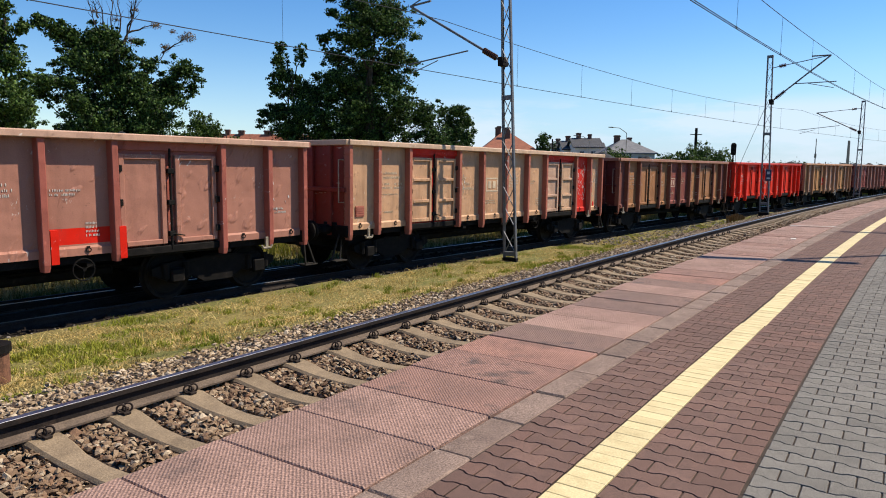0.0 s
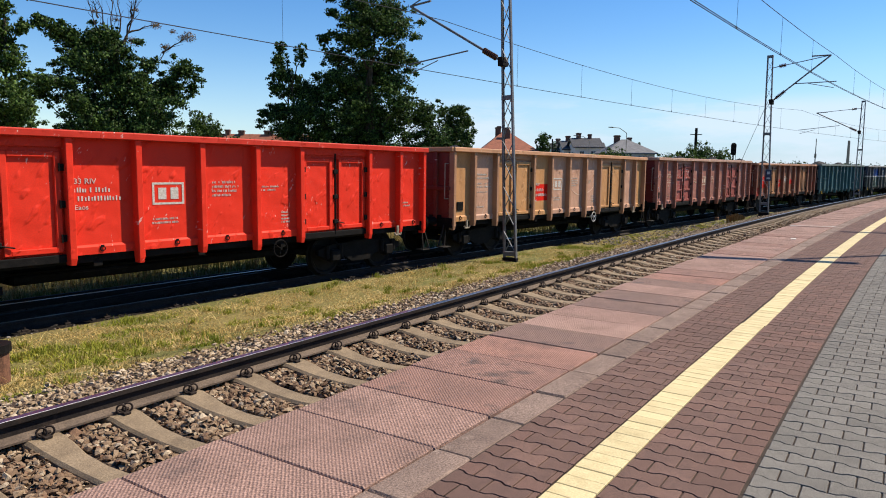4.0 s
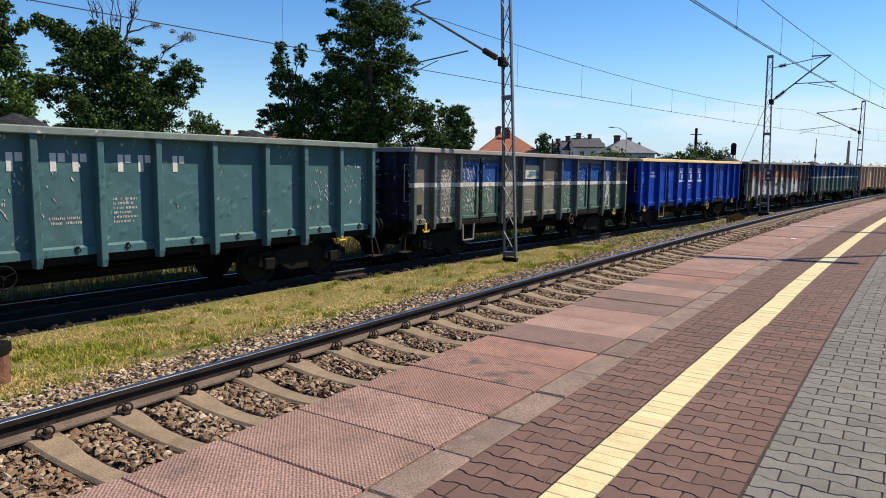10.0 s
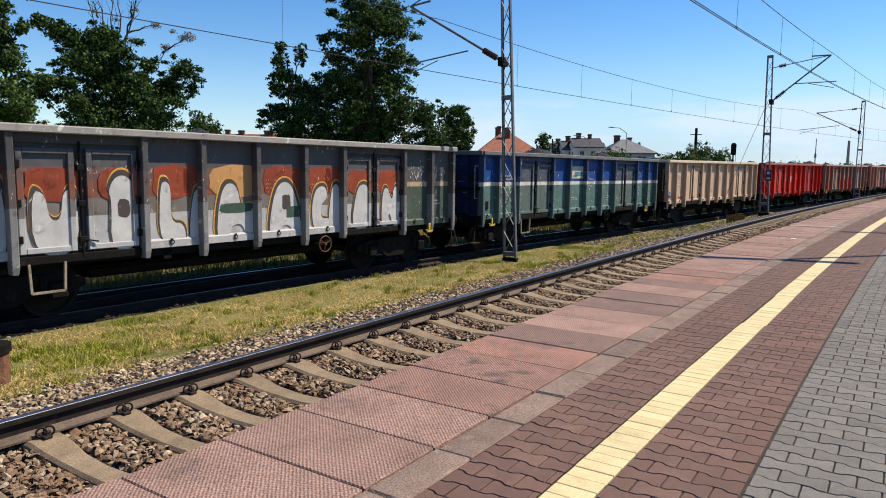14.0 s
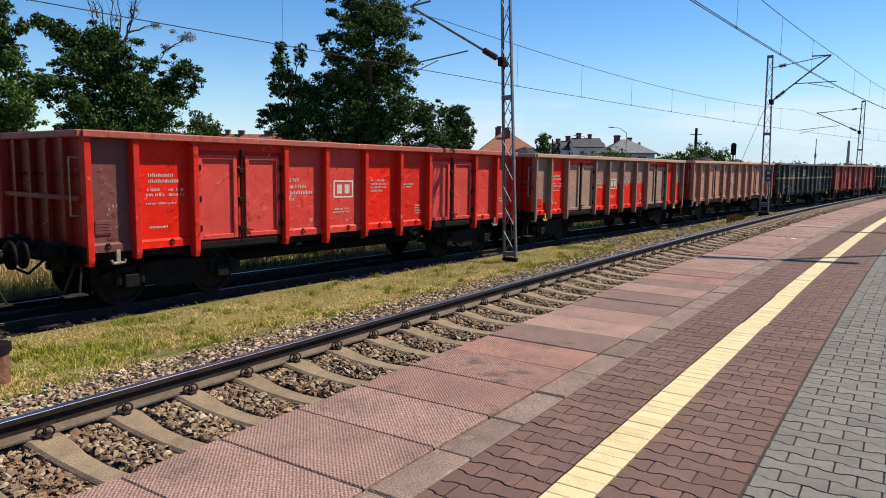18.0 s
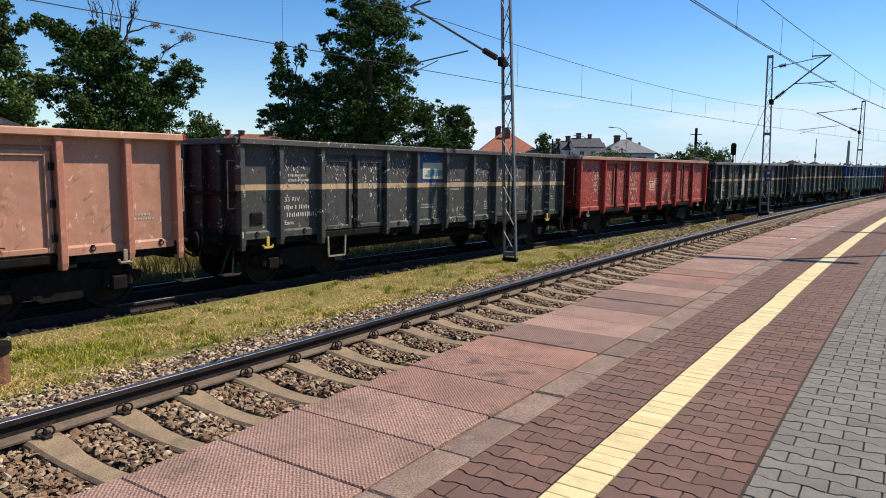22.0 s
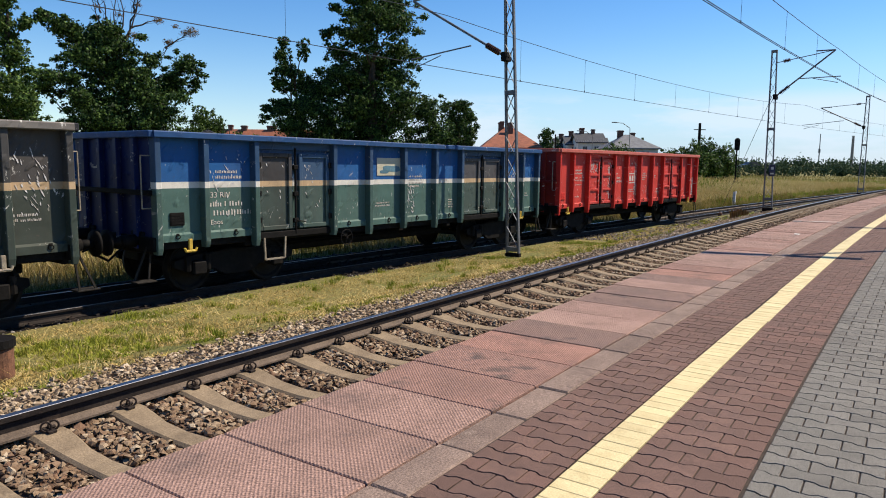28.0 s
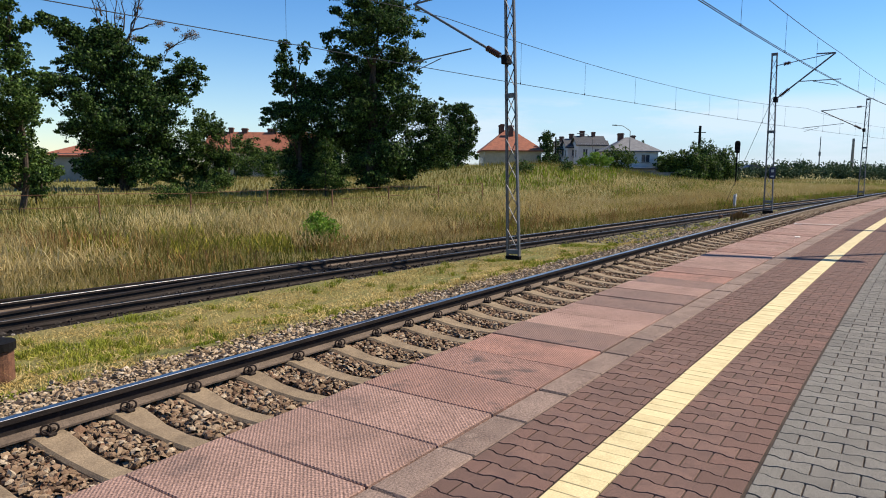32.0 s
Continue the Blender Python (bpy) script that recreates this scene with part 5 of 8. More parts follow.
    for i, (x, z, wd, n, sz) in enumerate(spec.get("marks", [(1.25, 2.42, 0.7, 2, 0.07), (1.2, 2.15, 0.34, 2, 0.06), (1.62, 2.15, 0.34, 2, 0.06), (1.2, 1.9, 0.6, 1, 0.04), (1.25, 1.45, 0.5, 1, 0.05), (5.5, 1.62, 0.7, 2, 0.045), (6.7, 2.3, 0.6, 4, 0.055), (7.78, 2.2, 0.5, 2, 0.045), (8.3, 1.62, 0.25, 4, 0.045), (11.95, 1.7, 0.5, 2, 0.05), (0.3, 1.18, 0.45, 1, 0.05)])):
        if k in (9, 15, 17, 18, 19) and x < 2.0 and 1.3 < z < 2.2:
            continue
        tagged(piece("marking", shared(("mark", i % 4, wd, n, sz), lambda: rows_mesh(i % 4 + 3, wd, n, sz)), mk, w, pose(x, y, z)), kind="stuff")
    if spec.get("emblem", True) and "poster" not in spec and k not in (17, 18):
        piece("emblem", shared("emblem", logo_mesh), mk, w, pose(5.82, y, 2.12) if not wide else pose(6.5, y, 2.0), "plain emblem frame")
    if "poster" in spec:
        poster(w, *spec["poster"])
    if spec.get("graffiti"):
        spray(w)
    if "big" in spec:
        big_marks(w, spec["big"])
    if k not in (0, 2, 20):
        piece("coal_load", shared(("coal", k % 4), lambda: coal_mesh(k % 4)), M["coal"], w, None, "heaped black coal")
    for i, (a, b) in enumerate(bays):
        piece("tie_ring", shared("tie", ring_mesh), M["black"], w, pose((a + b) / 2 + (0.12 if i % 2 else -0.05), PANEL - 0.038, 1.17))
    if k in NUMBERS:
        number_block(w, *NUMBERS[k], mk)
    if k in (6, 7, 8):
        for t, x in (("Sp", 11.98), ("St", 12.36)):
            lettering(w, t, x, 1.10, 0.13, mk)
    if k in FLAKES:
        flaked(w, k, FLAKES[k])
    if k == 7:
        r = random.Random(2)
        out = []
        for (x0, z0), (x1, z1), wide, n in (((11.36, 2.62), (11.42, 1.9), 0.10, 34), ((11.40, 2.1), (11.24, 1.26), 0.08, 30), ((11.44, 2.2), (11.60, 1.26), 0.07, 30)):
            for q in range(n):
                f, l, t = r.random(), r.uniform(0.06, 0.24), r.uniform(0.008, 0.026)
                x, z = x0 + (x1 - x0) * f + r.uniform(-wide, wide), z0 + (z1 - z0) * f
                d = (x1 - x0) / (z1 - z0) * l
                out.append([(x - t, z), (x + d * 0.5 - t * 0.6, z + l * 0.5), (x + d, z + l), (x + d * 0.5 + t, z + l * 0.4), (x + t * 0.6, z - 0.01)][::-1])
        tagged(piece("peeled_paint", flat_shape("peeled_paint", out, PANEL - 0.010), colour((0.60, 0.60, 0.60), dirt=0.3), w, None, "large streaky patch of peeled pale paint"), kind="stuff")
    if k in (17, 20):
        r = random.Random(9)
        for a, b, z0, z1, y0 in ((12.40, 12.52, 1.22, 1.75, SIDE), (12.46, 12.56, 1.5, 2.1, SIDE)) if k == 20 else ((4.55, 4.72, 1.2, 2.5, SIDE), (4.74, 4.98, 1.28, 2.8, SIDE), (4.98, 5.08, 1.5, 2.3, SIDE), (0.93, 0.975, 1.15, 2.85, POST)):
            n = 14
            zs = [z0 + (z1 - z0) * i / n for i in range(n + 1)]
            out = [(a + r.uniform(0, 0.4) * (b - a), z) for z in zs] + [(b - r.uniform(0, 0.4) * (b - a), z) for z in reversed(zs)]
            piece("peeled_paint", flat_shape("peeled_paint", [out[::-1]], y0 - 0.003), colour((0.58, 0.57, 0.55), dirt=0.35), w, None, "long upright streak of peeled pale paint")
    if k in (0, 5):
        for a, b, z0, z1 in ((12.0, 12.24, 1.72, 1.96), (12.3, 12.42, 1.25, 1.42)) if k == 0 else ((12.3, 12.66, 1.22, 1.5), (12.46, 12.68, 1.4, 1.85)):
            piece("paint_patch", flat_shape("paint_patch", [blob(a, b, z0, z1, int(a * 10))[::-1]]), colour(DEEP, dirt=0.2), w, None, "small red repainted patch")
    if k == 3:
        for x, z, d in ((6.7, 2.0, -1), (7.75, 2.05, 1)):
            arc = [(x + 0.75 * i / 8, z - 0.28 * (1 - (1 - i / 8) ** 2 if d < 0 else 1 - (i / 8) ** 2)) for i in range(9)]
            piece("scrape", flat_shape("scrape", [arc + [(a, b - 0.035 * math.sin(math.pi * i / 8) - 0.006) for i, (a, b) in reversed(list(enumerate(arc)))]]), colour((0.66, 0.46, 0.34), dirt=0.1), w, None, "curved pale scrape in the paint")
    # the body's height differs from wagon to wagon, the running gear's does not
    grow = (RIM.get(k, 2.965) - 0.82) / (TOPZ - 0.86)
    lift = Matrix.Translation((0, 0, 0.82 - 0.86 * grow)) @ Matrix.Diagonal((1, 1, grow, 1))
    for ob in w.children:
        if ob.name.split(".")[0] not in ("bogie", "buffer", "coupling", "brake_hose", "foot_step", "brake_gear", "hand_wheel", "rope_hook"):
            ob.matrix_basis = lift @ ob.matrix_basis
    return w


# colours of the wagons' paint
PINK, ROSE, CREAM = (0.365, 0.172, 0.125), (0.345, 0.152, 0.118), (0.53, 0.32, 0.19)
BROWN, OCHRE, ORANGE = (0.22, 0.085, 0.055), (0.35, 0.168, 0.078), (0.50, 0.265, 0.115)
RED, DEEP, BEIGE = (0.66, 0.014, 0.004), (0.58, 0.022, 0.013), (0.57, 0.41, 0.285)
TEAL, NAVY, BLUE, GREEN = (0.055, 0.130, 0.143), (0.010, 0.066, 0.26), (0.003, 0.045, 0.33), (0.075, 0.128, 0.105)
WHITE = (0.62, 0.6, 0.55)
STRIPE = (0.46, 0.33, 0.20)


def banded(top, line, low, z=2.12):
    return ((0.0, low), (z, line), (z + 0.13, top))


# end: end-wall colour, set darker than the sides to hold its shade
SPECS = [
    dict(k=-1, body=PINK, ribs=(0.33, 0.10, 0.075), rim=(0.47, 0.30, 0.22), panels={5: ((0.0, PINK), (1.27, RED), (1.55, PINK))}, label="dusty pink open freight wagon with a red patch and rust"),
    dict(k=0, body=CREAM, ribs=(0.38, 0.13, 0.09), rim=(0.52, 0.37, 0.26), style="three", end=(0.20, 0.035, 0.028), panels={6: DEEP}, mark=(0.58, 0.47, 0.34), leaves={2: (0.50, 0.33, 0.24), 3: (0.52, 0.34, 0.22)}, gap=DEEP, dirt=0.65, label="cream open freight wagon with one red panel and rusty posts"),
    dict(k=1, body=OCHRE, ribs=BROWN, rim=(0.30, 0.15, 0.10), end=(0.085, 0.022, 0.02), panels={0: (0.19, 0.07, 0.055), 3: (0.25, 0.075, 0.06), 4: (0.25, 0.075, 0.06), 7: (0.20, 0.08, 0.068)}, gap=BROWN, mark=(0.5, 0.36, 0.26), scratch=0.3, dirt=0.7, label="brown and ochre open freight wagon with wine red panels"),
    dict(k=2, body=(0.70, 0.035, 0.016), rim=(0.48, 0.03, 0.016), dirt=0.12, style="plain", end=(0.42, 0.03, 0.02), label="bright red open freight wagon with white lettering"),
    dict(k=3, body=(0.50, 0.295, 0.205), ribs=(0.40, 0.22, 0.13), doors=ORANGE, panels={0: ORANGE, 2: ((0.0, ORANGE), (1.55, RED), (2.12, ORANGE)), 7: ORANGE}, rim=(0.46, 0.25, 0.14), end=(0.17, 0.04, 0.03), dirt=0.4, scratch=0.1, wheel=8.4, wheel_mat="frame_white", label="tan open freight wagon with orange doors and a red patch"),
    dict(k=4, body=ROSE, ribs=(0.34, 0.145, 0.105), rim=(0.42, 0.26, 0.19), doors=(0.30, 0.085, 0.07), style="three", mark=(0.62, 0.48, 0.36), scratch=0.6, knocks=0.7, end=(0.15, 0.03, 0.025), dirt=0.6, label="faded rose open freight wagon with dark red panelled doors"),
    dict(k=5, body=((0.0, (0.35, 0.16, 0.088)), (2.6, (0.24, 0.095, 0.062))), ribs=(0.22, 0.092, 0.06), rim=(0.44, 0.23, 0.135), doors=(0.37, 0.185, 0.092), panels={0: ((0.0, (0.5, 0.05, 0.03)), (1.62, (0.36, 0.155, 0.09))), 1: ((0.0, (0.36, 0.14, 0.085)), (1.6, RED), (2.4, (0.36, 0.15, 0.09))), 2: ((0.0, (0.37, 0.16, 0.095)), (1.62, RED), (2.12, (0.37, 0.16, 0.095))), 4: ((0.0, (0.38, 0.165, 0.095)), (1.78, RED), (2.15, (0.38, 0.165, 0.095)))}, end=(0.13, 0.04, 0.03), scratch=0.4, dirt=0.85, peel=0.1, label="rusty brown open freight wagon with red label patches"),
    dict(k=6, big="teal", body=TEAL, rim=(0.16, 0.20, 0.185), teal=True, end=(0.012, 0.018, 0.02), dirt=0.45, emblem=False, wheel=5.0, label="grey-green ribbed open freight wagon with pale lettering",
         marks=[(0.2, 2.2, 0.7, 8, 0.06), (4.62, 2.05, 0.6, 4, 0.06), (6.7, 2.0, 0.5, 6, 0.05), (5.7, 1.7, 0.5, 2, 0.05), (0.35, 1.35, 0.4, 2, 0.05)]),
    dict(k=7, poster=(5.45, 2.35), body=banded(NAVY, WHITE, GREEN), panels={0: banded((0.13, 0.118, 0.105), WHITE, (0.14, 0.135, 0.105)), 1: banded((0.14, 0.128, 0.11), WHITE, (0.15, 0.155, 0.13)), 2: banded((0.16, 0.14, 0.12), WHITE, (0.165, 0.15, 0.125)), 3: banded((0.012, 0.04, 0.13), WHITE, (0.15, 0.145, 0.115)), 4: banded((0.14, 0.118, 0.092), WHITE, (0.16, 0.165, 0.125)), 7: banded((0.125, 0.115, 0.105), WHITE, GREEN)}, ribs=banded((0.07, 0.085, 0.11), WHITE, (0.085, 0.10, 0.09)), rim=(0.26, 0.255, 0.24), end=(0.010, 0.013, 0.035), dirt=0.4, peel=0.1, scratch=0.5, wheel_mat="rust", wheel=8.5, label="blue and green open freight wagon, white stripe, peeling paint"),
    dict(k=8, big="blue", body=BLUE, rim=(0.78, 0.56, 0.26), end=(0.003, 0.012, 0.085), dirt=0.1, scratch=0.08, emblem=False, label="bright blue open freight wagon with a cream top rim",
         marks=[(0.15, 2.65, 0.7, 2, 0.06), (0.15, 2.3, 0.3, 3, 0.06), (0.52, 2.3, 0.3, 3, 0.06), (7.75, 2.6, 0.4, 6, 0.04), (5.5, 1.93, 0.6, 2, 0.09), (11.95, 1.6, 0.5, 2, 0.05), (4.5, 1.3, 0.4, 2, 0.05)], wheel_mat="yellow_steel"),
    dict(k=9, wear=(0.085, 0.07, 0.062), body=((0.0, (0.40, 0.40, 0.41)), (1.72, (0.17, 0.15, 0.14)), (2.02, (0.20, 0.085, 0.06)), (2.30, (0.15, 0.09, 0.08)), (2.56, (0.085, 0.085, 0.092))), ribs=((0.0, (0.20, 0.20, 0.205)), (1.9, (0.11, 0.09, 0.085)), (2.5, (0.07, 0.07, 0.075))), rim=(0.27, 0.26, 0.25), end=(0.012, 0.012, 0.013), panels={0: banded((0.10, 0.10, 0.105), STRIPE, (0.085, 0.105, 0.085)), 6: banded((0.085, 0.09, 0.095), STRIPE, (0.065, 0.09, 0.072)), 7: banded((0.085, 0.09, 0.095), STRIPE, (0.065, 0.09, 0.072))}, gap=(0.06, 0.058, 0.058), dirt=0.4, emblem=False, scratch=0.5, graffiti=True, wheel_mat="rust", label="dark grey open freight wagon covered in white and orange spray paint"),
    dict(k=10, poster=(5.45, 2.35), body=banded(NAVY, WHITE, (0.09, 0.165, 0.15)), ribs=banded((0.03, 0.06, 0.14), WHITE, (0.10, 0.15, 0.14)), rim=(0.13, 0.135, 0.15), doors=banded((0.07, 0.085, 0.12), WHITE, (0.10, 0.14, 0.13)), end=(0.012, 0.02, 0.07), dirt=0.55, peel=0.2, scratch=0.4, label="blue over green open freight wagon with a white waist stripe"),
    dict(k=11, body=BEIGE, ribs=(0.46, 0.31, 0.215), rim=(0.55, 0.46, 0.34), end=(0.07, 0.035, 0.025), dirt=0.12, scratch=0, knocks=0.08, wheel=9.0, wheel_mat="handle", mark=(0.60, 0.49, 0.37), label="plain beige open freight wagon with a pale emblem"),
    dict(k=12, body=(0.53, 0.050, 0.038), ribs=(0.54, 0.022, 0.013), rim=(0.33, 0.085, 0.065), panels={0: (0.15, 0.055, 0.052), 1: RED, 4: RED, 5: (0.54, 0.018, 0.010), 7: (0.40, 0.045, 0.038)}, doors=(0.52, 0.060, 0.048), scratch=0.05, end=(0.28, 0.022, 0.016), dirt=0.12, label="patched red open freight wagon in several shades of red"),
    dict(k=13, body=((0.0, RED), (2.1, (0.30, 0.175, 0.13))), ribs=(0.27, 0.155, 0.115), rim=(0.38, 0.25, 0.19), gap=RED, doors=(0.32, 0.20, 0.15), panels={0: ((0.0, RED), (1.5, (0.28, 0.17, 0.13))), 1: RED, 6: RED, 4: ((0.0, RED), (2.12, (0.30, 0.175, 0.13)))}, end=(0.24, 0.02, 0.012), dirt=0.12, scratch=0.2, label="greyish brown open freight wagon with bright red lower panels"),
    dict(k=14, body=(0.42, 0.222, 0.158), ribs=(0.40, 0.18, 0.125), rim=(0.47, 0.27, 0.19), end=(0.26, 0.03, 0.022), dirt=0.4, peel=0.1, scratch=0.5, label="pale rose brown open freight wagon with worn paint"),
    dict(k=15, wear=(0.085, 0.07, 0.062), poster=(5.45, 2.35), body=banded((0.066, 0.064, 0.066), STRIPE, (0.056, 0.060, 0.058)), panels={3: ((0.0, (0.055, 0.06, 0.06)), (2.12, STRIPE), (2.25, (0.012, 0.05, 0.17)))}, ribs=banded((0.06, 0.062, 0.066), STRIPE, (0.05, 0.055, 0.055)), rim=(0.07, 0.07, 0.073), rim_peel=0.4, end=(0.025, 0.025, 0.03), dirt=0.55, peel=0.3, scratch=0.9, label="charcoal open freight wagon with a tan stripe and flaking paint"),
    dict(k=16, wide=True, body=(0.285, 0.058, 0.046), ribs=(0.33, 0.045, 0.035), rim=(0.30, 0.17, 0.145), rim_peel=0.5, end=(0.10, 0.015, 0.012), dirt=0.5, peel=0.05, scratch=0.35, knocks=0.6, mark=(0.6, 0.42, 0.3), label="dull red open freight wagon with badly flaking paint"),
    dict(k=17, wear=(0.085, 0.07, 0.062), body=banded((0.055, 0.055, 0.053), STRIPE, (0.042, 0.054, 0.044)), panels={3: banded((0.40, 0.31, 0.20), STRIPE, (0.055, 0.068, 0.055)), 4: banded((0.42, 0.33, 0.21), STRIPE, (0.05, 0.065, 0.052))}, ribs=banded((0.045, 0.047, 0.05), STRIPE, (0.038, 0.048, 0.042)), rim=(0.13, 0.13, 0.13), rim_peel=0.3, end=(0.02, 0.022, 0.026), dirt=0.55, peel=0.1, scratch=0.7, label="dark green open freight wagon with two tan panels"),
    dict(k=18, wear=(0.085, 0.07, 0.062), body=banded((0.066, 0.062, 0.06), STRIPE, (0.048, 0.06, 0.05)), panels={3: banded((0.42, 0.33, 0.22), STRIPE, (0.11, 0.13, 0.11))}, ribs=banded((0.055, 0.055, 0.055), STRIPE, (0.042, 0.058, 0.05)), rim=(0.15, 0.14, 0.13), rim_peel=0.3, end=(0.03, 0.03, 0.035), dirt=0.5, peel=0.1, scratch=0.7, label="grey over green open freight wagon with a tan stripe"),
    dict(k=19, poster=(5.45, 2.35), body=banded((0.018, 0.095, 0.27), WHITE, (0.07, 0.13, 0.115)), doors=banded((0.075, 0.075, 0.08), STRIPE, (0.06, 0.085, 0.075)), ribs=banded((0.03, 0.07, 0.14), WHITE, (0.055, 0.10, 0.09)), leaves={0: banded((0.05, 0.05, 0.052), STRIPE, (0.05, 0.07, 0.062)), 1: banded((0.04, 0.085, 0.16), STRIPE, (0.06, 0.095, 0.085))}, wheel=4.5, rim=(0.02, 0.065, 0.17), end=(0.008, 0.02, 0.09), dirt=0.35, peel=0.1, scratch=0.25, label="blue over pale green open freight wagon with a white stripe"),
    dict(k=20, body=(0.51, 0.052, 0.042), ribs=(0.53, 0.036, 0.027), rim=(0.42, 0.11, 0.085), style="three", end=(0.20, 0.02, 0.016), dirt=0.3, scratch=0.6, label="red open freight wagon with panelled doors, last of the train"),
]

WAGONS = [(s["k"], wagon(s)) for s in SPECS]

# ---- masts and wires ----


def lattice_mast(x, y, z, height, label, root, tip, tie, arm, lean=(0, 0), base=0.0):
    """A lattice mast of two channels joined by lacing, with a hinged bracket. root, tip, tie, arm: (across, height) of the bracket's strut, of its end,
    of the tie's root and of the steady arm's two ends."""
    m = thing("catenary_mast", pose(x, y, z, lean[0], lean[1], math.degrees(math.atan(slope2(x)))), label, "mast", "catenary masts")
    top, foot = 0.11, 0.19
    across = pose(0, 0, 0, rz=90)
    for s in (-1, 1):
        leg = Solid().loft([[(x, -0.038, zz), (x, 0.038, zz), (x - s * 0.05, 0.038, zz), (x - s * 0.05, 0.029, zz), (x - s * 0.009, 0.029, zz), (x - s * 0.009, -0.029, zz), (x - s * 0.05, -0.029, zz), (x - s * 0.05, -0.038, zz)] for x, zz in ((s * foot * 1.1, 0.12 + base), (s * top * 1.15, height))])
        piece("leg", leg.mesh("leg"), M["mast"], m, across)
    n = int(height / 0.62)
    for i in range(n):
        z0, z1 = 0.35 + i * (height - 0.5) / n, 0.35 + (i + 1) * (height - 0.5) / n
        w0, w1 = foot + (top - foot) * z0 / height, foot + (top - foot) * z1 / height
        s = 1 if i % 2 else -1
        for g in (-1, 1):
            piece("lacing", Solid().bar((s * g * w0, g * 0.043, z0), (-s * g * w1, g * 0.043, z1), 0.036, 0.008).mesh("lacing"), M["mast"], m, across)
    for zz in (0.3, height * 0.5, height - 0.04):
        w = foot + (top - foot) * zz / height
        piece("tie_plate", Solid().box(-w - 0.02, w + 0.02, -0.05, 0.05, zz - 0.06, zz + 0.06, 0.006).mesh("tie_plate"), M["mast"], m, across)
    piece("footing", Solid().box(-0.27, 0.27, -0.17, 0.17, -0.7 + base, 0.04 + base, 0.03).mesh("footing"), M["black"], m, across)
    piece("foot_plate", Solid().box(-0.22, 0.22, -0.07, 0.07, 0.04 + base, 0.2 + base, 0.015).mesh("foot_plate"), M["black"], m, across)

    def rod(name, a, b, r, beads=()):
        a, b = Vector((0, *a)), Vector((0, *b))
        ob = piece(name, Solid().tube(a, b, r).mesh(name), M["mast"], m)
        if beads:
            d = (b - a).normalized()
            q = d.to_track_quat("Z", "Y")
            rows, k = [], beads[0]
            while k < beads[1]:
                rows += [(k, 0.04), (k + 0.012, 0.085), (k + 0.028, 0.085), (k + 0.036, 0.04)]
                k += 0.06
            s = Solid().loft([[a + d * u + q @ Vector((v * math.cos(math.tau * n / 10), v * math.sin(math.tau * n / 10), 0)) for n in range(10)] for u, v in rows])
            piece("insulator", s.mesh("insulator"), M["insulator"], ob)

    rod("strut", root, tip, 0.034, (0.25, 0.7))
    rod("tie", tie, tip, 0.018, (0.3, 0.6))
    rod("steady_arm", arm[0], arm[1], 0.02)
    side = 1 if tip[0] > 0 else -1
    rod("registration_arm", (arm[1][0] - side * 1.1, arm[1][1]), (arm[1][0] - side * 0.1, arm[1][1] - 0.26), 0.014)
    rod("head_arm", tip, (tip[0] - side * 0.75, tip[1] + 0.03), 0.03)
    piece("bracket", Solid().box(-0.16, 0.16, min(0.05 * side, 0.2 * side), max(0.05 * side, 0.2 * side), root[1] - 0.12, root[1] + 0.12, 0.02).mesh("bracket"), M["black"], m)
    return m


lattice_mast(16.52, 8.78, -1.05, 8.9, "tall grey lattice catenary mast standing in the grass strip", (0.12, 5.38), (3.25, 7.28), (0.12, 8.3), ((1.25, 5.80), (3.4, 5.66)), (-1.6, -1.3))
lattice_mast(34.9, 5.40, -0.30, 6.95, "grey lattice catenary mast with a bracket over the near track", (-0.1, 4.9), (-2.45, 6.72), (-0.1, 6.4), ((-1.0, 5.63), (-2.7, 5.6)), (-0.9, -0.9), -0.3)
lattice_mast(57.2, 2.9, -0.40, 6.75, "distant grey lattice catenary mast beside the tracks", (0.1, 4.6), (2.95, 6.05), (0.1, 6.25), ((1.4, 5.1), (4.1, 4.85)), (0, 0), -0.15)
sign = thing("mast_sign", pose(34.75, 5.3, 1.15, rz=-70), "small dark blue sign plate on the mast", "sign")
piece("plate", Solid().box(-0.13, 0.13, -0.1, -0.08, -0.1, 0.42, 0.006).mesh("plate"), material("dark_blue_enamel", (0.035, 0.04, 0.075), None, 0.5, bump=0), sign)
piece("marking", Solid().box(-0.06, 0.06, -0.104, -0.1, 0.2, 0.32).box(-0.07, 0.07, -0.104, -0.1, -0.02, 0.05).mesh("marking"), M["white_mark"], sign)


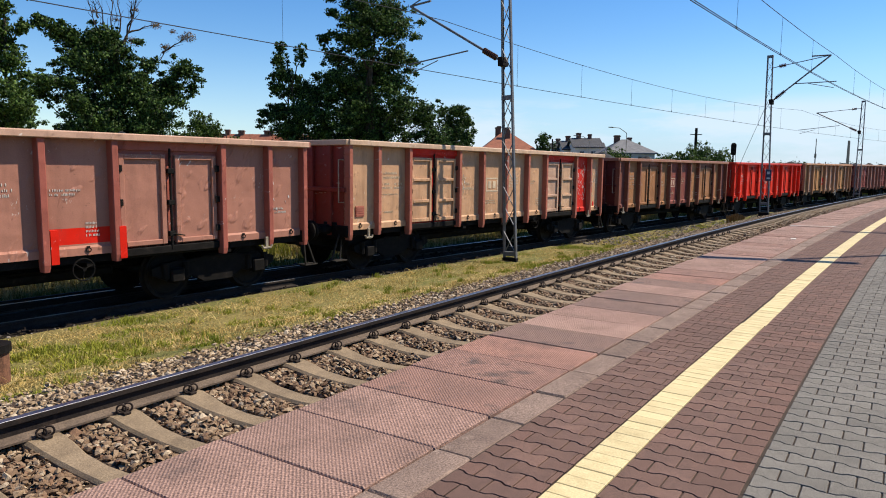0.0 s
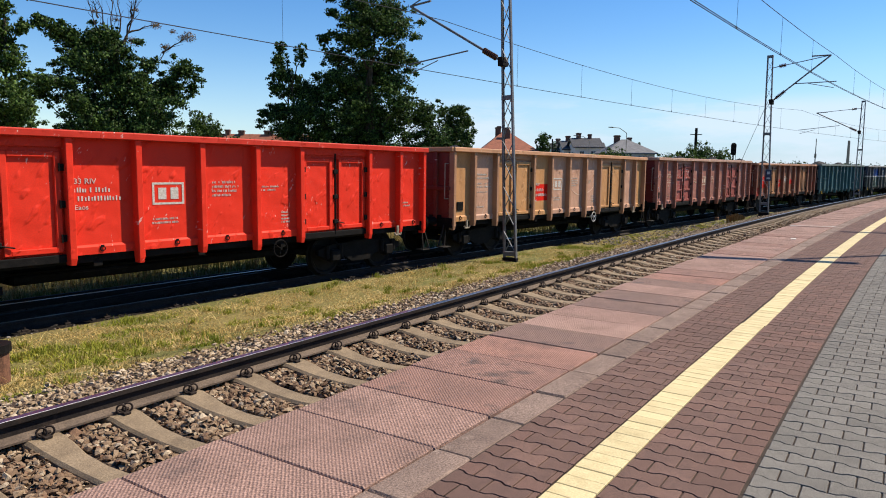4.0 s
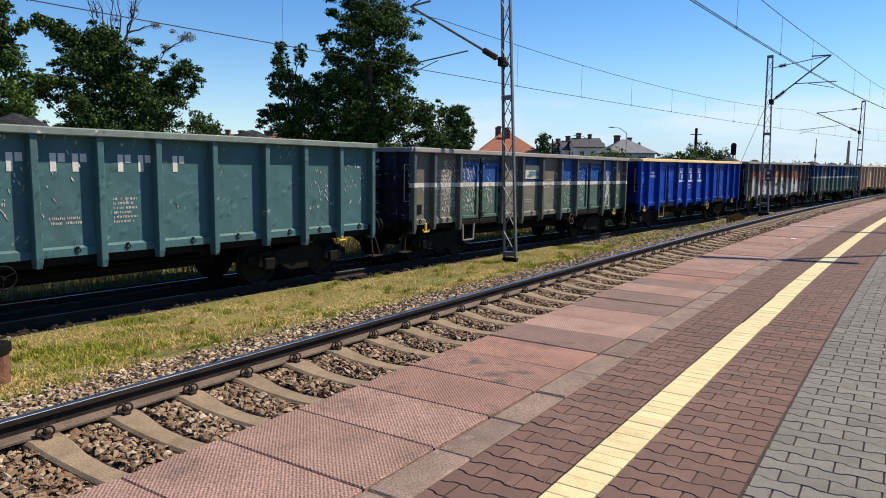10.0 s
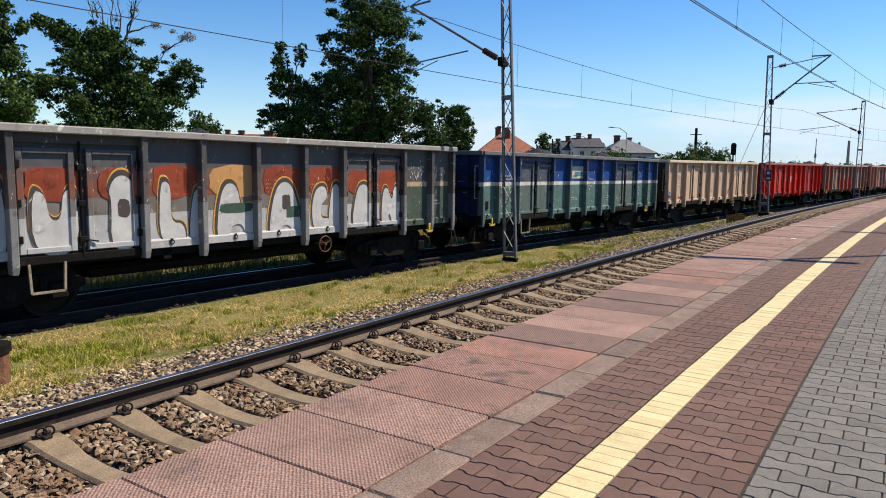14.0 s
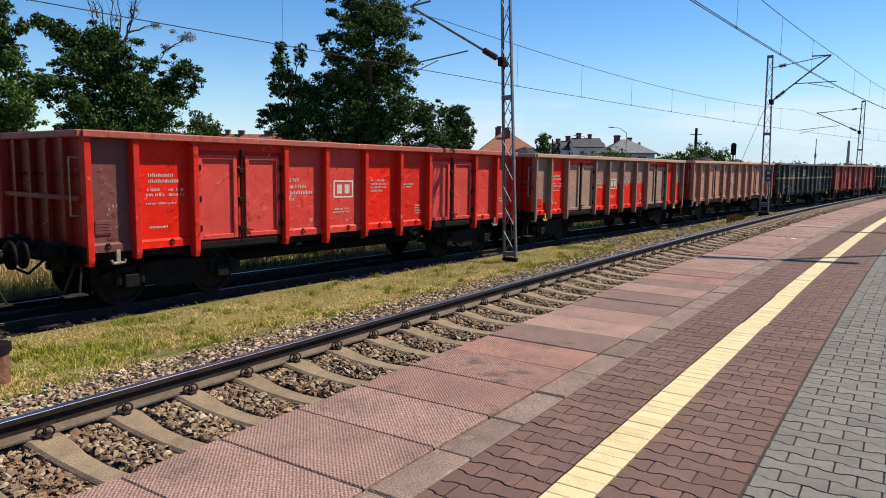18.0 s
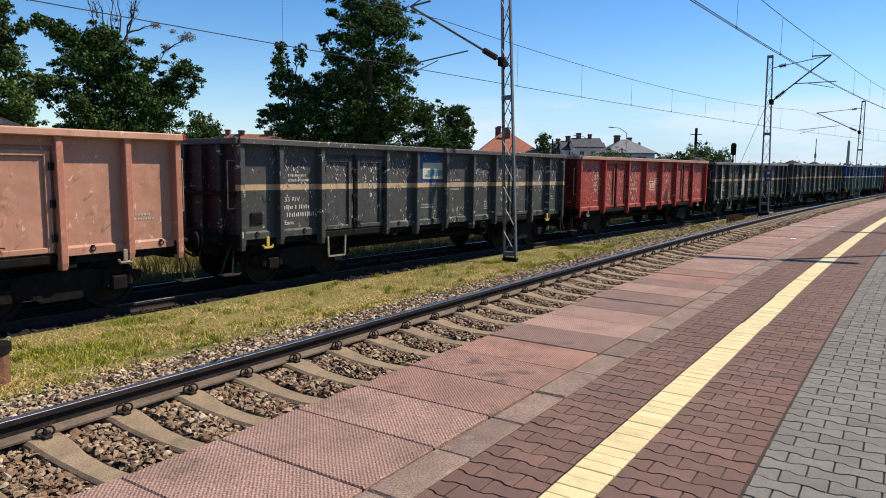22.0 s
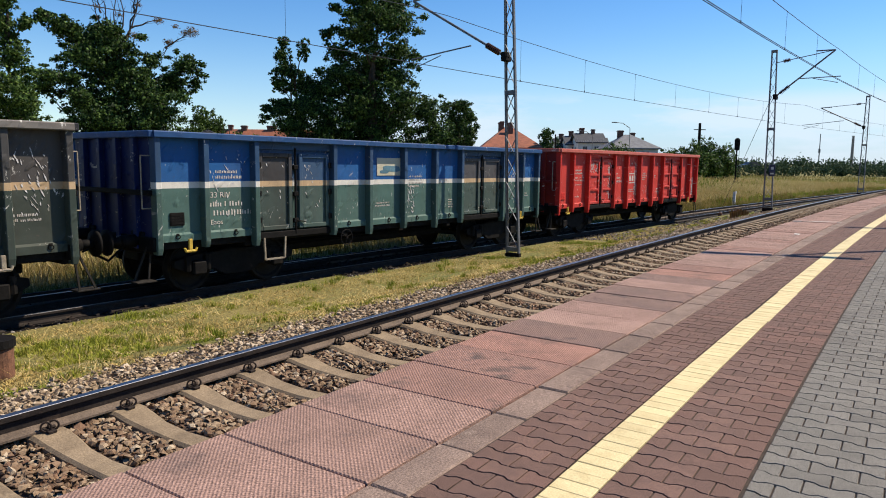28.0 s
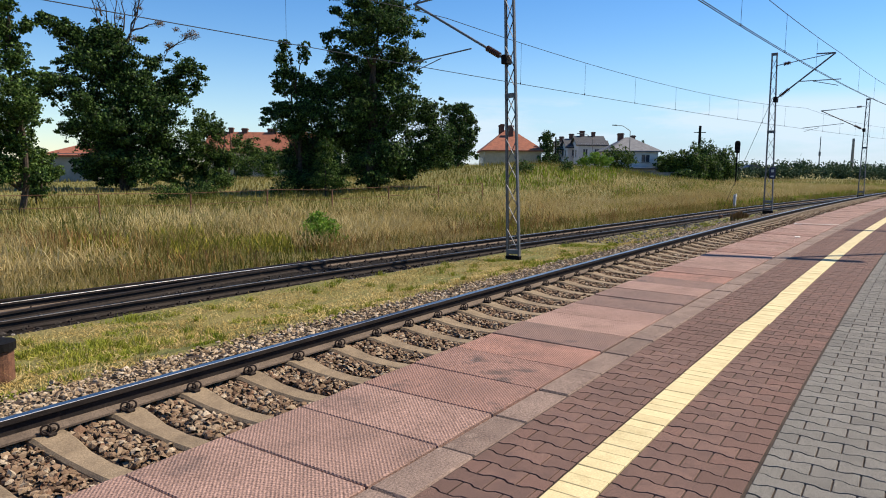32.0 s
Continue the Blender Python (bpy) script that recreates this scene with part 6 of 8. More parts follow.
def overhead(name, path, z, gap, sag, x0, x1, posts, label, thick=0.012, twin=0.0, count=8):
    """A contact wire with a carrying wire above it and droppers between them."""
    w = tagged(new(name), label, "wire", kind="structure")
    xs = list(np.arange(x0, x1, 1.5))

    def carry(x):
        for a, b in zip(posts, posts[1:]):
            if a <= x <= b:
                f = (x - a) / (b - a)
                return z(x) + gap - sag * 4 * f * (1 - f)
        return z(x) + gap

    lines = [("contact_wire", z, off) for off in ((-twin, twin) if twin else (0.0,))] + [("carrying_wire", carry, 0.0)]
    for n, fn, off in lines:
        s = Solid()
        for a, b in zip(xs, xs[1:]):
            s.tube((a, path(a) + off, fn(a)), (b, path(b) + off, fn(b)), thick, n=5)
        piece(n, s.mesh(n), M["wire"], w)
    for a, b in zip(posts, posts[1:]):
        for i in range(1, count):
            x = a + (b - a) * i / count
            if x0 < x < x1:
                piece("dropper", Solid().tube((x, path(x), z(x)), (x, path(x), carry(x)), 0.005, n=4).tube((x, path(x), z(x) - 0.02), (x, path(x), z(x) + 0.05), 0.018, n=5).mesh("dropper"), M["wire"], w)


overhead("overhead_line_far", track2, lambda x: 4.20 + 0.0028 * max(0.0, x), 1.5, 0.45, -25, 125, (-31, 16.5, 57.2, 100, 150), "thin overhead contact line above the far track", 0.010, count=9)
overhead("overhead_line_near", track1, lambda x: 4.87 + 0.0104 * min(x, 60), 1.22, 0.12, -25, 125, (-8, 34.9, 78, 120, 150), "thin overhead contact line above the near track", 0.011, 0.03)
guy = thing("guy_wire", pose(0, 0, 0), "thin stay wire running down from a mast", "wire")
piece("wire", Solid().tube((34.9, 5.5, 4.7), (38.4, 8.2, -0.9), 0.010, n=5).mesh("wire"), M["wire"], guy)
piece("anchor", Solid().box(38.3, 38.5, 8.1, 8.3, -1.5, -0.95, 0.04).mesh("anchor"), M["rust"], guy)

# ---- lineside things ----
p = thing("marker_pipe", pose(3.31, 7.93, -0.79), "short rusty steel pipe standing in the grass strip", "pipe")
piece("pipe", Solid().loft([[(r * math.cos(math.tau * i / 20), r * math.sin(math.tau * i / 20), z) for i in range(20)] for r, z in ((0.17, -0.1), (0.17, 0.46), (0.155, 0.47), (0.14, 0.46), (0.14, 0.1))]).mesh("pipe", False), M["rust"], p)
piece("collar", Solid().loft([[(r * math.cos(math.tau * i / 20), r * math.sin(math.tau * i / 20), z) for i in range(20)] for r, z in ((0.171, 0.38), (0.195, 0.39), (0.195, 0.475), (0.15, 0.48))]).mesh("collar"), M["black"], p)

p = thing("marker_post", pose(50.4, 9.9, -1.3), "short white concrete marker post in the grass", "post")
piece("post", Solid().box(-0.11, 0.11, -0.08, 0.08, 0, 1.0, 0.02).mesh("post"), M["frame_white"], p)
piece("plate", Solid().box(-0.22, 0.16, -0.1, -0.085, 0.85, 1.05, 0.01).mesh("plate"), M["frame_white"], p)

p = thing("rail_signal", pose(79.9, 15.73, -0.9), "black railway signal on a slender post in the field", "signal")
piece("post", Solid().tube((0, 0, 0), (0, 0, 4.4), 0.08, 0.06).mesh("post"), M["black"], p)
hd = Solid()
q = pose(0, 0, 0, rz=-80)
hd.loft([[q @ Vector((0.28 * math.cos(math.tau * i / 16), yy, 4.55 + (0.28 * math.sin(math.tau * i / 16) + (0.4 if i <= 8 else -0.4)))) for i in range(16)] for yy in (-0.06, 0.06)])
piece("signal_head", hd.mesh("signal_head"), M["black"], p)
for dz in (-0.35, 0.05, 0.45):
    piece("hood", Solid().tube(q @ Vector((0, -0.06, 4.55 + dz)), q @ Vector((0, -0.3, 4.53 + dz)), 0.13, 0.12, 12).mesh("hood"), M["black"], p)
piece("ladder", Solid().bar((0.18, 0.1, 0), (0.18, 0.1, 4.0), 0.03).bar((0.18, -0.2, 0), (0.18, -0.2, 4.0), 0.03).mesh("ladder"), M["black"], p)

# lamp posts on the platform beside the view, whose shadows lie across the paving


def lamp_post(x, y):
    p = thing("lamp_post", pose(x, y, 0.2), "tall steel platform lamp post with two arms", "lamp post", "platform lamp posts")
    piece("pole", Solid().tube((0, 0, 0), (0, 0, 7.95), 0.085, 0.05, 12).mesh("pole"), M["mast"], p)
    piece("base_plate", Solid().box(-0.2, 0.2, -0.2, 0.2, -0.02, 0.03, 0.01).mesh("base_plate"), M["mast"], p)
    for s in (-1, 1):
        arm = piece("arm", Solid().tube((0, 0, 7.9), (-0.20 * s, 0.67 * s, 7.93), 0.03).mesh("arm"), M["mast"], p)
        q = pose(-0.177 * s, 0.594 * s, 7.95, rz=106.6)
        piece("lamp_head", Solid().box(-0.52, 0.52, -0.11, 0.11, -0.05, 0.05, 0.02).mesh("lamp_head"), M["mast"], arm, q)


lamp_post(16.9, -2.59)
lamp_post(23.5, -4.15)

# a rusty brown heap and worn white paint between and beside the tracks
p = thing("weed_clump", pose(31.6, 5.97, land(31.6, 5.97) + 0.12), "dry brown clump of weeds between the tracks", "weed")
hd = Solid()
for i in range(160):
    a, r = random.uniform(0, math.tau), 0.34 * random.random() ** 0.5
    x, y = r * math.cos(a), r * math.sin(a)
    hd.bar((x, y, -0.25), (x * 1.1 + random.uniform(-0.06, 0.06), y * 1.1, 0.30 * (1 - r) * random.uniform(0.5, 1.0)), 0.03, 0.012)
piece("clump", hd.mesh("clump"), M["sorrel"], p)


def fence():
    f = thing("wire_fence", pose(0, 0, 0), "old wire fence on rusty posts in the tall grass", "fence")
    pts = []
    for i in range(9):
        x, y = 9.0 + i * 4.0, 31.5 - i * 0.9
        pts.append((x, y, land(x, y)))
        piece("post", Solid().bar((x, y, pts[-1][2] - 0.2), (x + random.uniform(-0.06, 0.06), y, pts[-1][2] + 1.1), 0.055).mesh("post"), M["rust"], f)
    for h in (0.6, 1.15):
        s = Solid()
        for a, b in zip(pts, pts[1:]):
            s.tube((a[0], a[1], a[2] + h), (b[0], b[1], b[2] + h - 0.03), 0.012, n=4)
        piece("wire", s.mesh("wire"), M["rust"], f)


fence()

# ---- plants ----


def blades(name, spots, height, width, mat, label, seed, lean=0.35, heads=0.0):
    """Grass: bent blades, three triangles each, in one mesh."""
    rng = np.random.default_rng(seed)
    P = np.asarray(spots, dtype=float)
    n = len(P)
    h = rng.uniform(*height, n) * P[:, 3] if P.shape[1] > 3 else rng.uniform(*height, n)
    w = rng.uniform(*width, n)
    a, b = rng.uniform(0, math.tau, n), rng.uniform(0, math.tau, n)
    d = np.stack([np.cos(a), np.sin(a), np.zeros(n)], 1) * w[:, None] / 2
    o = np.stack([np.cos(b), np.sin(b), np.zeros(n)], 1) * (h * rng.uniform(0.05, lean, n))[:, None]
    up = np.zeros((n, 3))
    up[:, 2] = h
    base = P[:, :3]
    mid = base + up * 0.6 + o * 0.4
    tip = base + up + o
    v = np.stack([base - d, base + d, mid - d * 0.75, mid + d * 0.75, tip], 1)
    tri = np.array([(0, 1, 3), (0, 3, 2), (2, 3, 4)])
    if heads:
        e = d * heads
        v = np.concatenate([v, np.stack([mid + (tip - mid) * 0.5 - e, mid + (tip - mid) * 0.5 + e], 1)], 1)
        tri = np.array([(0, 1, 3), (0, 3, 2), (2, 3, 6), (2, 6, 5), (5, 6, 4)])
    k = v.shape[1]
    t = (tri[None] + (np.arange(n) * k)[:, None, None]).reshape(-1, 3)
    ob = new(name, tri_mesh(name, v.reshape(-1, 3), t))
    ob.data.materials.append(mat)
    return tagged(ob, label, "grass", kind="stuff")


def grass_everywhere():
    r = random.Random(11)
    green, straw = [], []
    while len(green) + len(straw) < 84000:
        x = 1.5 + 55 * r.random() ** 1.7
        lo, hi = track1(x) + 1.9, track2(x) - 1.85
        if hi <= lo:
            continue
        y = r.uniform(lo, hi)
        if r.random() < 0.9 * smooth(24, 36, x):
            continue
        c = noise.noise((x * 0.9, y * 0.9, 2.0)) + 0.5 * noise.noise((x * 3, y * 3, 7.0))
        if c < -0.3 or (y < lo + 0.9 and r.random() > (y - lo) / 0.9) or (y > hi - 0.2 and r.random() < 0.5):
            continue
        side = min(y - lo - 0.6, hi - y)
        lush = noise.noise((x * 0.55, y * 0.8, 31.0)) + 0.6 * noise.noise((x * 2.2, y * 2.2, 17.0)) + 0.22 * (1 - smooth(0, 0.7, side)) - 0.16
        if lush > r.uniform(0.02, 0.22):
            tuft = 1.9 if noise.noise((x * 1.7, y * 1.7, 50.0)) > 0.42 else 1.0
            green.append((x, y, land(x, y) - 0.01, (0.7 + 0.9 * max(0, lush)) * tuft))
        else:
            straw.append((x, y, land(x, y) - 0.01, 0.7 + 0.8 * max(0, c) + (2.0 if r.random() < 0.02 else 0)))
    blades("grass_strip", green, (0.028, 0.07), (0.008, 0.018), M["lawn"], "short vivid green grass tufts between the two tracks", 3, lean=1.5)
    blades("dry_grass_strip", straw, (0.02, 0.055), (0.007, 0.016), M["thatch"], "short sun-bleached grass between the two tracks", 13, lean=2.6)
    hay, tufts = [], []
    while len(hay) < 9000:
        x = 1.5 + 40 * r.random() ** 1.7
        lo, hi = track1(x) + 2.3, track2(x) - 1.9
        y = r.uniform(lo, hi)
        if noise.noise((x * 1.1, y * 1.1, 44.0)) + 0.7 * noise.noise((x * 3.3, y * 3.3, 45.0)) > 0.12:
            hay.append((x, y, land(x, y) + 0.012))
    blades("loose_hay", hay, (0.012, 0.035), (0.006, 0.013), M["hay"], "loose bleached hay lying on the grass strip", 17, lean=6.0)
    for _ in range(150):
        x = 2 + 38 * r.random() ** 1.5
        y0 = r.uniform(track1(x) + 2.2, track2(x) - 1.9)
        for _ in range(60):
            a, d = r.uniform(0, math.tau), abs(r.gauss(0, 0.09))
            tufts.append((x + d * math.cos(a), y0 + d * math.sin(a), land(x, y0) - 0.005))
    blades("green_tufts", tufts, (0.05, 0.13), (0.007, 0.014), M["lawn"], "small vivid green tufts on the grass strip", 18, lean=0.9)
    tall, low, meadow = [], [], []
    while len(tall) < 72000:
        x = 3 + 100 * r.random() ** 1.35
        d = 1.9 + 13 * r.random() ** 1.6
        y = track2(x) + d
        az = math.atan2(y, x)
        if az > radians(75) or az < radians(-2):
            continue
        n1, n2 = noise.noise((x * 0.12, y * 0.12, 5.0)), noise.noise((x * 0.45, y * 0.45, 1.0))
        if n1 + n2 < r.uniform(-0.6, 0.15):
            continue
        s = smooth(1.9, 4.2, d) * 0.6 + 0.4
        s *= 1.0 - 0.6 * smooth(6, 14, d)
        tall.append((x, y, land(x, y) - 0.03, max(0.3, (0.8 + 0.35 * n1 + 0.25 * n2 + 0.4 * noise.noise((x * 1.6, y * 1.6, 4.0))) * s)))
    blades("tall_dry_grass", tall, (0.5, 1.2), (0.004, 0.012), M["dry"], "tall dry straw-coloured grass along the track", 4, lean=0.95)
    while len(low) < 50000:
        x = 3 + 90 * r.random() ** 1.4
        d = 1.75 + 30 * r.random() ** 1.7
        y = track2(x) + d
        az = math.atan2(y, x)
        if az > radians(75) or az < radians(-2):
            continue
        low.append((x, y, land(x, y) - 0.03, max(0.35, 0.8 + 0.7 * noise.noise((x * 0.3, y * 0.3, 8.0))) * (0.55 + 0.45 * smooth(1.75, 3.5, d))))
    blades("olive_undergrowth", low, (0.25, 0.75), (0.012, 0.034), M["olive"], "olive green undergrowth below the dry grass", 5, lean=0.7)
    tops = []
    while len(tops) < 34000:
        x = 3 + 95 * r.random() ** 1.4
        d = 3.0 + 11 * r.random() ** 1.5
        y = track2(x) + d
        if math.atan2(y, x) > radians(75):
            continue
        n1, n2 = noise.noise((x * 0.14, y * 0.14, 5.0)), noise.noise((x * 0.5, y * 0.5, 12.0))
        if n1 + n2 < r.uniform(-0.35, 0.3) - 0.25 * smooth(8, 30, x):
            continue
        tops.append((x, y, land(x, y) + r.uniform(0.25, 0.62) * (0.45 + 0.55 * smooth(2.2, 4.4, d)) * (1.05 + 0.3 * n1), 1.0))
    blades("grass_seed_heads", tops, (0.14, 0.4), (0.010, 0.026), M["heads"], "pale feathery seed heads of the tall grass", 19, lean=1.3)
    weed, sorrel = [], []
    while len(weed) < 8000 or len(sorrel) < 5000:
        x = 3 + 60 * r.random() ** 1.5
        d = 1.9 + 9 * r.random() ** 1.3
        y = track2(x) + d
        if math.atan2(y, x) > radians(75):
            continue
        a, b = noise.noise((x * 0.4, y * 0.4, 61.0)), noise.noise((x * 0.35, y * 0.35, 83.0))
        if a > 0.22 and len(weed) < 8000:
            weed.append((x, y, land(x, y) + r.uniform(0, 0.45) * smooth(1.9, 3.5, d), 0.5 + a))
        if b > 0.05 and len(sorrel) < 5000:
            sorrel.append((x, y, land(x, y) - 0.03, 0.6 + b))
    blades("yellow_weeds", weed, (0.12, 0.4), (0.02, 0.05), M["weed"], "yellow-green leafy weeds in the grass", 15, lean=1.2)
    blades("reddish_sorrel", sorrel, (0.35, 0.9), (0.006, 0.014), M["sorrel"], "reddish brown sorrel stalks in the grass", 16, lean=0.5, heads=2.2)
    while len(meadow) < 45000:
        x = 8 + 150 * r.random() ** 1.1
        y = track2(min(x, 150)) + 6 + 75 * r.random() ** 1.1
        az = math.atan2(y, x)
        if az > radians(72) or az < radians(0):
            continue
        meadow.append((x, y, land(x, y) - 0.03, 0.8 + 0.5 * noise.noise((x * 0.1, y * 0.1, 9.0))))
    lush = []
    while len(lush) < 9000:
        x = 48 + 75 * r.random()
        y = track2(x) + 2.2 + 22 * r.random() ** 1.3
        if noise.noise((x * 0.06, y * 0.12, 71.0)) > -0.12 and math.atan2(y, x) > 0:
            lush.append((x, y, land(x, y) - 0.03, 0.8 + 0.5 * noise.noise((x * 0.2, y * 0.2, 72.0))))
    blades("lush_grass", lush, (0.3, 0.75), (0.04, 0.10), M["lush"], "bright green grass and weeds beyond the far track", 29, lean=0.7)
    blades("meadow_grass", meadow, (0.22, 0.6), (0.03, 0.085), M["green_grass"], "greenish meadow grass over the open field", 6, lean=0.6)


grass_everywhere()


def foliage(name, clumps, count, size, mat, seed, parent, label=""):
    """Leaves scattered over the shells of many uneven clumps; each leaf is a bent kite of four triangles."""
    rng = np.random.default_rng(seed)
    count, size = int(count * 1.35), (size[0] * 0.66, size[1] * 0.7)
    C = np.array(clumps, dtype=float)
    vol = C[:, 3] * C[:, 4] + C[:, 3] ** 2
    pick = rng.choice(len(C), count, p=vol / vol.sum())
    u = rng.normal(size=(count, 3))
    u /= np.linalg.norm(u, axis=1, keepdims=True)
    rad = rng.uniform(0, 1, count) ** 0.5 * rng.uniform(0.7, 1.3, count)
    P = C[pick, :3] + u * rad[:, None] * np.stack([C[pick, 3], C[pick, 3], C[pick, 4]], 1)
    s = rng.uniform(*size, count)[:, None]
    a = rng.normal(size=(count, 3))
    a /= np.linalg.norm(a, axis=1, keepdims=True)
    b = np.cross(a, u + rng.normal(size=(count, 3)) * 0.6)
    b /= np.linalg.norm(b, axis=1, keepdims=True) + 1e-6
    c = np.cross(a, b)
    v = np.stack([P - a * s * 0.5, P + b * s * 0.36 + c * s * 0.1, P + a * s * 0.5, P - b * s * 0.36 + c * s * 0.1], 1)
    tri = np.array([(0, 1, 2), (0, 2, 3)])
    t = (tri[None] + (np.arange(count) * 4)[:, None, None]).reshape(-1, 3)
    me = tri_mesh(name, v.reshape(-1, 3), t)
    return piece(name, me, mat, parent, None, label)


def limbs(base, tips, r, parent, mat, bend=0.25, name="trunk", seed=0):
    """A tapered trunk or branch with limbs towards the given tips."""
    rr = random.Random(seed)
    s = Solid()
    for a, b, r0, r1 in tips:
        a, b = Vector(a), Vector(b)
        n = 5
        prev, pr = a, r0
        for i in range(1, n + 1):
            f = i / n
            q = a.lerp(b, f) + Vector((rr.uniform(-1, 1), rr.uniform(-1, 1), rr.uniform(-0.4, 0.4))) * bend * (b - a).length * 0.12 * (1 if i < n else 0)
            s.tube(prev, q, pr, r0 + (r1 - r0) * f, 8)
            prev, pr = q, r0 + (r1 - r0) * f
    return piece(name, s.mesh(name), mat, parent)


def tree(name, x, y, height, clumps, count, size, mat, label, seed, trunk=0.3, stems=1, low=0.25, category="tree", extra=None):
    """clumps: (across, height, radius, half height) of the crown's masses, across is square to the line from the platform."""
    z = land(x, y)
    t = thing(name, pose(x, y, z), label, category)
    d = Vector((x, y, 0)).normalized()
    right = Vector((d.y, -d.x, 0))
    rr = random.Random(seed)
    cl, cores = [], []
    for a, h, r, hh in clumps:
        b = rr.uniform(-0.9, 0.7) * (r + 0.5) * (1.0 if h < height * 0.8 else 0.4)
        c = right * a + d * b
        cores.append((c.x, c.y, h))
        cl.append((c.x, c.y, h, r * 0.88, hh * 0.9))
        cl.append((c.x, c.y, h, r * 0.7, hh * 0.7))
        for _ in range(18):
            u = Vector((rr.gauss(0, 1), rr.gauss(0, 1), rr.gauss(0, 1.2))).normalized()
            k, e = rr.uniform(0.12, 0.32), rr.uniform(0.7, 1.3)
            cl.append((c.x + u.x * r * e, c.y + u.y * r * e, h + u.z * hh * e, max(0.14, r * k), max(0.1, hh * k * 0.9)))
    foliage("crown", cl, count, size, mat, seed, t)
    tips = []
    for i in range(stems):
        o = Vector((rr.uniform(-0.5, 0.5), rr.uniform(-0.5, 0.5), 0)) * (stems - 1)
        tips.append((o * 0.5 + Vector((0, 0, -0.3)), o + Vector((0, 0, height * 0.85)), trunk, trunk * 0.12))
    for c in cores:
        h = max(height * 0.1, c[2] - (abs(c[0]) + abs(c[1])) * 0.8 - 0.4)
        tips.append(((0, 0, min(h, height * 0.75)), c, trunk * 0.3, 0.02))
    limbs((0, 0, 0), tips, trunk, t, M["bark"], seed=seed)
    return t


def plant_all():
    # big half-bare tree with dead top branches
    t = tree("poplar_tree", 33.5, 54.6, 14.0, [(-5.1, 13.3, 1.0, 0.6), (-3.9, 12.7, 1.4, 0.9), (-2.6, 12.0, 1.8, 1.1), (-0.8, 12.7, 1.4, 0.9), (-0.4, 11.4, 2.2, 1.4), (-2.4, 10.2, 1.9, 1.1), (-4.6, 8.6, 1.7, 0.8), (-5.4, 7.8, 0.8, 0.7), (-0.5, 9.3, 2.4, 1.4), (2.4, 10.5, 1.0, 0.7), (5.2, 10.2, 1.4, 1.0), (5.9, 8.9, 0.7, 0.8), (3.8, 8.6, 1.7, 1.1), (1.3, 8.0, 2.4, 1.7), (-2.6, 7.2, 1.9, 1.5), (-1.3, 5.6, 2.9, 1.9), (2.4, 6.0, 2.6, 2.1), (-3.7, 4.9, 1.1, 0.8), (-0.6, 3.5, 3.1, 2.0), (3.2, 3.8, 2.2, 2.0), (-2.0, 2.0, 2.1, 1.1), (-0.4, 1.2, 2.0, 1.1), (1.4, 2.0, 2.1, 1.4), (3.5, 1.8, 1.6, 1.1)], 70000, (0.2, 0.42), M["leaf_dark"], "large leafy poplar with bare dead branches at its top", 21, trunk=0.36, stems=2)
    d = Vector((33.5, 54.6, 0)).normalized()
    right = Vector((d.y, -d.x, 0))
    for k, (a, b) in enumerate((((-0.4, 10.5), (-1.8, 15.5)), ((-0.1, 11), (-1.1, 15.5)), ((0.1, 11), (-0.1, 16.2)), ((0.2, 11), (0.4, 16.4)), ((0.4, 11.5), (1.7, 15.7)), ((0.7, 12), (1.9, 15.9)), ((1.0, 7.8), (3.9, 12.0)), ((3.6, 11.6), (5.3, 12.8)), ((1.0, 13.0), (3.1, 13.9)), ((-1.1, 14.0), (-1.4, 15.3)), ((1.3, 14.2), (1.4, 15.6)), ((1.4, 7.8), (4.3, 10.1)))):
        p0, p1 = right * a[0] + Vector((0, 0, a[1])), right * b[0] + Vector((0, 0, b[1]))
        limbs((0, 0, 0), [(p0, p1, 0.085, 0.02)] + [(p0.lerp(p1, f), p0.lerp(p1, f) + (p1 - p0) * 0.25 + right * s * 0.5, 0.025, 0.008) for f, s in ((0.45, 0.9), (0.6, -0.8), (0.75, 0.7), (0.85, -0.6))], 0.1, t, M["bark"], bend=0.35, name="dead_branch", seed=5 + k)
    foliage("dead_leaves", [(*(right * a)[:2], h, r, r * 0.6) for a, h, r in ((5.7, 13.1, 0.75), (5.2, 12.9, 0.4), (3.9, 12.1, 0.5), (3.2, 13.8, 0.5), (4.5, 13.4, 0.35), (1.3, 12.4, 0.6), (1.7, 14.9, 0.35), (-1.4, 14.5, 0.35), (0.2, 14.0, 0.4))], 1100, (0.1, 0.22), M["leaf_dead"], 8, t, "withered brown leaves")
    # tree at the left, partly outside the view
    tree("maple_tree", 16.7, 36.2, 11.0, [(-1.1, 8.5, 1.5, 1.6), (-0.2, 8.6, 0.7, 0.9), (0, 9.8, 0.4, 0.5), (0.7, 9.0, 0.4, 0.3), (0.2, 7.4, 0.8, 0.8), (0.3, 6.0, 0.9, 0.8), (0.6, 5.3, 0.6, 0.6), (-0.1, 4.4, 1.0, 1.0), (0, 3.3, 0.7, 0.7), (-0.6, 2.0, 0.8, 0.8), (-1.1, 6.0, 1.3, 1.9), (-1.3, 3.3, 1.3, 1.6), (-3.2, 7.0, 1.8, 2.6), (-3.2, 4.0, 1.6, 1.8), (0.5, 2.6, 0.8, 0.8), (0.9, 1.7, 0.6, 0.5), (0.4, 4.9, 0.9, 0.9)], 42000, (0.12, 0.26), M["leaf_mid"], "leafy green maple beside the old fence", 22, trunk=0.17)
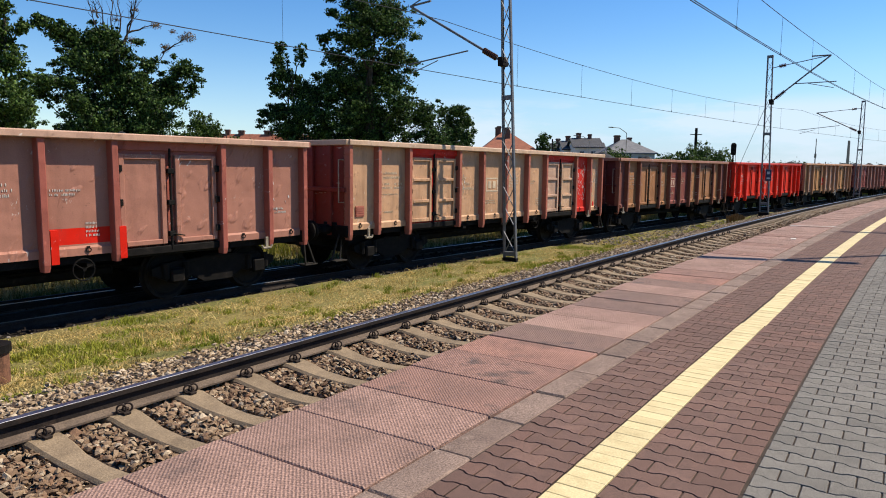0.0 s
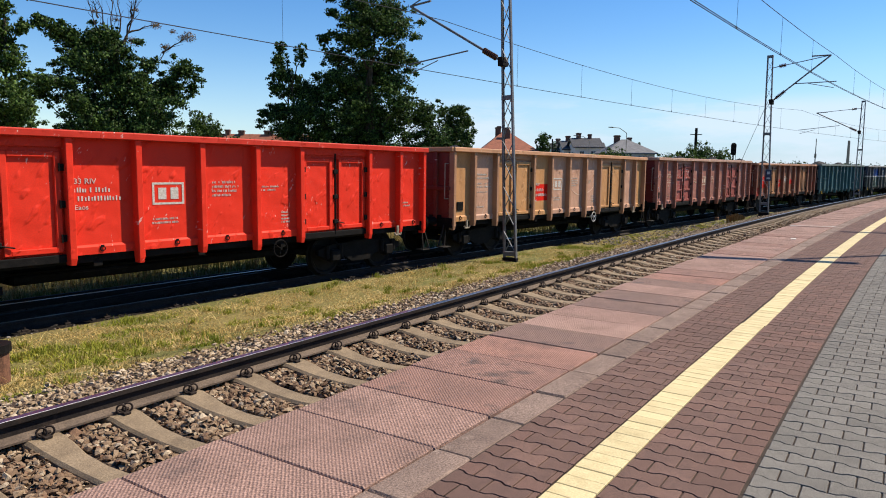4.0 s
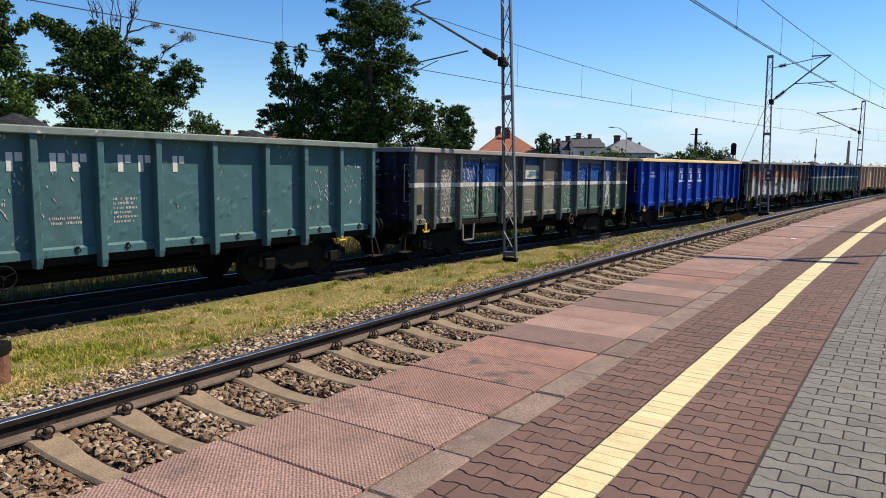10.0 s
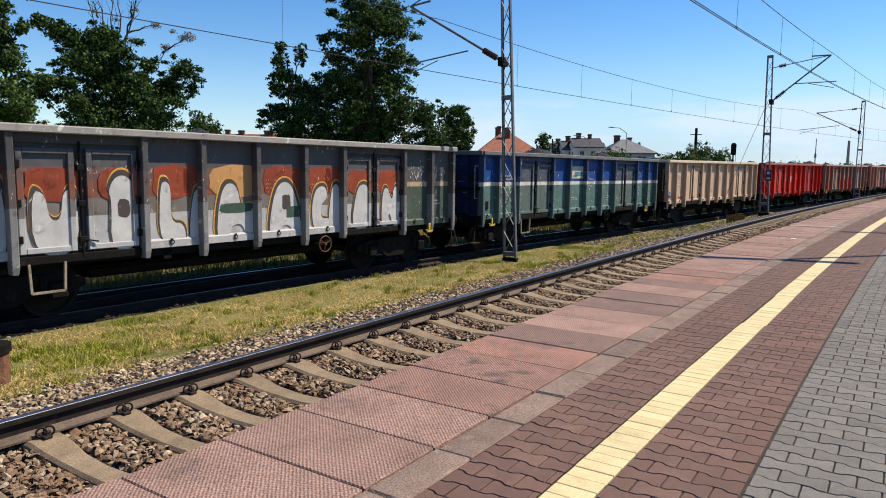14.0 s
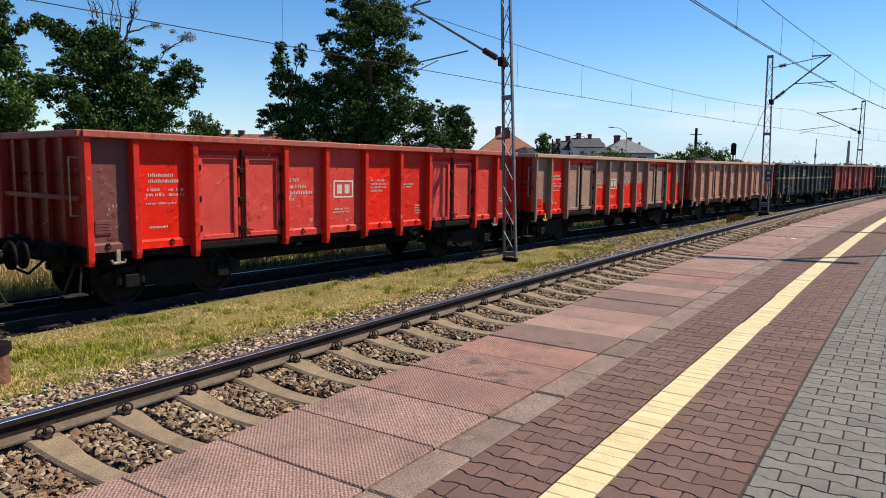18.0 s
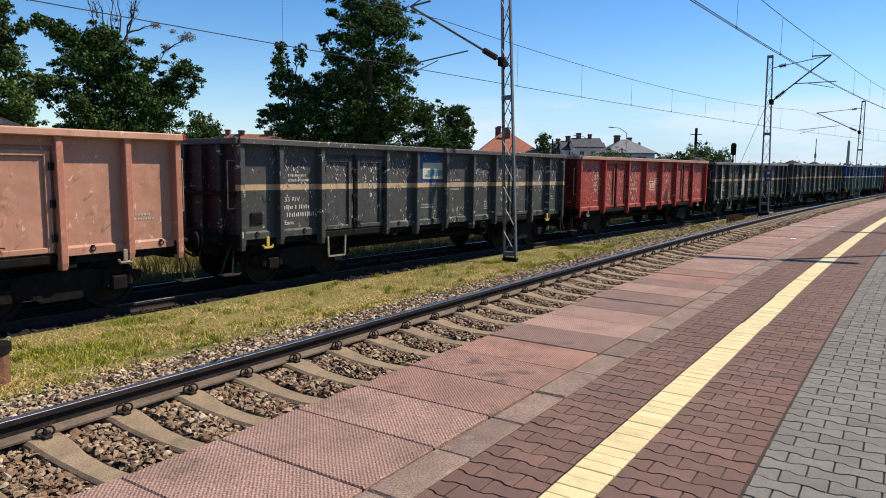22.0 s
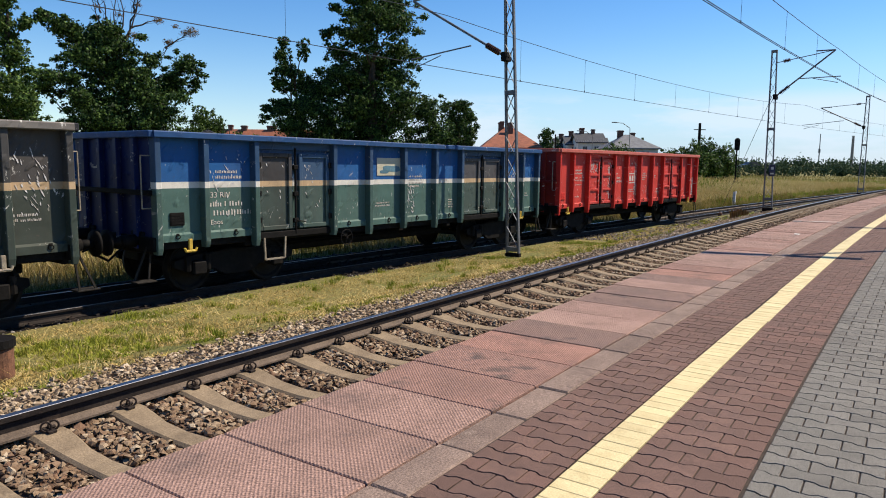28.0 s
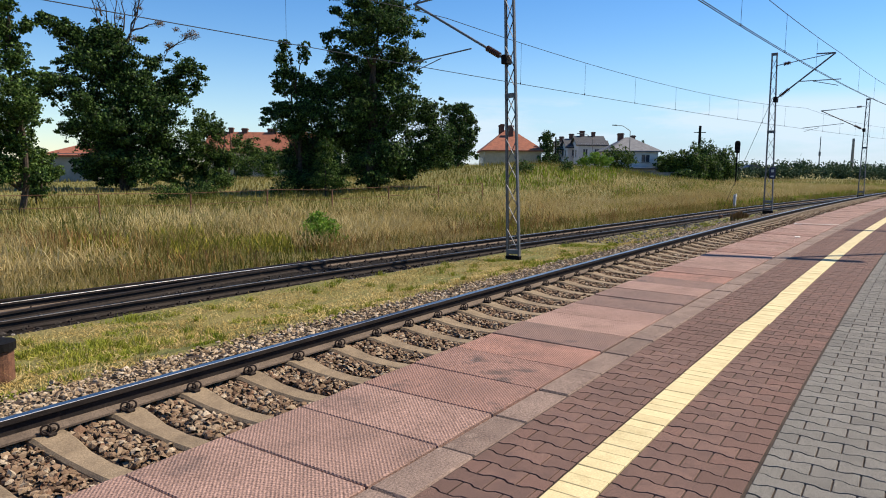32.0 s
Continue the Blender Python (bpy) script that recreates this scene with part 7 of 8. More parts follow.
    tree("maple_tree", 20.2, 41.5, 3.4, [(0.2, 2.4, 0.8, 0.6), (-0.4, 1.6, 0.8, 0.6), (0.7, 1.9, 0.7, 0.35), (-0.1, 0.7, 0.7, 0.35), (-0.2, 2.8, 0.5, 0.5)], 6000, (0.12, 0.24), M["leaf_mid"], "small green tree in the field", 23, trunk=0.07, stems=2)
    tree("willow_tree", 40.9, 50.8, 6.4, [(-1.9, 5.8, 1.0, 1.0), (-0.8, 5.1, 1.2, 1.3), (-1.5, 3.1, 1.5, 1.4), (-1.9, 1.1, 1.4, 1.1), (-0.1, 2.7, 1.2, 1.2), (-0.4, 0.8, 1.3, 1.0), (-2.6, 4.2, 1.2, 1.4), (-3.2, 2.0, 1.3, 1.4)], 20000, (0.15, 0.3), M["leaf_mid"], "rounded green willow in the field", 24, trunk=0.16, stems=2)
    tree("willow_tree", 62, 75, 5.6, [(1.5, 4.2, 1.6, 1.4), (2.7, 3.3, 1.3, 1.1), (0.2, 4.8, 1.0, 1.0), (4.6, 3.0, 1.6, 1.5), (0.8, 2.0, 2.0, 1.6), (3.6, 1.6, 2.2, 1.5), (6.4, 2.2, 1.6, 1.6)], 9000, (0.22, 0.42), M["leaf_mid"], "green willow before the red-roofed house", 46, trunk=0.16, stems=2)
    # the tall poplar pair
    tree("poplar_tree", 42.6, 35.5, 16.5, [(-0.1, 15.9, 1.4, 0.9), (-0.7, 14.7, 1.8, 0.8), (1.5, 14.0, 1.7, 1.1), (-0.2, 13.1, 2.1, 1.1), (1.9, 12.3, 1.8, 1.1), (-0.7, 11.4, 1.9, 1.1), (-3.3, 11.7, 0.7, 0.4), (-2.4, 10.4, 1.3, 0.7), (2.1, 10.6, 1.6, 1.0), (0.2, 9.7, 2.1, 1.1), (-2.4, 8.6, 1.5, 1.0), (1.9, 8.7, 1.9, 1.1), (-0.6, 7.5, 2.4, 1.5), (2.5, 6.8, 1.6, 1.1), (-1.2, 5.9, 2.4, 1.5), (4.4, 6.0, 1.6, 1.3), (1.5, 5.3, 2.3, 1.4), (5.4, 4.3, 1.4, 1.7), (-0.7, 4.3, 2.1, 1.5), (4.2, 3.0, 1.9, 1.6), (1.5, 2.8, 2.3, 1.6), (-0.7, 2.1, 1.6, 1.4), (2.8, 1.5, 1.3, 0.7), (0.4, 1.0, 1.6, 0.7)], 75000, (0.17, 0.36), M["leaf_dark"], "tall dense dark green poplar standing in the field", 25, trunk=0.32, stems=2)
    tree("poplar_tree", 39.4, 40.4, 11.4, [(-0.8, 11.2, 0.4, 0.6), (-1.0, 10.2, 0.7, 0.7), (0.7, 10.6, 0.5, 0.8), (-0.6, 9.0, 1.1, 0.7), (-1.2, 8.1, 0.6, 0.6), (0.4, 8.0, 1.4, 0.9), (-1.0, 6.5, 1.1, 0.6), (-2.2, 6.2, 0.5, 0.3), (0.7, 6.2, 1.6, 1.1), (-0.4, 4.9, 1.7, 1.0), (0.9, 3.7, 1.8, 1.3), (-0.2, 2.3, 1.6, 0.9), (2.2, 4.9, 1.6, 1.6), (2.0, 7.6, 1.5, 1.5), (0.4, 1.0, 1.9, 0.9), (2.2, 1.6, 1.6, 1.2), (1.5, 2.1, 1.6, 1.2)], 38000, (0.16, 0.33), M["leaf_dark"], "slender dark poplar beside a taller one", 26, trunk=0.2, stems=2)
    tree("birch_tree", 36.9, 35.0, 4.0, [(0.1, 3.6, 0.5, 0.5), (0, 2.7, 0.8, 0.7), (0.4, 1.8, 1.1, 0.7), (-0.2, 1.1, 1.1, 0.6), (1.0, 1.0, 0.7, 0.5)], 8000, (0.11, 0.22), M["leaf_mid"], "young green tree in front of the poplars", 27, trunk=0.06)
    tree("lime_tree", 72.0, 46.2, 8.0, [(0.2, 7.2, 1.4, 0.8), (-0.8, 5.9, 1.1, 1.3), (1.1, 6.1, 1.1, 1.0), (-0.4, 4.0, 1.5, 1.7), (1.4, 4.0, 1.0, 1.5), (-1.5, 7.2, 0.7, 0.7), (0.4, 2.2, 1.8, 1.4)], 14000, (0.2, 0.4), M["leaf_dark"], "dark round lime tree beside the houses", 28, trunk=0.22)
    tree("lime_tree", 96.7, 45.5, 6.4, [(-0.6, 5.2, 1.0, 1.0), (-0.7, 3.6, 1.2, 1.4), (0.2, 2.0, 1.0, 0.9), (-0.6, 1.6, 1.2, 1.2)], 5000, (0.22, 0.4), M["leaf_dark"], "dark round tree between two houses", 29, trunk=0.18)
    for i, (x, y, h) in enumerate(((64, 58.3, 5.2), (70, 64.0, 6.4), (66, 55.0, 4.6), (78, 53.2, 5.6), (74, 51.5, 4.2), (84, 55.5, 5.0), (58, 45.5, 3.0))):
        tree("garden_tree", x, y, h, [(0, h * 0.7, h * 0.26, h * 0.26), (h * 0.24, h * 0.45, h * 0.26, h * 0.25), (-h * 0.26, h * 0.42, h * 0.26, h * 0.26), (0.1 * h, h * 0.18, h * 0.36, h * 0.18)], 4200, (0.2, 0.38), M["leaf_dark"] if i % 2 else M["leaf_mid"], "leafy green tree standing behind the poplars", 60 + i, trunk=0.12)
    tree("lime_tree", 78, 50, 7.2, [(0, 5.0, 1.6, 1.6)], 2000, (0.25, 0.4), M["leaf_mid"], "green tree behind the house", 30, trunk=0.2)
    for i, (x, y, h, r) in enumerate(((109, 31.0, 4.8, 2.0), (110, 28.2, 5.2, 2.2), (112, 26.2, 4.4, 1.9), (120, 28.4, 7.0, 2.4), (121, 26.0, 6.0, 2.0), (100, 26.5, 1.9, 1.4))):
        tree("shrub_tree", x, y, h, [(0, h * 0.66, r * 0.8, h * 0.3), (r * 0.55, h * 0.42, r * 0.7, h * 0.3), (-r * 0.6, h * 0.4, r * 0.7, h * 0.28), (r * 0.2, h * 0.2, r, h * 0.2)], 5200, (0.26, 0.5), M["leaf_mid"] if i != 3 else M["leaf_dark"], "dense green tree beside the road behind the field", 31 + i, trunk=0.14)
    tree("garden_tree", 97.3, 35.3, 4.4, [(0, 3.0, 1.9, 1.2), (1.5, 2.3, 1.3, 1.1), (-1.5, 2.2, 1.3, 1.1), (0, 1.4, 1.6, 0.9)], 3600, (0.22, 0.4), M["leaf_mid"], "round green garden tree before a house", 41, trunk=0.13)
    tree("elder_bush", 76.2, 30.3, 2.0, [(0, 1.2, 1.2, 0.8), (1.2, 0.9, 0.9, 0.6), (-1.2, 0.9, 0.8, 0.6)], 2600, (0.16, 0.3), M["leaf_light"], "light green bush on the open field", 42, trunk=0.05, category="bush")
    tree("nettle_bush", 16.21, 15.56, 1.1, [(0, 0.75, 0.42, 0.34), (0.3, 0.5, 0.34, 0.34), (-0.34, 0.55, 0.34, 0.34), (0.05, 0.3, 0.5, 0.26), (-0.1, 0.95, 0.25, 0.2)], 3400, (0.06, 0.13), M["leaf_light"], "bright green leafy bush beside the far track", 43, trunk=0.02, category="bush")
    tree("conifer_tree", 118.5, 38.6, 6.4, [(0, 1.6, 1.2, 1.2), (0, 3.2, 0.9, 1.0), (0, 4.8, 0.55, 0.9), (0, 6.0, 0.28, 0.6)], 1800, (0.2, 0.36), M["leaf_dark"], "pointed dark conifer behind the houses", 44, trunk=0.12)
    tree("conifer_tree", 121, 55.5, 7.4, [(0, 2.6, 1.2, 1.4), (0, 4.6, 0.8, 1.1), (0, 6.3, 0.45, 0.9)], 1500, (0.2, 0.36), M["leaf_dark"], "pointed dark conifer behind the houses", 45, trunk=0.12)
    for i, (x, y, r) in enumerate(((26.5, 38.5, 0.9), (30.5, 40.0, 0.8), (35.0, 37.5, 0.9), (58, 30, 0.9), (62, 27.5, 0.6), (33, 44.5, 1.1))):
        tree("wild_bush", x, y, 1.6, [(0, 0.7, r * 0.9, 0.6), (r * 0.6, 0.5, r * 0.7, 0.4), (-r * 0.5, 0.35, r * 0.7, 0.35)], 1300, (0.1, 0.2), M["leaf_mid"] if i < 6 else M["leaf_light"], "low green bush in the tall grass", 50 + i, trunk=0.04, category="bush")
    # far tree line along the horizon
    rr = random.Random(3)
    cl = []
    for i in range(95):
        f = i / 94
        x, y = 232 + 95 * f + rr.uniform(-14, 14), 78 - 100 * f + rr.uniform(-3, 3)
        h = rr.uniform(1.4, 2.6) * (1.0 if i % 7 else 1.3)
        cl.append((x, y, -0.5 + h * 0.8, rr.uniform(2.4, 4.2), h))
    ob = foliage("tree_line", cl, 8000, (0.7, 1.5), M["leaf_far"], 77, None)
    tagged(ob, "distant hazy green line of trees at the field's end", "trees", kind="stuff")
    cl = []
    for i in range(26):
        f = i / 25
        x, y = 150 + 30 * f + rr.uniform(-4, 4), 28 - 26 * f + rr.uniform(-2, 2)
        cl.append((x, y, 0.2, rr.uniform(1.2, 2.2), rr.uniform(1.0, 1.8)))
    ob = foliage("hedge", cl, 5000, (0.4, 0.8), M["leaf_far"], 78, None)
    tagged(ob, "low green hedge across the far field", "hedge", kind="stuff")


plant_all()

# ---- houses ----


def house(x, y, turn, length, depth, wall_h, roof_h, wall, roof, label, hip=0.0, chimneys=(), windows=(), ground=None, name="house"):
    """A house whose front faces its own -y; windows: (along, height, width, tall) on the front, or with a fifth value on the x0 gable."""
    z = land(x, y) if ground is None else ground
    h = thing(name, pose(x, y, z, rz=turn), label, "house")
    L, D, W = length, depth, wall_h
    s = Solid().box(0, L, 0, D, -1.0, W)
    if not hip:
        s.add([(0, 0, W), (0, D, W), (0, D / 2, W + roof_h * 0.98)], [(0, 2, 1)]).add([(L, 0, W), (L, D, W), (L, D / 2, W + roof_h * 0.98)], [(0, 1, 2)])
    piece("wall", s.mesh("wall"), wall, h)
    o, r = 0.45, Solid()
    a, b = (hip, L - hip) if hip else (-o, L + o)
    top = [(a, D / 2, W + roof_h), (b, D / 2, W + roof_h)]
    e = [(-o, -o, W - 0.2), (L + o, -o, W - 0.2), (L + o, D + o, W - 0.2), (-o, D + o, W - 0.2)]
    t = 0.18
    v = e + top + [(p[0], p[1], p[2] - t) for p in e] + [(p[0], p[1], p[2] - t) for p in top]
    r.add(v, [(0, 1, 5, 4), (2, 3, 4, 5), (1, 2, 5), (3, 0, 4), (6, 10, 11, 7), (8, 11, 10, 9), (7, 11, 8), (9, 10, 6), (0, 6, 7, 1), (1, 7, 8, 2), (2, 8, 9, 3), (3, 9, 6, 0)] if hip else
          [(0, 1, 5, 4), (2, 3, 4, 5), (6, 10, 11, 7), (8, 11, 10, 9), (0, 6, 7, 1), (2, 8, 9, 3), (1, 7, 11, 5), (5, 11, 8, 2), (3, 9, 10, 4), (4, 10, 6, 0)])
    rf = piece("roof", r.mesh("roof"), roof, h)
    for cx, cy, cw, ch in chimneys:
        piece("chimney", Solid().box(cx - cw / 2, cx + cw / 2, cy - 0.35, cy + 0.35, W + roof_h * 0.4, W + roof_h + ch, 0.03).box(cx - cw / 2 - 0.08, cx + cw / 2 + 0.08, cy - 0.43, cy + 0.43, W + roof_h + ch - 0.25, W + roof_h + ch - 0.08).mesh("chimney"), M["brick"], rf)
    for wd in windows:
        al, hz, ww, wh = wd[:4]
        if len(wd) == 5:
            fr = Solid().box(-0.05, 0.02, al - ww / 2, al + ww / 2, hz, hz + wh, 0.01)
            pn = [Solid().box(-0.07, -0.045, al + s0 * ww / 2 + 0.05, al + (s0 + 1) * ww / 2 - 0.05, hz + 0.07, hz + wh - 0.07) for s0 in (-1, 0)]
            sl = Solid().box(-0.16, 0.02, al - ww / 2 - 0.08, al + ww / 2 + 0.08, hz - 0.08, hz)
        else:
            fr = Solid().box(al - ww / 2, al + ww / 2, -0.05, 0.02, hz, hz + wh, 0.01)
            pn = [Solid().box(al + s0 * ww / 2 + 0.05, al + (s0 + 1) * ww / 2 - 0.05, -0.07, -0.045, hz + 0.07, hz + wh - 0.07) for s0 in (-1, 0)]
            sl = Solid().box(al - ww / 2 - 0.08, al + ww / 2 + 0.08, -0.16, 0.02, hz - 0.08, hz)
        w = piece("window", fr.mesh("window"), M["frame_white"], h)
        for q in pn:
            piece("pane", q.mesh("pane"), M["pane"], w)
        piece("sill", sl.mesh("sill"), M["concrete"], w)
    return h


def place_houses():
    # white building behind the left trees
    house(38.6, 78.0, -56, 5.8, 9, 3.95, 1.3, M["plaster_shade"], M["roof_red"], "plain building with shade-grey walls and a red roof behind trees", hip=2.8, ground=-1.6)
    # long red roof behind the middle trees
    house(70.0, 92.0, -55, 18, 9, 6.0, 3.0, M["plaster_cream"], M["roof_red"], "long house with a red tiled roof behind trees", chimneys=((3.0, 4.5, 0.7, 0.7), (5.2, 4.5, 0.9, 0.6), (9.6, 4.5, 1.4, 0.6)), ground=-2.6)
    # cream house with a hipped red roof
    house(91.1, 53.75, -56.4, 8.6, 18, 3.9, 3.6, M["plaster_cream"], M["roof_red"], "cream house with a hipped red tiled roof", hip=4.2, chimneys=((3.2, 7.5, 0.6, 0.5), (3.2, 10.5, 0.7, 0.5), (3.6, 13.0, 0.6, 0.5), (4.4, 5.5, 0.8, 0.2)), windows=((5.0, 1.3, 0.9, 1.4, 1), (8.0, 1.3, 0.9, 1.4, 1), (11.0, 1.3, 0.9, 1.4, 1), (14, 1.3, 0.9, 1.4, 1)), ground=0.0)
    # white gabled terrace with dark roofs
    for i, (x, y) in enumerate(((115.0, 48.8), (119.0, 52.6), (123.0, 56.4))):
        house(x, y, -58, 4.6, 8.0, 5.5 - 0.3 * i, 1.5, M["plaster_white"], M["roof_dark"], "white gabled terrace house with a dark roof", chimneys=((1.2, 4, 0.8, 0.9), (3.2, 4, 0.6, 0.7)), windows=((1.2, 3.4, 0.8, 1.2), (3.2, 3.4, 0.8, 1.2), (1.2, 1.0, 0.8, 1.2), (3.4, 0.8, 1.2, 1.6), (2.5, 3.2, 0.9, 1.3, 1), (5.5, 3.2, 0.9, 1.3, 1), (2.5, 0.8, 0.9, 1.3, 1), (5.5, 0.8, 0.9, 1.3, 1)), ground=-0.2)
    house(117.6, 45.2, -58, 0.9, 7, 4.4, 1.8, M["plaster_white"], M["roof_dark"], "narrow white annex with a dark roof", ground=-0.2)
    # pale house with a hipped grey roof
    house(106.6, 39.65, -56.5, 7.4, 9, 4.7, 2.05, M["plaster_white"], M["roof_grey"], "pale two-storey house with a hipped grey roof", hip=3.2, chimneys=((2.6, 5.2, 0.9, 0.7), (4.6, 5.0, 0.6, 0.35)), windows=((2.9, 2.7, 1.3, 1.25), (5.4, 2.7, 1.3, 1.25), (2.9, 0.5, 1.2, 1.2), (5.4, 0.5, 1.2, 1.2)), ground=-0.6)
    # low garage before it
    g = thing("garage", pose(102.8, 37.2, -0.9, rz=-56.5), "low grey garage with a flat dark roof", "garage")
    piece("wall", Solid().box(0, 5.8, 0, 4, 0, 1.95).mesh("wall"), M["concrete"], g)
    piece("roof", Solid().box(-0.3, 6.1, -0.3, 4.2, 1.95, 2.15, 0.03).mesh("roof"), M["roof_dark"], g)
    for x in (0.5, 3.2):
        piece("door", Solid().box(x, x + 1.9, -0.04, 0.0, 0.0, 1.7, 0.01).mesh("door"), M["mast"], g)
    # panel fence with spray paint
    f = thing("panel_fence", pose(105.0, 31.9, -0.9, rz=-56.5), "grey panel fence with teal spray paint", "fence")
    for i in range(5):
        piece("panel", Solid().box(i * 0.95, i * 0.95 + 0.9, 0, 0.06, 0.0, 1.5, 0.01).mesh("panel"), M["concrete"], f)
        piece("spray_mark", Solid().box(i * 0.95 + 0.1, i * 0.95 + 0.75, -0.004, 0.0, 0.35 + 0.15 * (i % 2), 0.95 + 0.2 * (i % 3)).mesh("spray_mark"), material("teal_spray", (0.08, 0.24, 0.26), None, 0.6, bump=0), f)
    # poles and masts
    for x, y, h, d in ((98.6, 34.0, 7.6, 1), (109.5, 44.0, 7.0, -1)):
        p = thing("street_lamp", pose(x, y, -0.3), "slim grey street lamp with a curved arm", "street lamp", "street lamps")
        piece("pole", Solid().tube((0, 0, 0), (0, 0, h - 0.8), 0.07, 0.05).tube((0, 0, h - 0.8), (-0.5, 0.9, h - 0.1), 0.045).tube((-0.5, 0.9, h - 0.1), (-0.9, 1.7, h), 0.04).mesh("pole"), M["concrete"], p)
        piece("lamp_head", Solid().tube((-0.9, 1.7, h), (-1.2, 2.3, h + 0.02), 0.09, 0.06).mesh("lamp_head"), M["mast"], p)
    p = thing("power_pole", pose(135.0, 33.3, 0), "dark wooden power pole with a cross bar", "pole")
    piece("pole", Solid().tube((0, 0, -1), (0, 0, 9.0), 0.32, 0.24).mesh("pole"), M["black"], p)
    piece("cross_bar", Solid().bar((-0.6, 0.9, 7.8), (0.6, -0.9, 7.8), 0.14).mesh("cross_bar"), M["black"], p)
    p = thing("power_pole", pose(112.5, 52.0, -0.2), "dark lamp pole between the houses", "pole")
    piece("pole", Solid().tube((0, 0, 0), (0, 0, 6.6), 0.16, 0.12).mesh("pole"), M["black"], p)
    p = thing("radio_mast", pose(455, 45, 0), "thin distant radio mast on the horizon", "mast")
    piece("mast", Solid().tube((0, 0, 0), (0, 0, 19), 0.35, 0.2).box(-0.55, 0.55, -0.55, 0.55, 8.0, 10.5, 0.2).mesh("mast"), M["mast"], p)
    p = thing("factory_chimney", pose(407, 25.6, 0), "distant brick factory chimney on the horizon", "chimney")
    piece("stack", Solid().tube((0, 0, 0), (0, 0, 16), 0.8, 0.55, 14).mesh("stack"), M["concrete"], p)
    for i, (x, y, c) in enumerate(((160, 36.5, "frame_white"), (163, 33.0, "frame_white"), (166, 29.5, "pane"), (158, 41, "frame_white"))):
        car = thing("parked_car", pose(x, y, 0.6, rz=-60 + 9 * i), "small distant parked car beside the road", "car", "parked cars")
        rings = [[(-2.0, yy * k, 0.35), (-2.0, yy * k, 0.8), (-1.4, yy * k, 0.95), (-0.9, yy * k, 1.4), (0.7, yy * k, 1.42), (1.3, yy * k, 0.95), (2.0, yy * k, 0.85), (2.0, yy * k, 0.35)] for yy, k in ((-0.85, 1), (0.85, 1))]
        piece("body", Solid().loft(rings).mesh("body"), M[c], car)
        for wx in (-1.25, 1.25):
            for wy in (-0.8, 0.8):
                piece("wheel", Solid().tube((wx, wy - 0.1, 0.32), (wx, wy + 0.1, 0.32), 0.32, n=12).mesh("wheel"), M["black"], car)


place_houses()

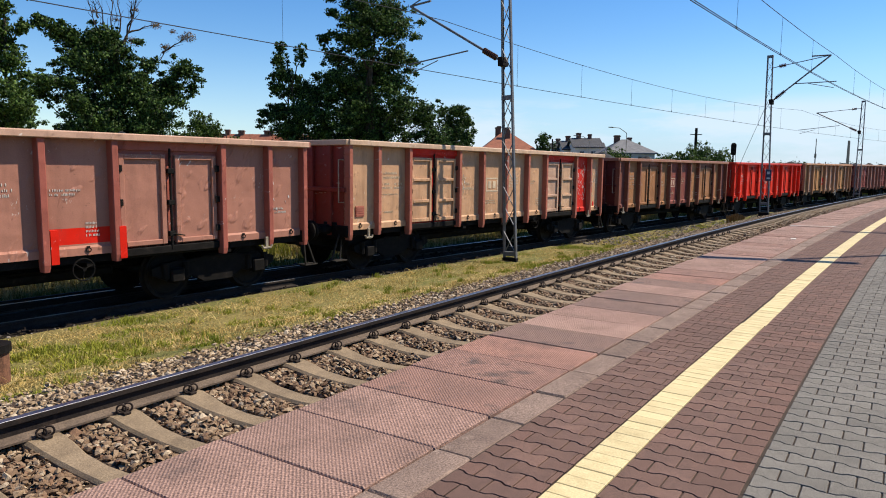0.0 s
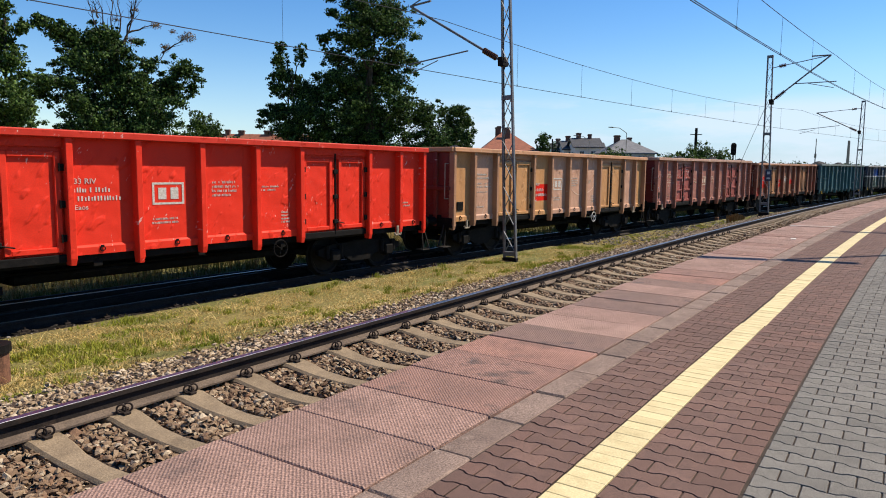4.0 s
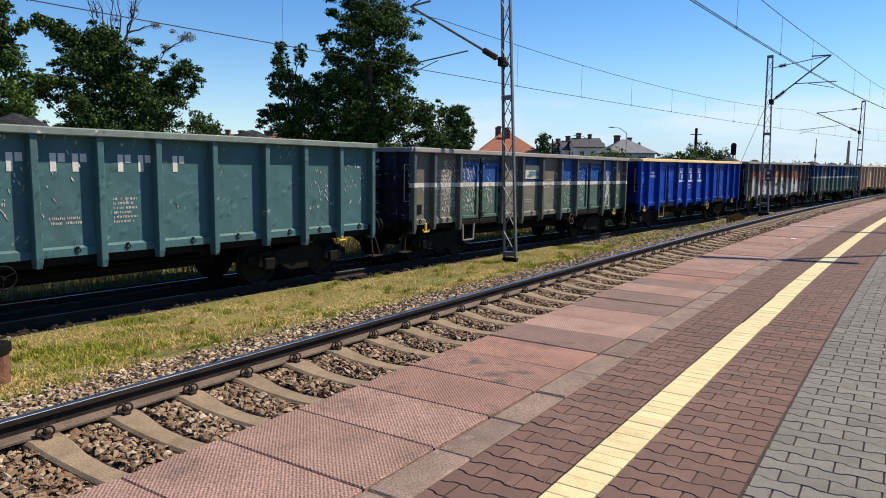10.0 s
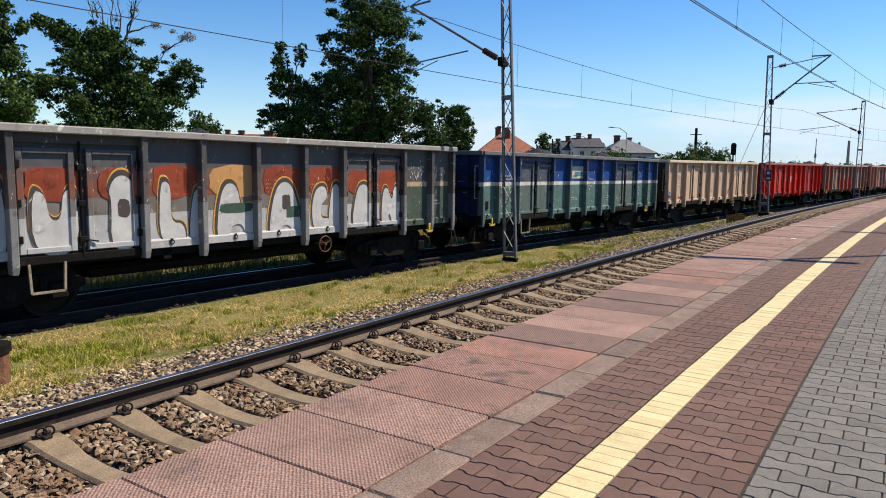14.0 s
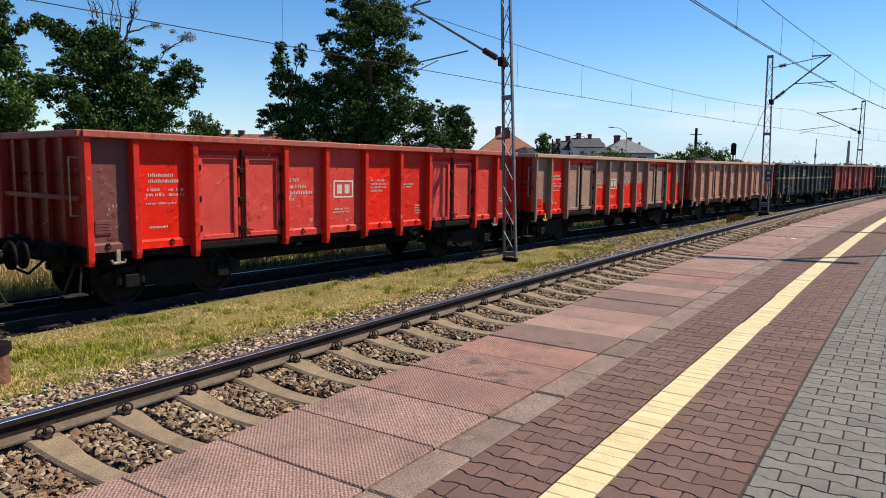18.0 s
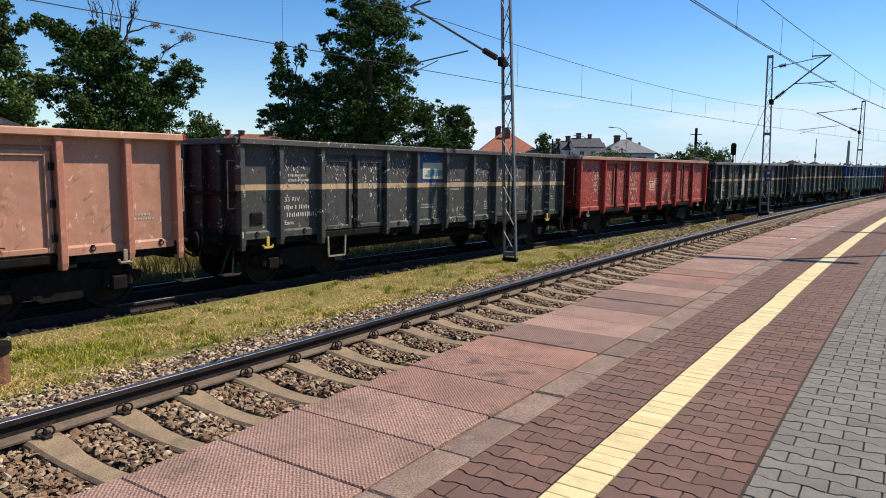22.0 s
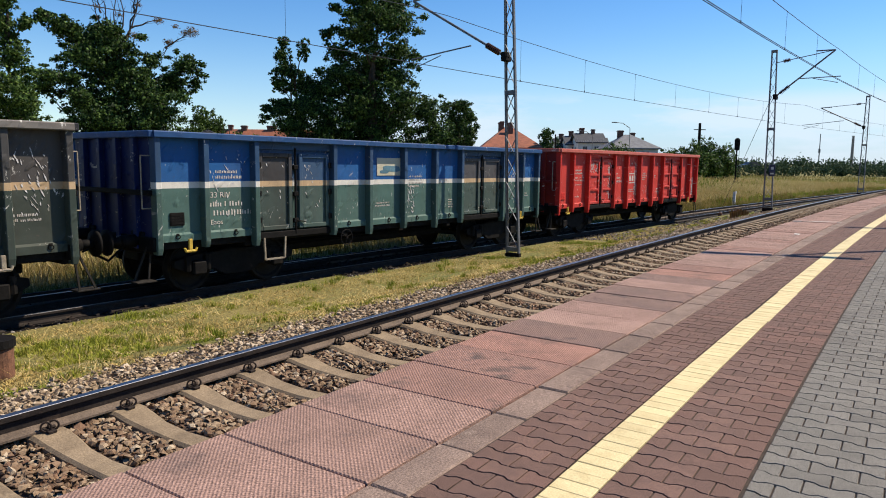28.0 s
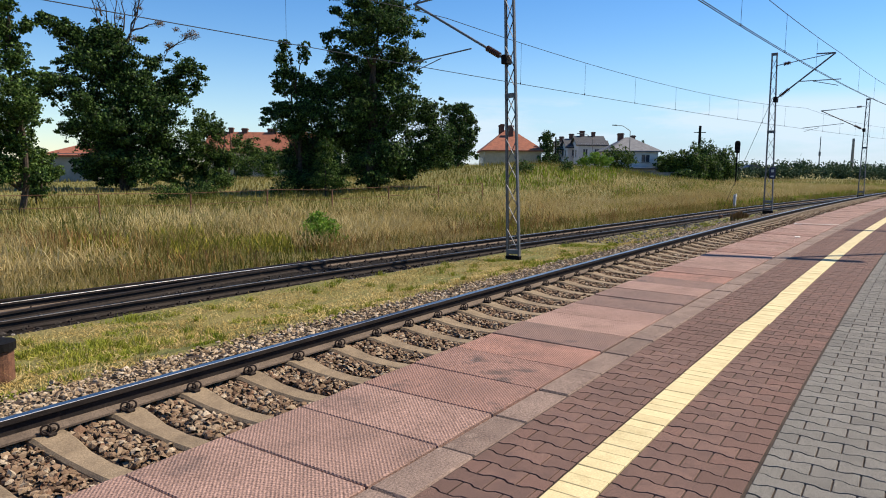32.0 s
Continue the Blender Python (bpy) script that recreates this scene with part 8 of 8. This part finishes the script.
# ---- paving, piece by piece ----


def lay_paving():
    # red edge slabs with a kerb behind them
    worn = {3: "slab_dull", 4: "slab_dull", 5: "slab_red", 6: "slab_dark", 7: "slab_pale", 8: "slab", 9: "slab_dark", 10: "slab_dark", 11: "slab_pale", 12: "slab_dark", 13: "slab_red", 14: "slab_dull", 15: "slab", 16: "slab_pale", 19: "slab_dull", 22: "slab_dull", 26: "slab_dull"}
    for i in range(-26, 150):
        x = 1.668 + 0.543 * i
        slab = shared(("slab", 0), lambda: Solid().box(0.003, 0.540, 0.0, 0.965, -0.09, 0.0, 0.006).mesh("slab"))
        tilt = random.uniform(-0.25, 0.25)
        h = math.degrees(math.atan(-0.002514 * (x + 0.27)))
        piece("slab", slab, M[worn.get(i, "slab")], PLATFORM, pose(x, edge(x, 1.881), DECK + random.uniform(-0.004, 0.004), rx=tilt, rz=h))
        kerb = shared(("kerb", 0), lambda: Solid().box(0.004, 0.539, 0.0, 0.205, -0.09, 0.0, 0.01).mesh("kerb"))
        piece("kerb", kerb, M["kerb"], PLATFORM, pose(x, edge(x, 1.662), DECK + random.uniform(-0.004, 0.004), rx=random.uniform(-0.4, 0.4), rz=h))
    # remains of white paint on the slabs
    for pts in (((19.02, 2.33), (19.10, 2.34), (19.48, 1.36), (19.40, 1.35)), ((15.36, 1.76), (15.62, 1.78), (15.60, 1.88), (15.38, 1.85))):
        piece("paint_mark", mesh_from("paint_mark", [(x, y, DECK + 0.008) for x, y in pts] + [(x, y, DECK - 0.01) for x, y in pts], [(0, 1, 2, 3), (4, 7, 6, 5), (0, 4, 5, 1), (1, 5, 6, 2), (2, 6, 7, 3), (3, 7, 4, 0)]), M["white_mark"], PLATFORM, None, "worn white paint mark")
    # yellow line of narrow blocks
    xs = np.arange(1.4, 66, 0.1033)
    line = shared("line", lambda: Solid().box(0.001, 0.1023, 0.0, 0.192, -0.05, 0.002, 0.003).mesh("line_block"))
    rest = Solid()
    for i, x in enumerate(xs):
        jog = -0.012 if 6.6 < x < 8.3 else 0.0
        if x < 23:
            piece("line_block", line, M["yellow"], PLATFORM, pose(x, edge(x, 1.024 + jog), DECK + random.uniform(-0.002, 0.002), rz=math.degrees(math.atan(-0.002514 * x))))
    for x in list(np.arange(1.4 - 0.8 * 17, 1.3, 0.8)) + list(np.arange(23, 110, 0.8)):
        y = edge(x, 1.12)
        rest.add([(xx, edge(xx, yy), DECK + zz) for zz in (0.002, -0.05) for xx, yy in ((x, 1.024), (x + 0.8, 1.024), (x + 0.8, 1.216), (x, 1.216))],
                 [(0, 1, 2, 3), (4, 5, 1, 0), (3, 2, 6, 7)])
    tagged(piece("line_far", rest.mesh("line_far"), M["yellow"], PLATFORM), kind="stuff")
    # wavy interlocking pavers
    px, py = 0.1225, 0.1995

    def swell(s):
        """1 at a block's broad ends, 0 along its waist."""
        s = abs(s - round(s))
        return 1.0 if s < 0.17 else 0.0 if s > 0.31 else (0.31 - s) / 0.14

    def paver(s0, s1, low=-0.03, g=0.0034):
        """A bone-shaped block, or the piece of it from s0 to s1 along its length."""
        h = 0.020
        cuts = sorted({s0, s1} | {b for b in (0.17, 0.31, 0.69, 0.83, 1.17, 1.31) if s0 + 0.02 < b < s1 - 0.02})
        ends = [(s, (s1 - s) * py + (g if s == s1 else -g if s == s0 else 0)) for s in cuts]
        ring = [(h / 2 - h * swell(s) + g, y) for s, y in ends] + [(px - h / 2 + h * swell(s) - g, y) for s, y in reversed(ends)]
        cx, cy, c = px / 2, (s1 - s0) * py / 2, 0.97
        return [[(x, y, low) for x, y in ring], [(x, y, -0.003) for x, y in ring], [((x - cx) * c + cx, (y - cy) * c + cy, 0.0) for x, y in ring]]

    far = {"paver_red": Solid(), "paver_grey": Solid()}
    near_count = 0
    for band, lo, hi in (("paver_red", 1.222, 1.655), ("paver_red", 0.512, 1.020), ("paver_grey", -1.3, 0.503)):
        for i in range(0, 420):
            x = 1.5 + i * px
            if x > 30:
                break
            s0, end = 0.0, (hi - lo) / py
            while s0 < end - 0.05:
                s1 = s0 + 0.5 if (i % 2 and s0 == 0) else s0 + 1.0
                if s1 > end - 0.12:
                    s1 = end
                y = hi - s1 * py
                m = pose(x, edge(x, y), DECK + random.uniform(-0.0012, 0.0012), rx=random.uniform(-0.2, 0.2), ry=random.uniform(-0.2, 0.2))
                c0 = 0.5 if (i % 2 and s0 == 0) else 0.0
                rings = shared(("paver_rings", c0, round(s1 - s0, 3)), lambda: paver(c0, c0 + s1 - s0))
                if x < 5.4 and near_count < 560 and s1 - s0 == 1.0:
                    near_count += 1
                    piece("paver", shared(("paver", c0), lambda: Solid().loft([r[::-1] for r in rings]).mesh("paver")), M[band], PLATFORM, m)
                else:
                    n = len(rings[0])
                    far[band].add([m @ Vector(p) for r in rings[1:] for p in r[::-1]], [(j, (j + 1) % n, n + (j + 1) % n, n + j) for j in range(n)] + [tuple(range(n, 2 * n))])
                s0 = s1
    for band, s in far.items():
        ob = piece("pavers", s.mesh("pavers"), M[band + "_far"], PLATFORM)
        tagged(ob, kind="stuff")
    for band, lo, hi in (("paver_red", 1.222, 1.655), ("paver_red", 0.512, 1.020), ("paver_grey", -12.0, 0.503), ("paver_grey", -12.0, -1.305)):
        s = Solid()
        for a, b in ((-12, 1.45), (30, 130)) if hi > 0 else ((1.45, 30),):
            for x in np.arange(a, b, 1.5):
                e = min(x + 1.5, b)
                s.add([(x, edge(x, lo), DECK - 0.004), (e, edge(e, lo), DECK - 0.004), (e, edge(e, hi), DECK - 0.004), (x, edge(x, hi), DECK - 0.004)], [(0, 1, 2, 3)])
        tagged(piece("paving_far", s.mesh("paving_far"), M[band + "_far"], PLATFORM), kind="stuff")


lay_paving()

# ---- the train's run ----
JITTER = {1: 0.03, 3: -0.05, 5: -0.08, 7: 0.03, 10: -0.04, 11: -0.03, 12: 0.04, 13: 0.04, 14: 0.04, 15: 0.04, 17: -0.05, 18: -0.09, 20: 0.06}


def run(t):
    """How far the train has come, in metres along the track."""
    return (((-0.00000925989 * t + 0.0000599027) * t + 0.0124484) * t + 9.5012162) * t - 11.6893057


def place_at(s):
    """The x at which the track's length, counted from x = 0, comes to s."""
    x = s
    for _ in range(8):
        q = max(-20.0, min(x, 110.0))
        x = (s - (x - q) * math.hypot(1, slope2(q))) / math.sqrt(1 + (-0.04346 - 0.0009507 * q) ** 2) + (x - q)
    return x


def beside(x):
    """The point of the train's near face at x."""
    return Vector((x, track2(x) - 1.508 * math.hypot(1, slope2(x)), 0))


def motions():
    for k, w in WAGONS:
        rows = []
        for i in range(33):
            s = 14.04 * k + JITTER.get(k, 0.0) - run(float(i))
            x0, x1 = place_at(s), place_at(s + LENGTH)
            way = (beside(x1) - beside(x0)).normalized()
            eye = beside(x0) + Vector((-way.y, way.x, 0)) * 1.508
            z0, z1 = level2(x0 + 1.9), level2(x1 - 1.9)
            tilt = math.atan((z1 - z0) / (LENGTH - 3.8))
            rows.append((float(i), pose(eye.x, eye.y, z0 - 1.9 * math.tan(tilt), ry=-math.degrees(tilt), rz=math.degrees(math.atan2(way.y, way.x)))))
        walk(w, rows)
    # the wheels roll without slipping
    turns = [(t, -math.degrees((run(t) - run(0)) / 0.46)) for t in np.linspace(0, 32, 501)]
    for ob, d in WHEELSETS:
        walk(ob, [(float(t), pose(d, 0, 0.46, ry=a)) for t, a in turns])


motions()
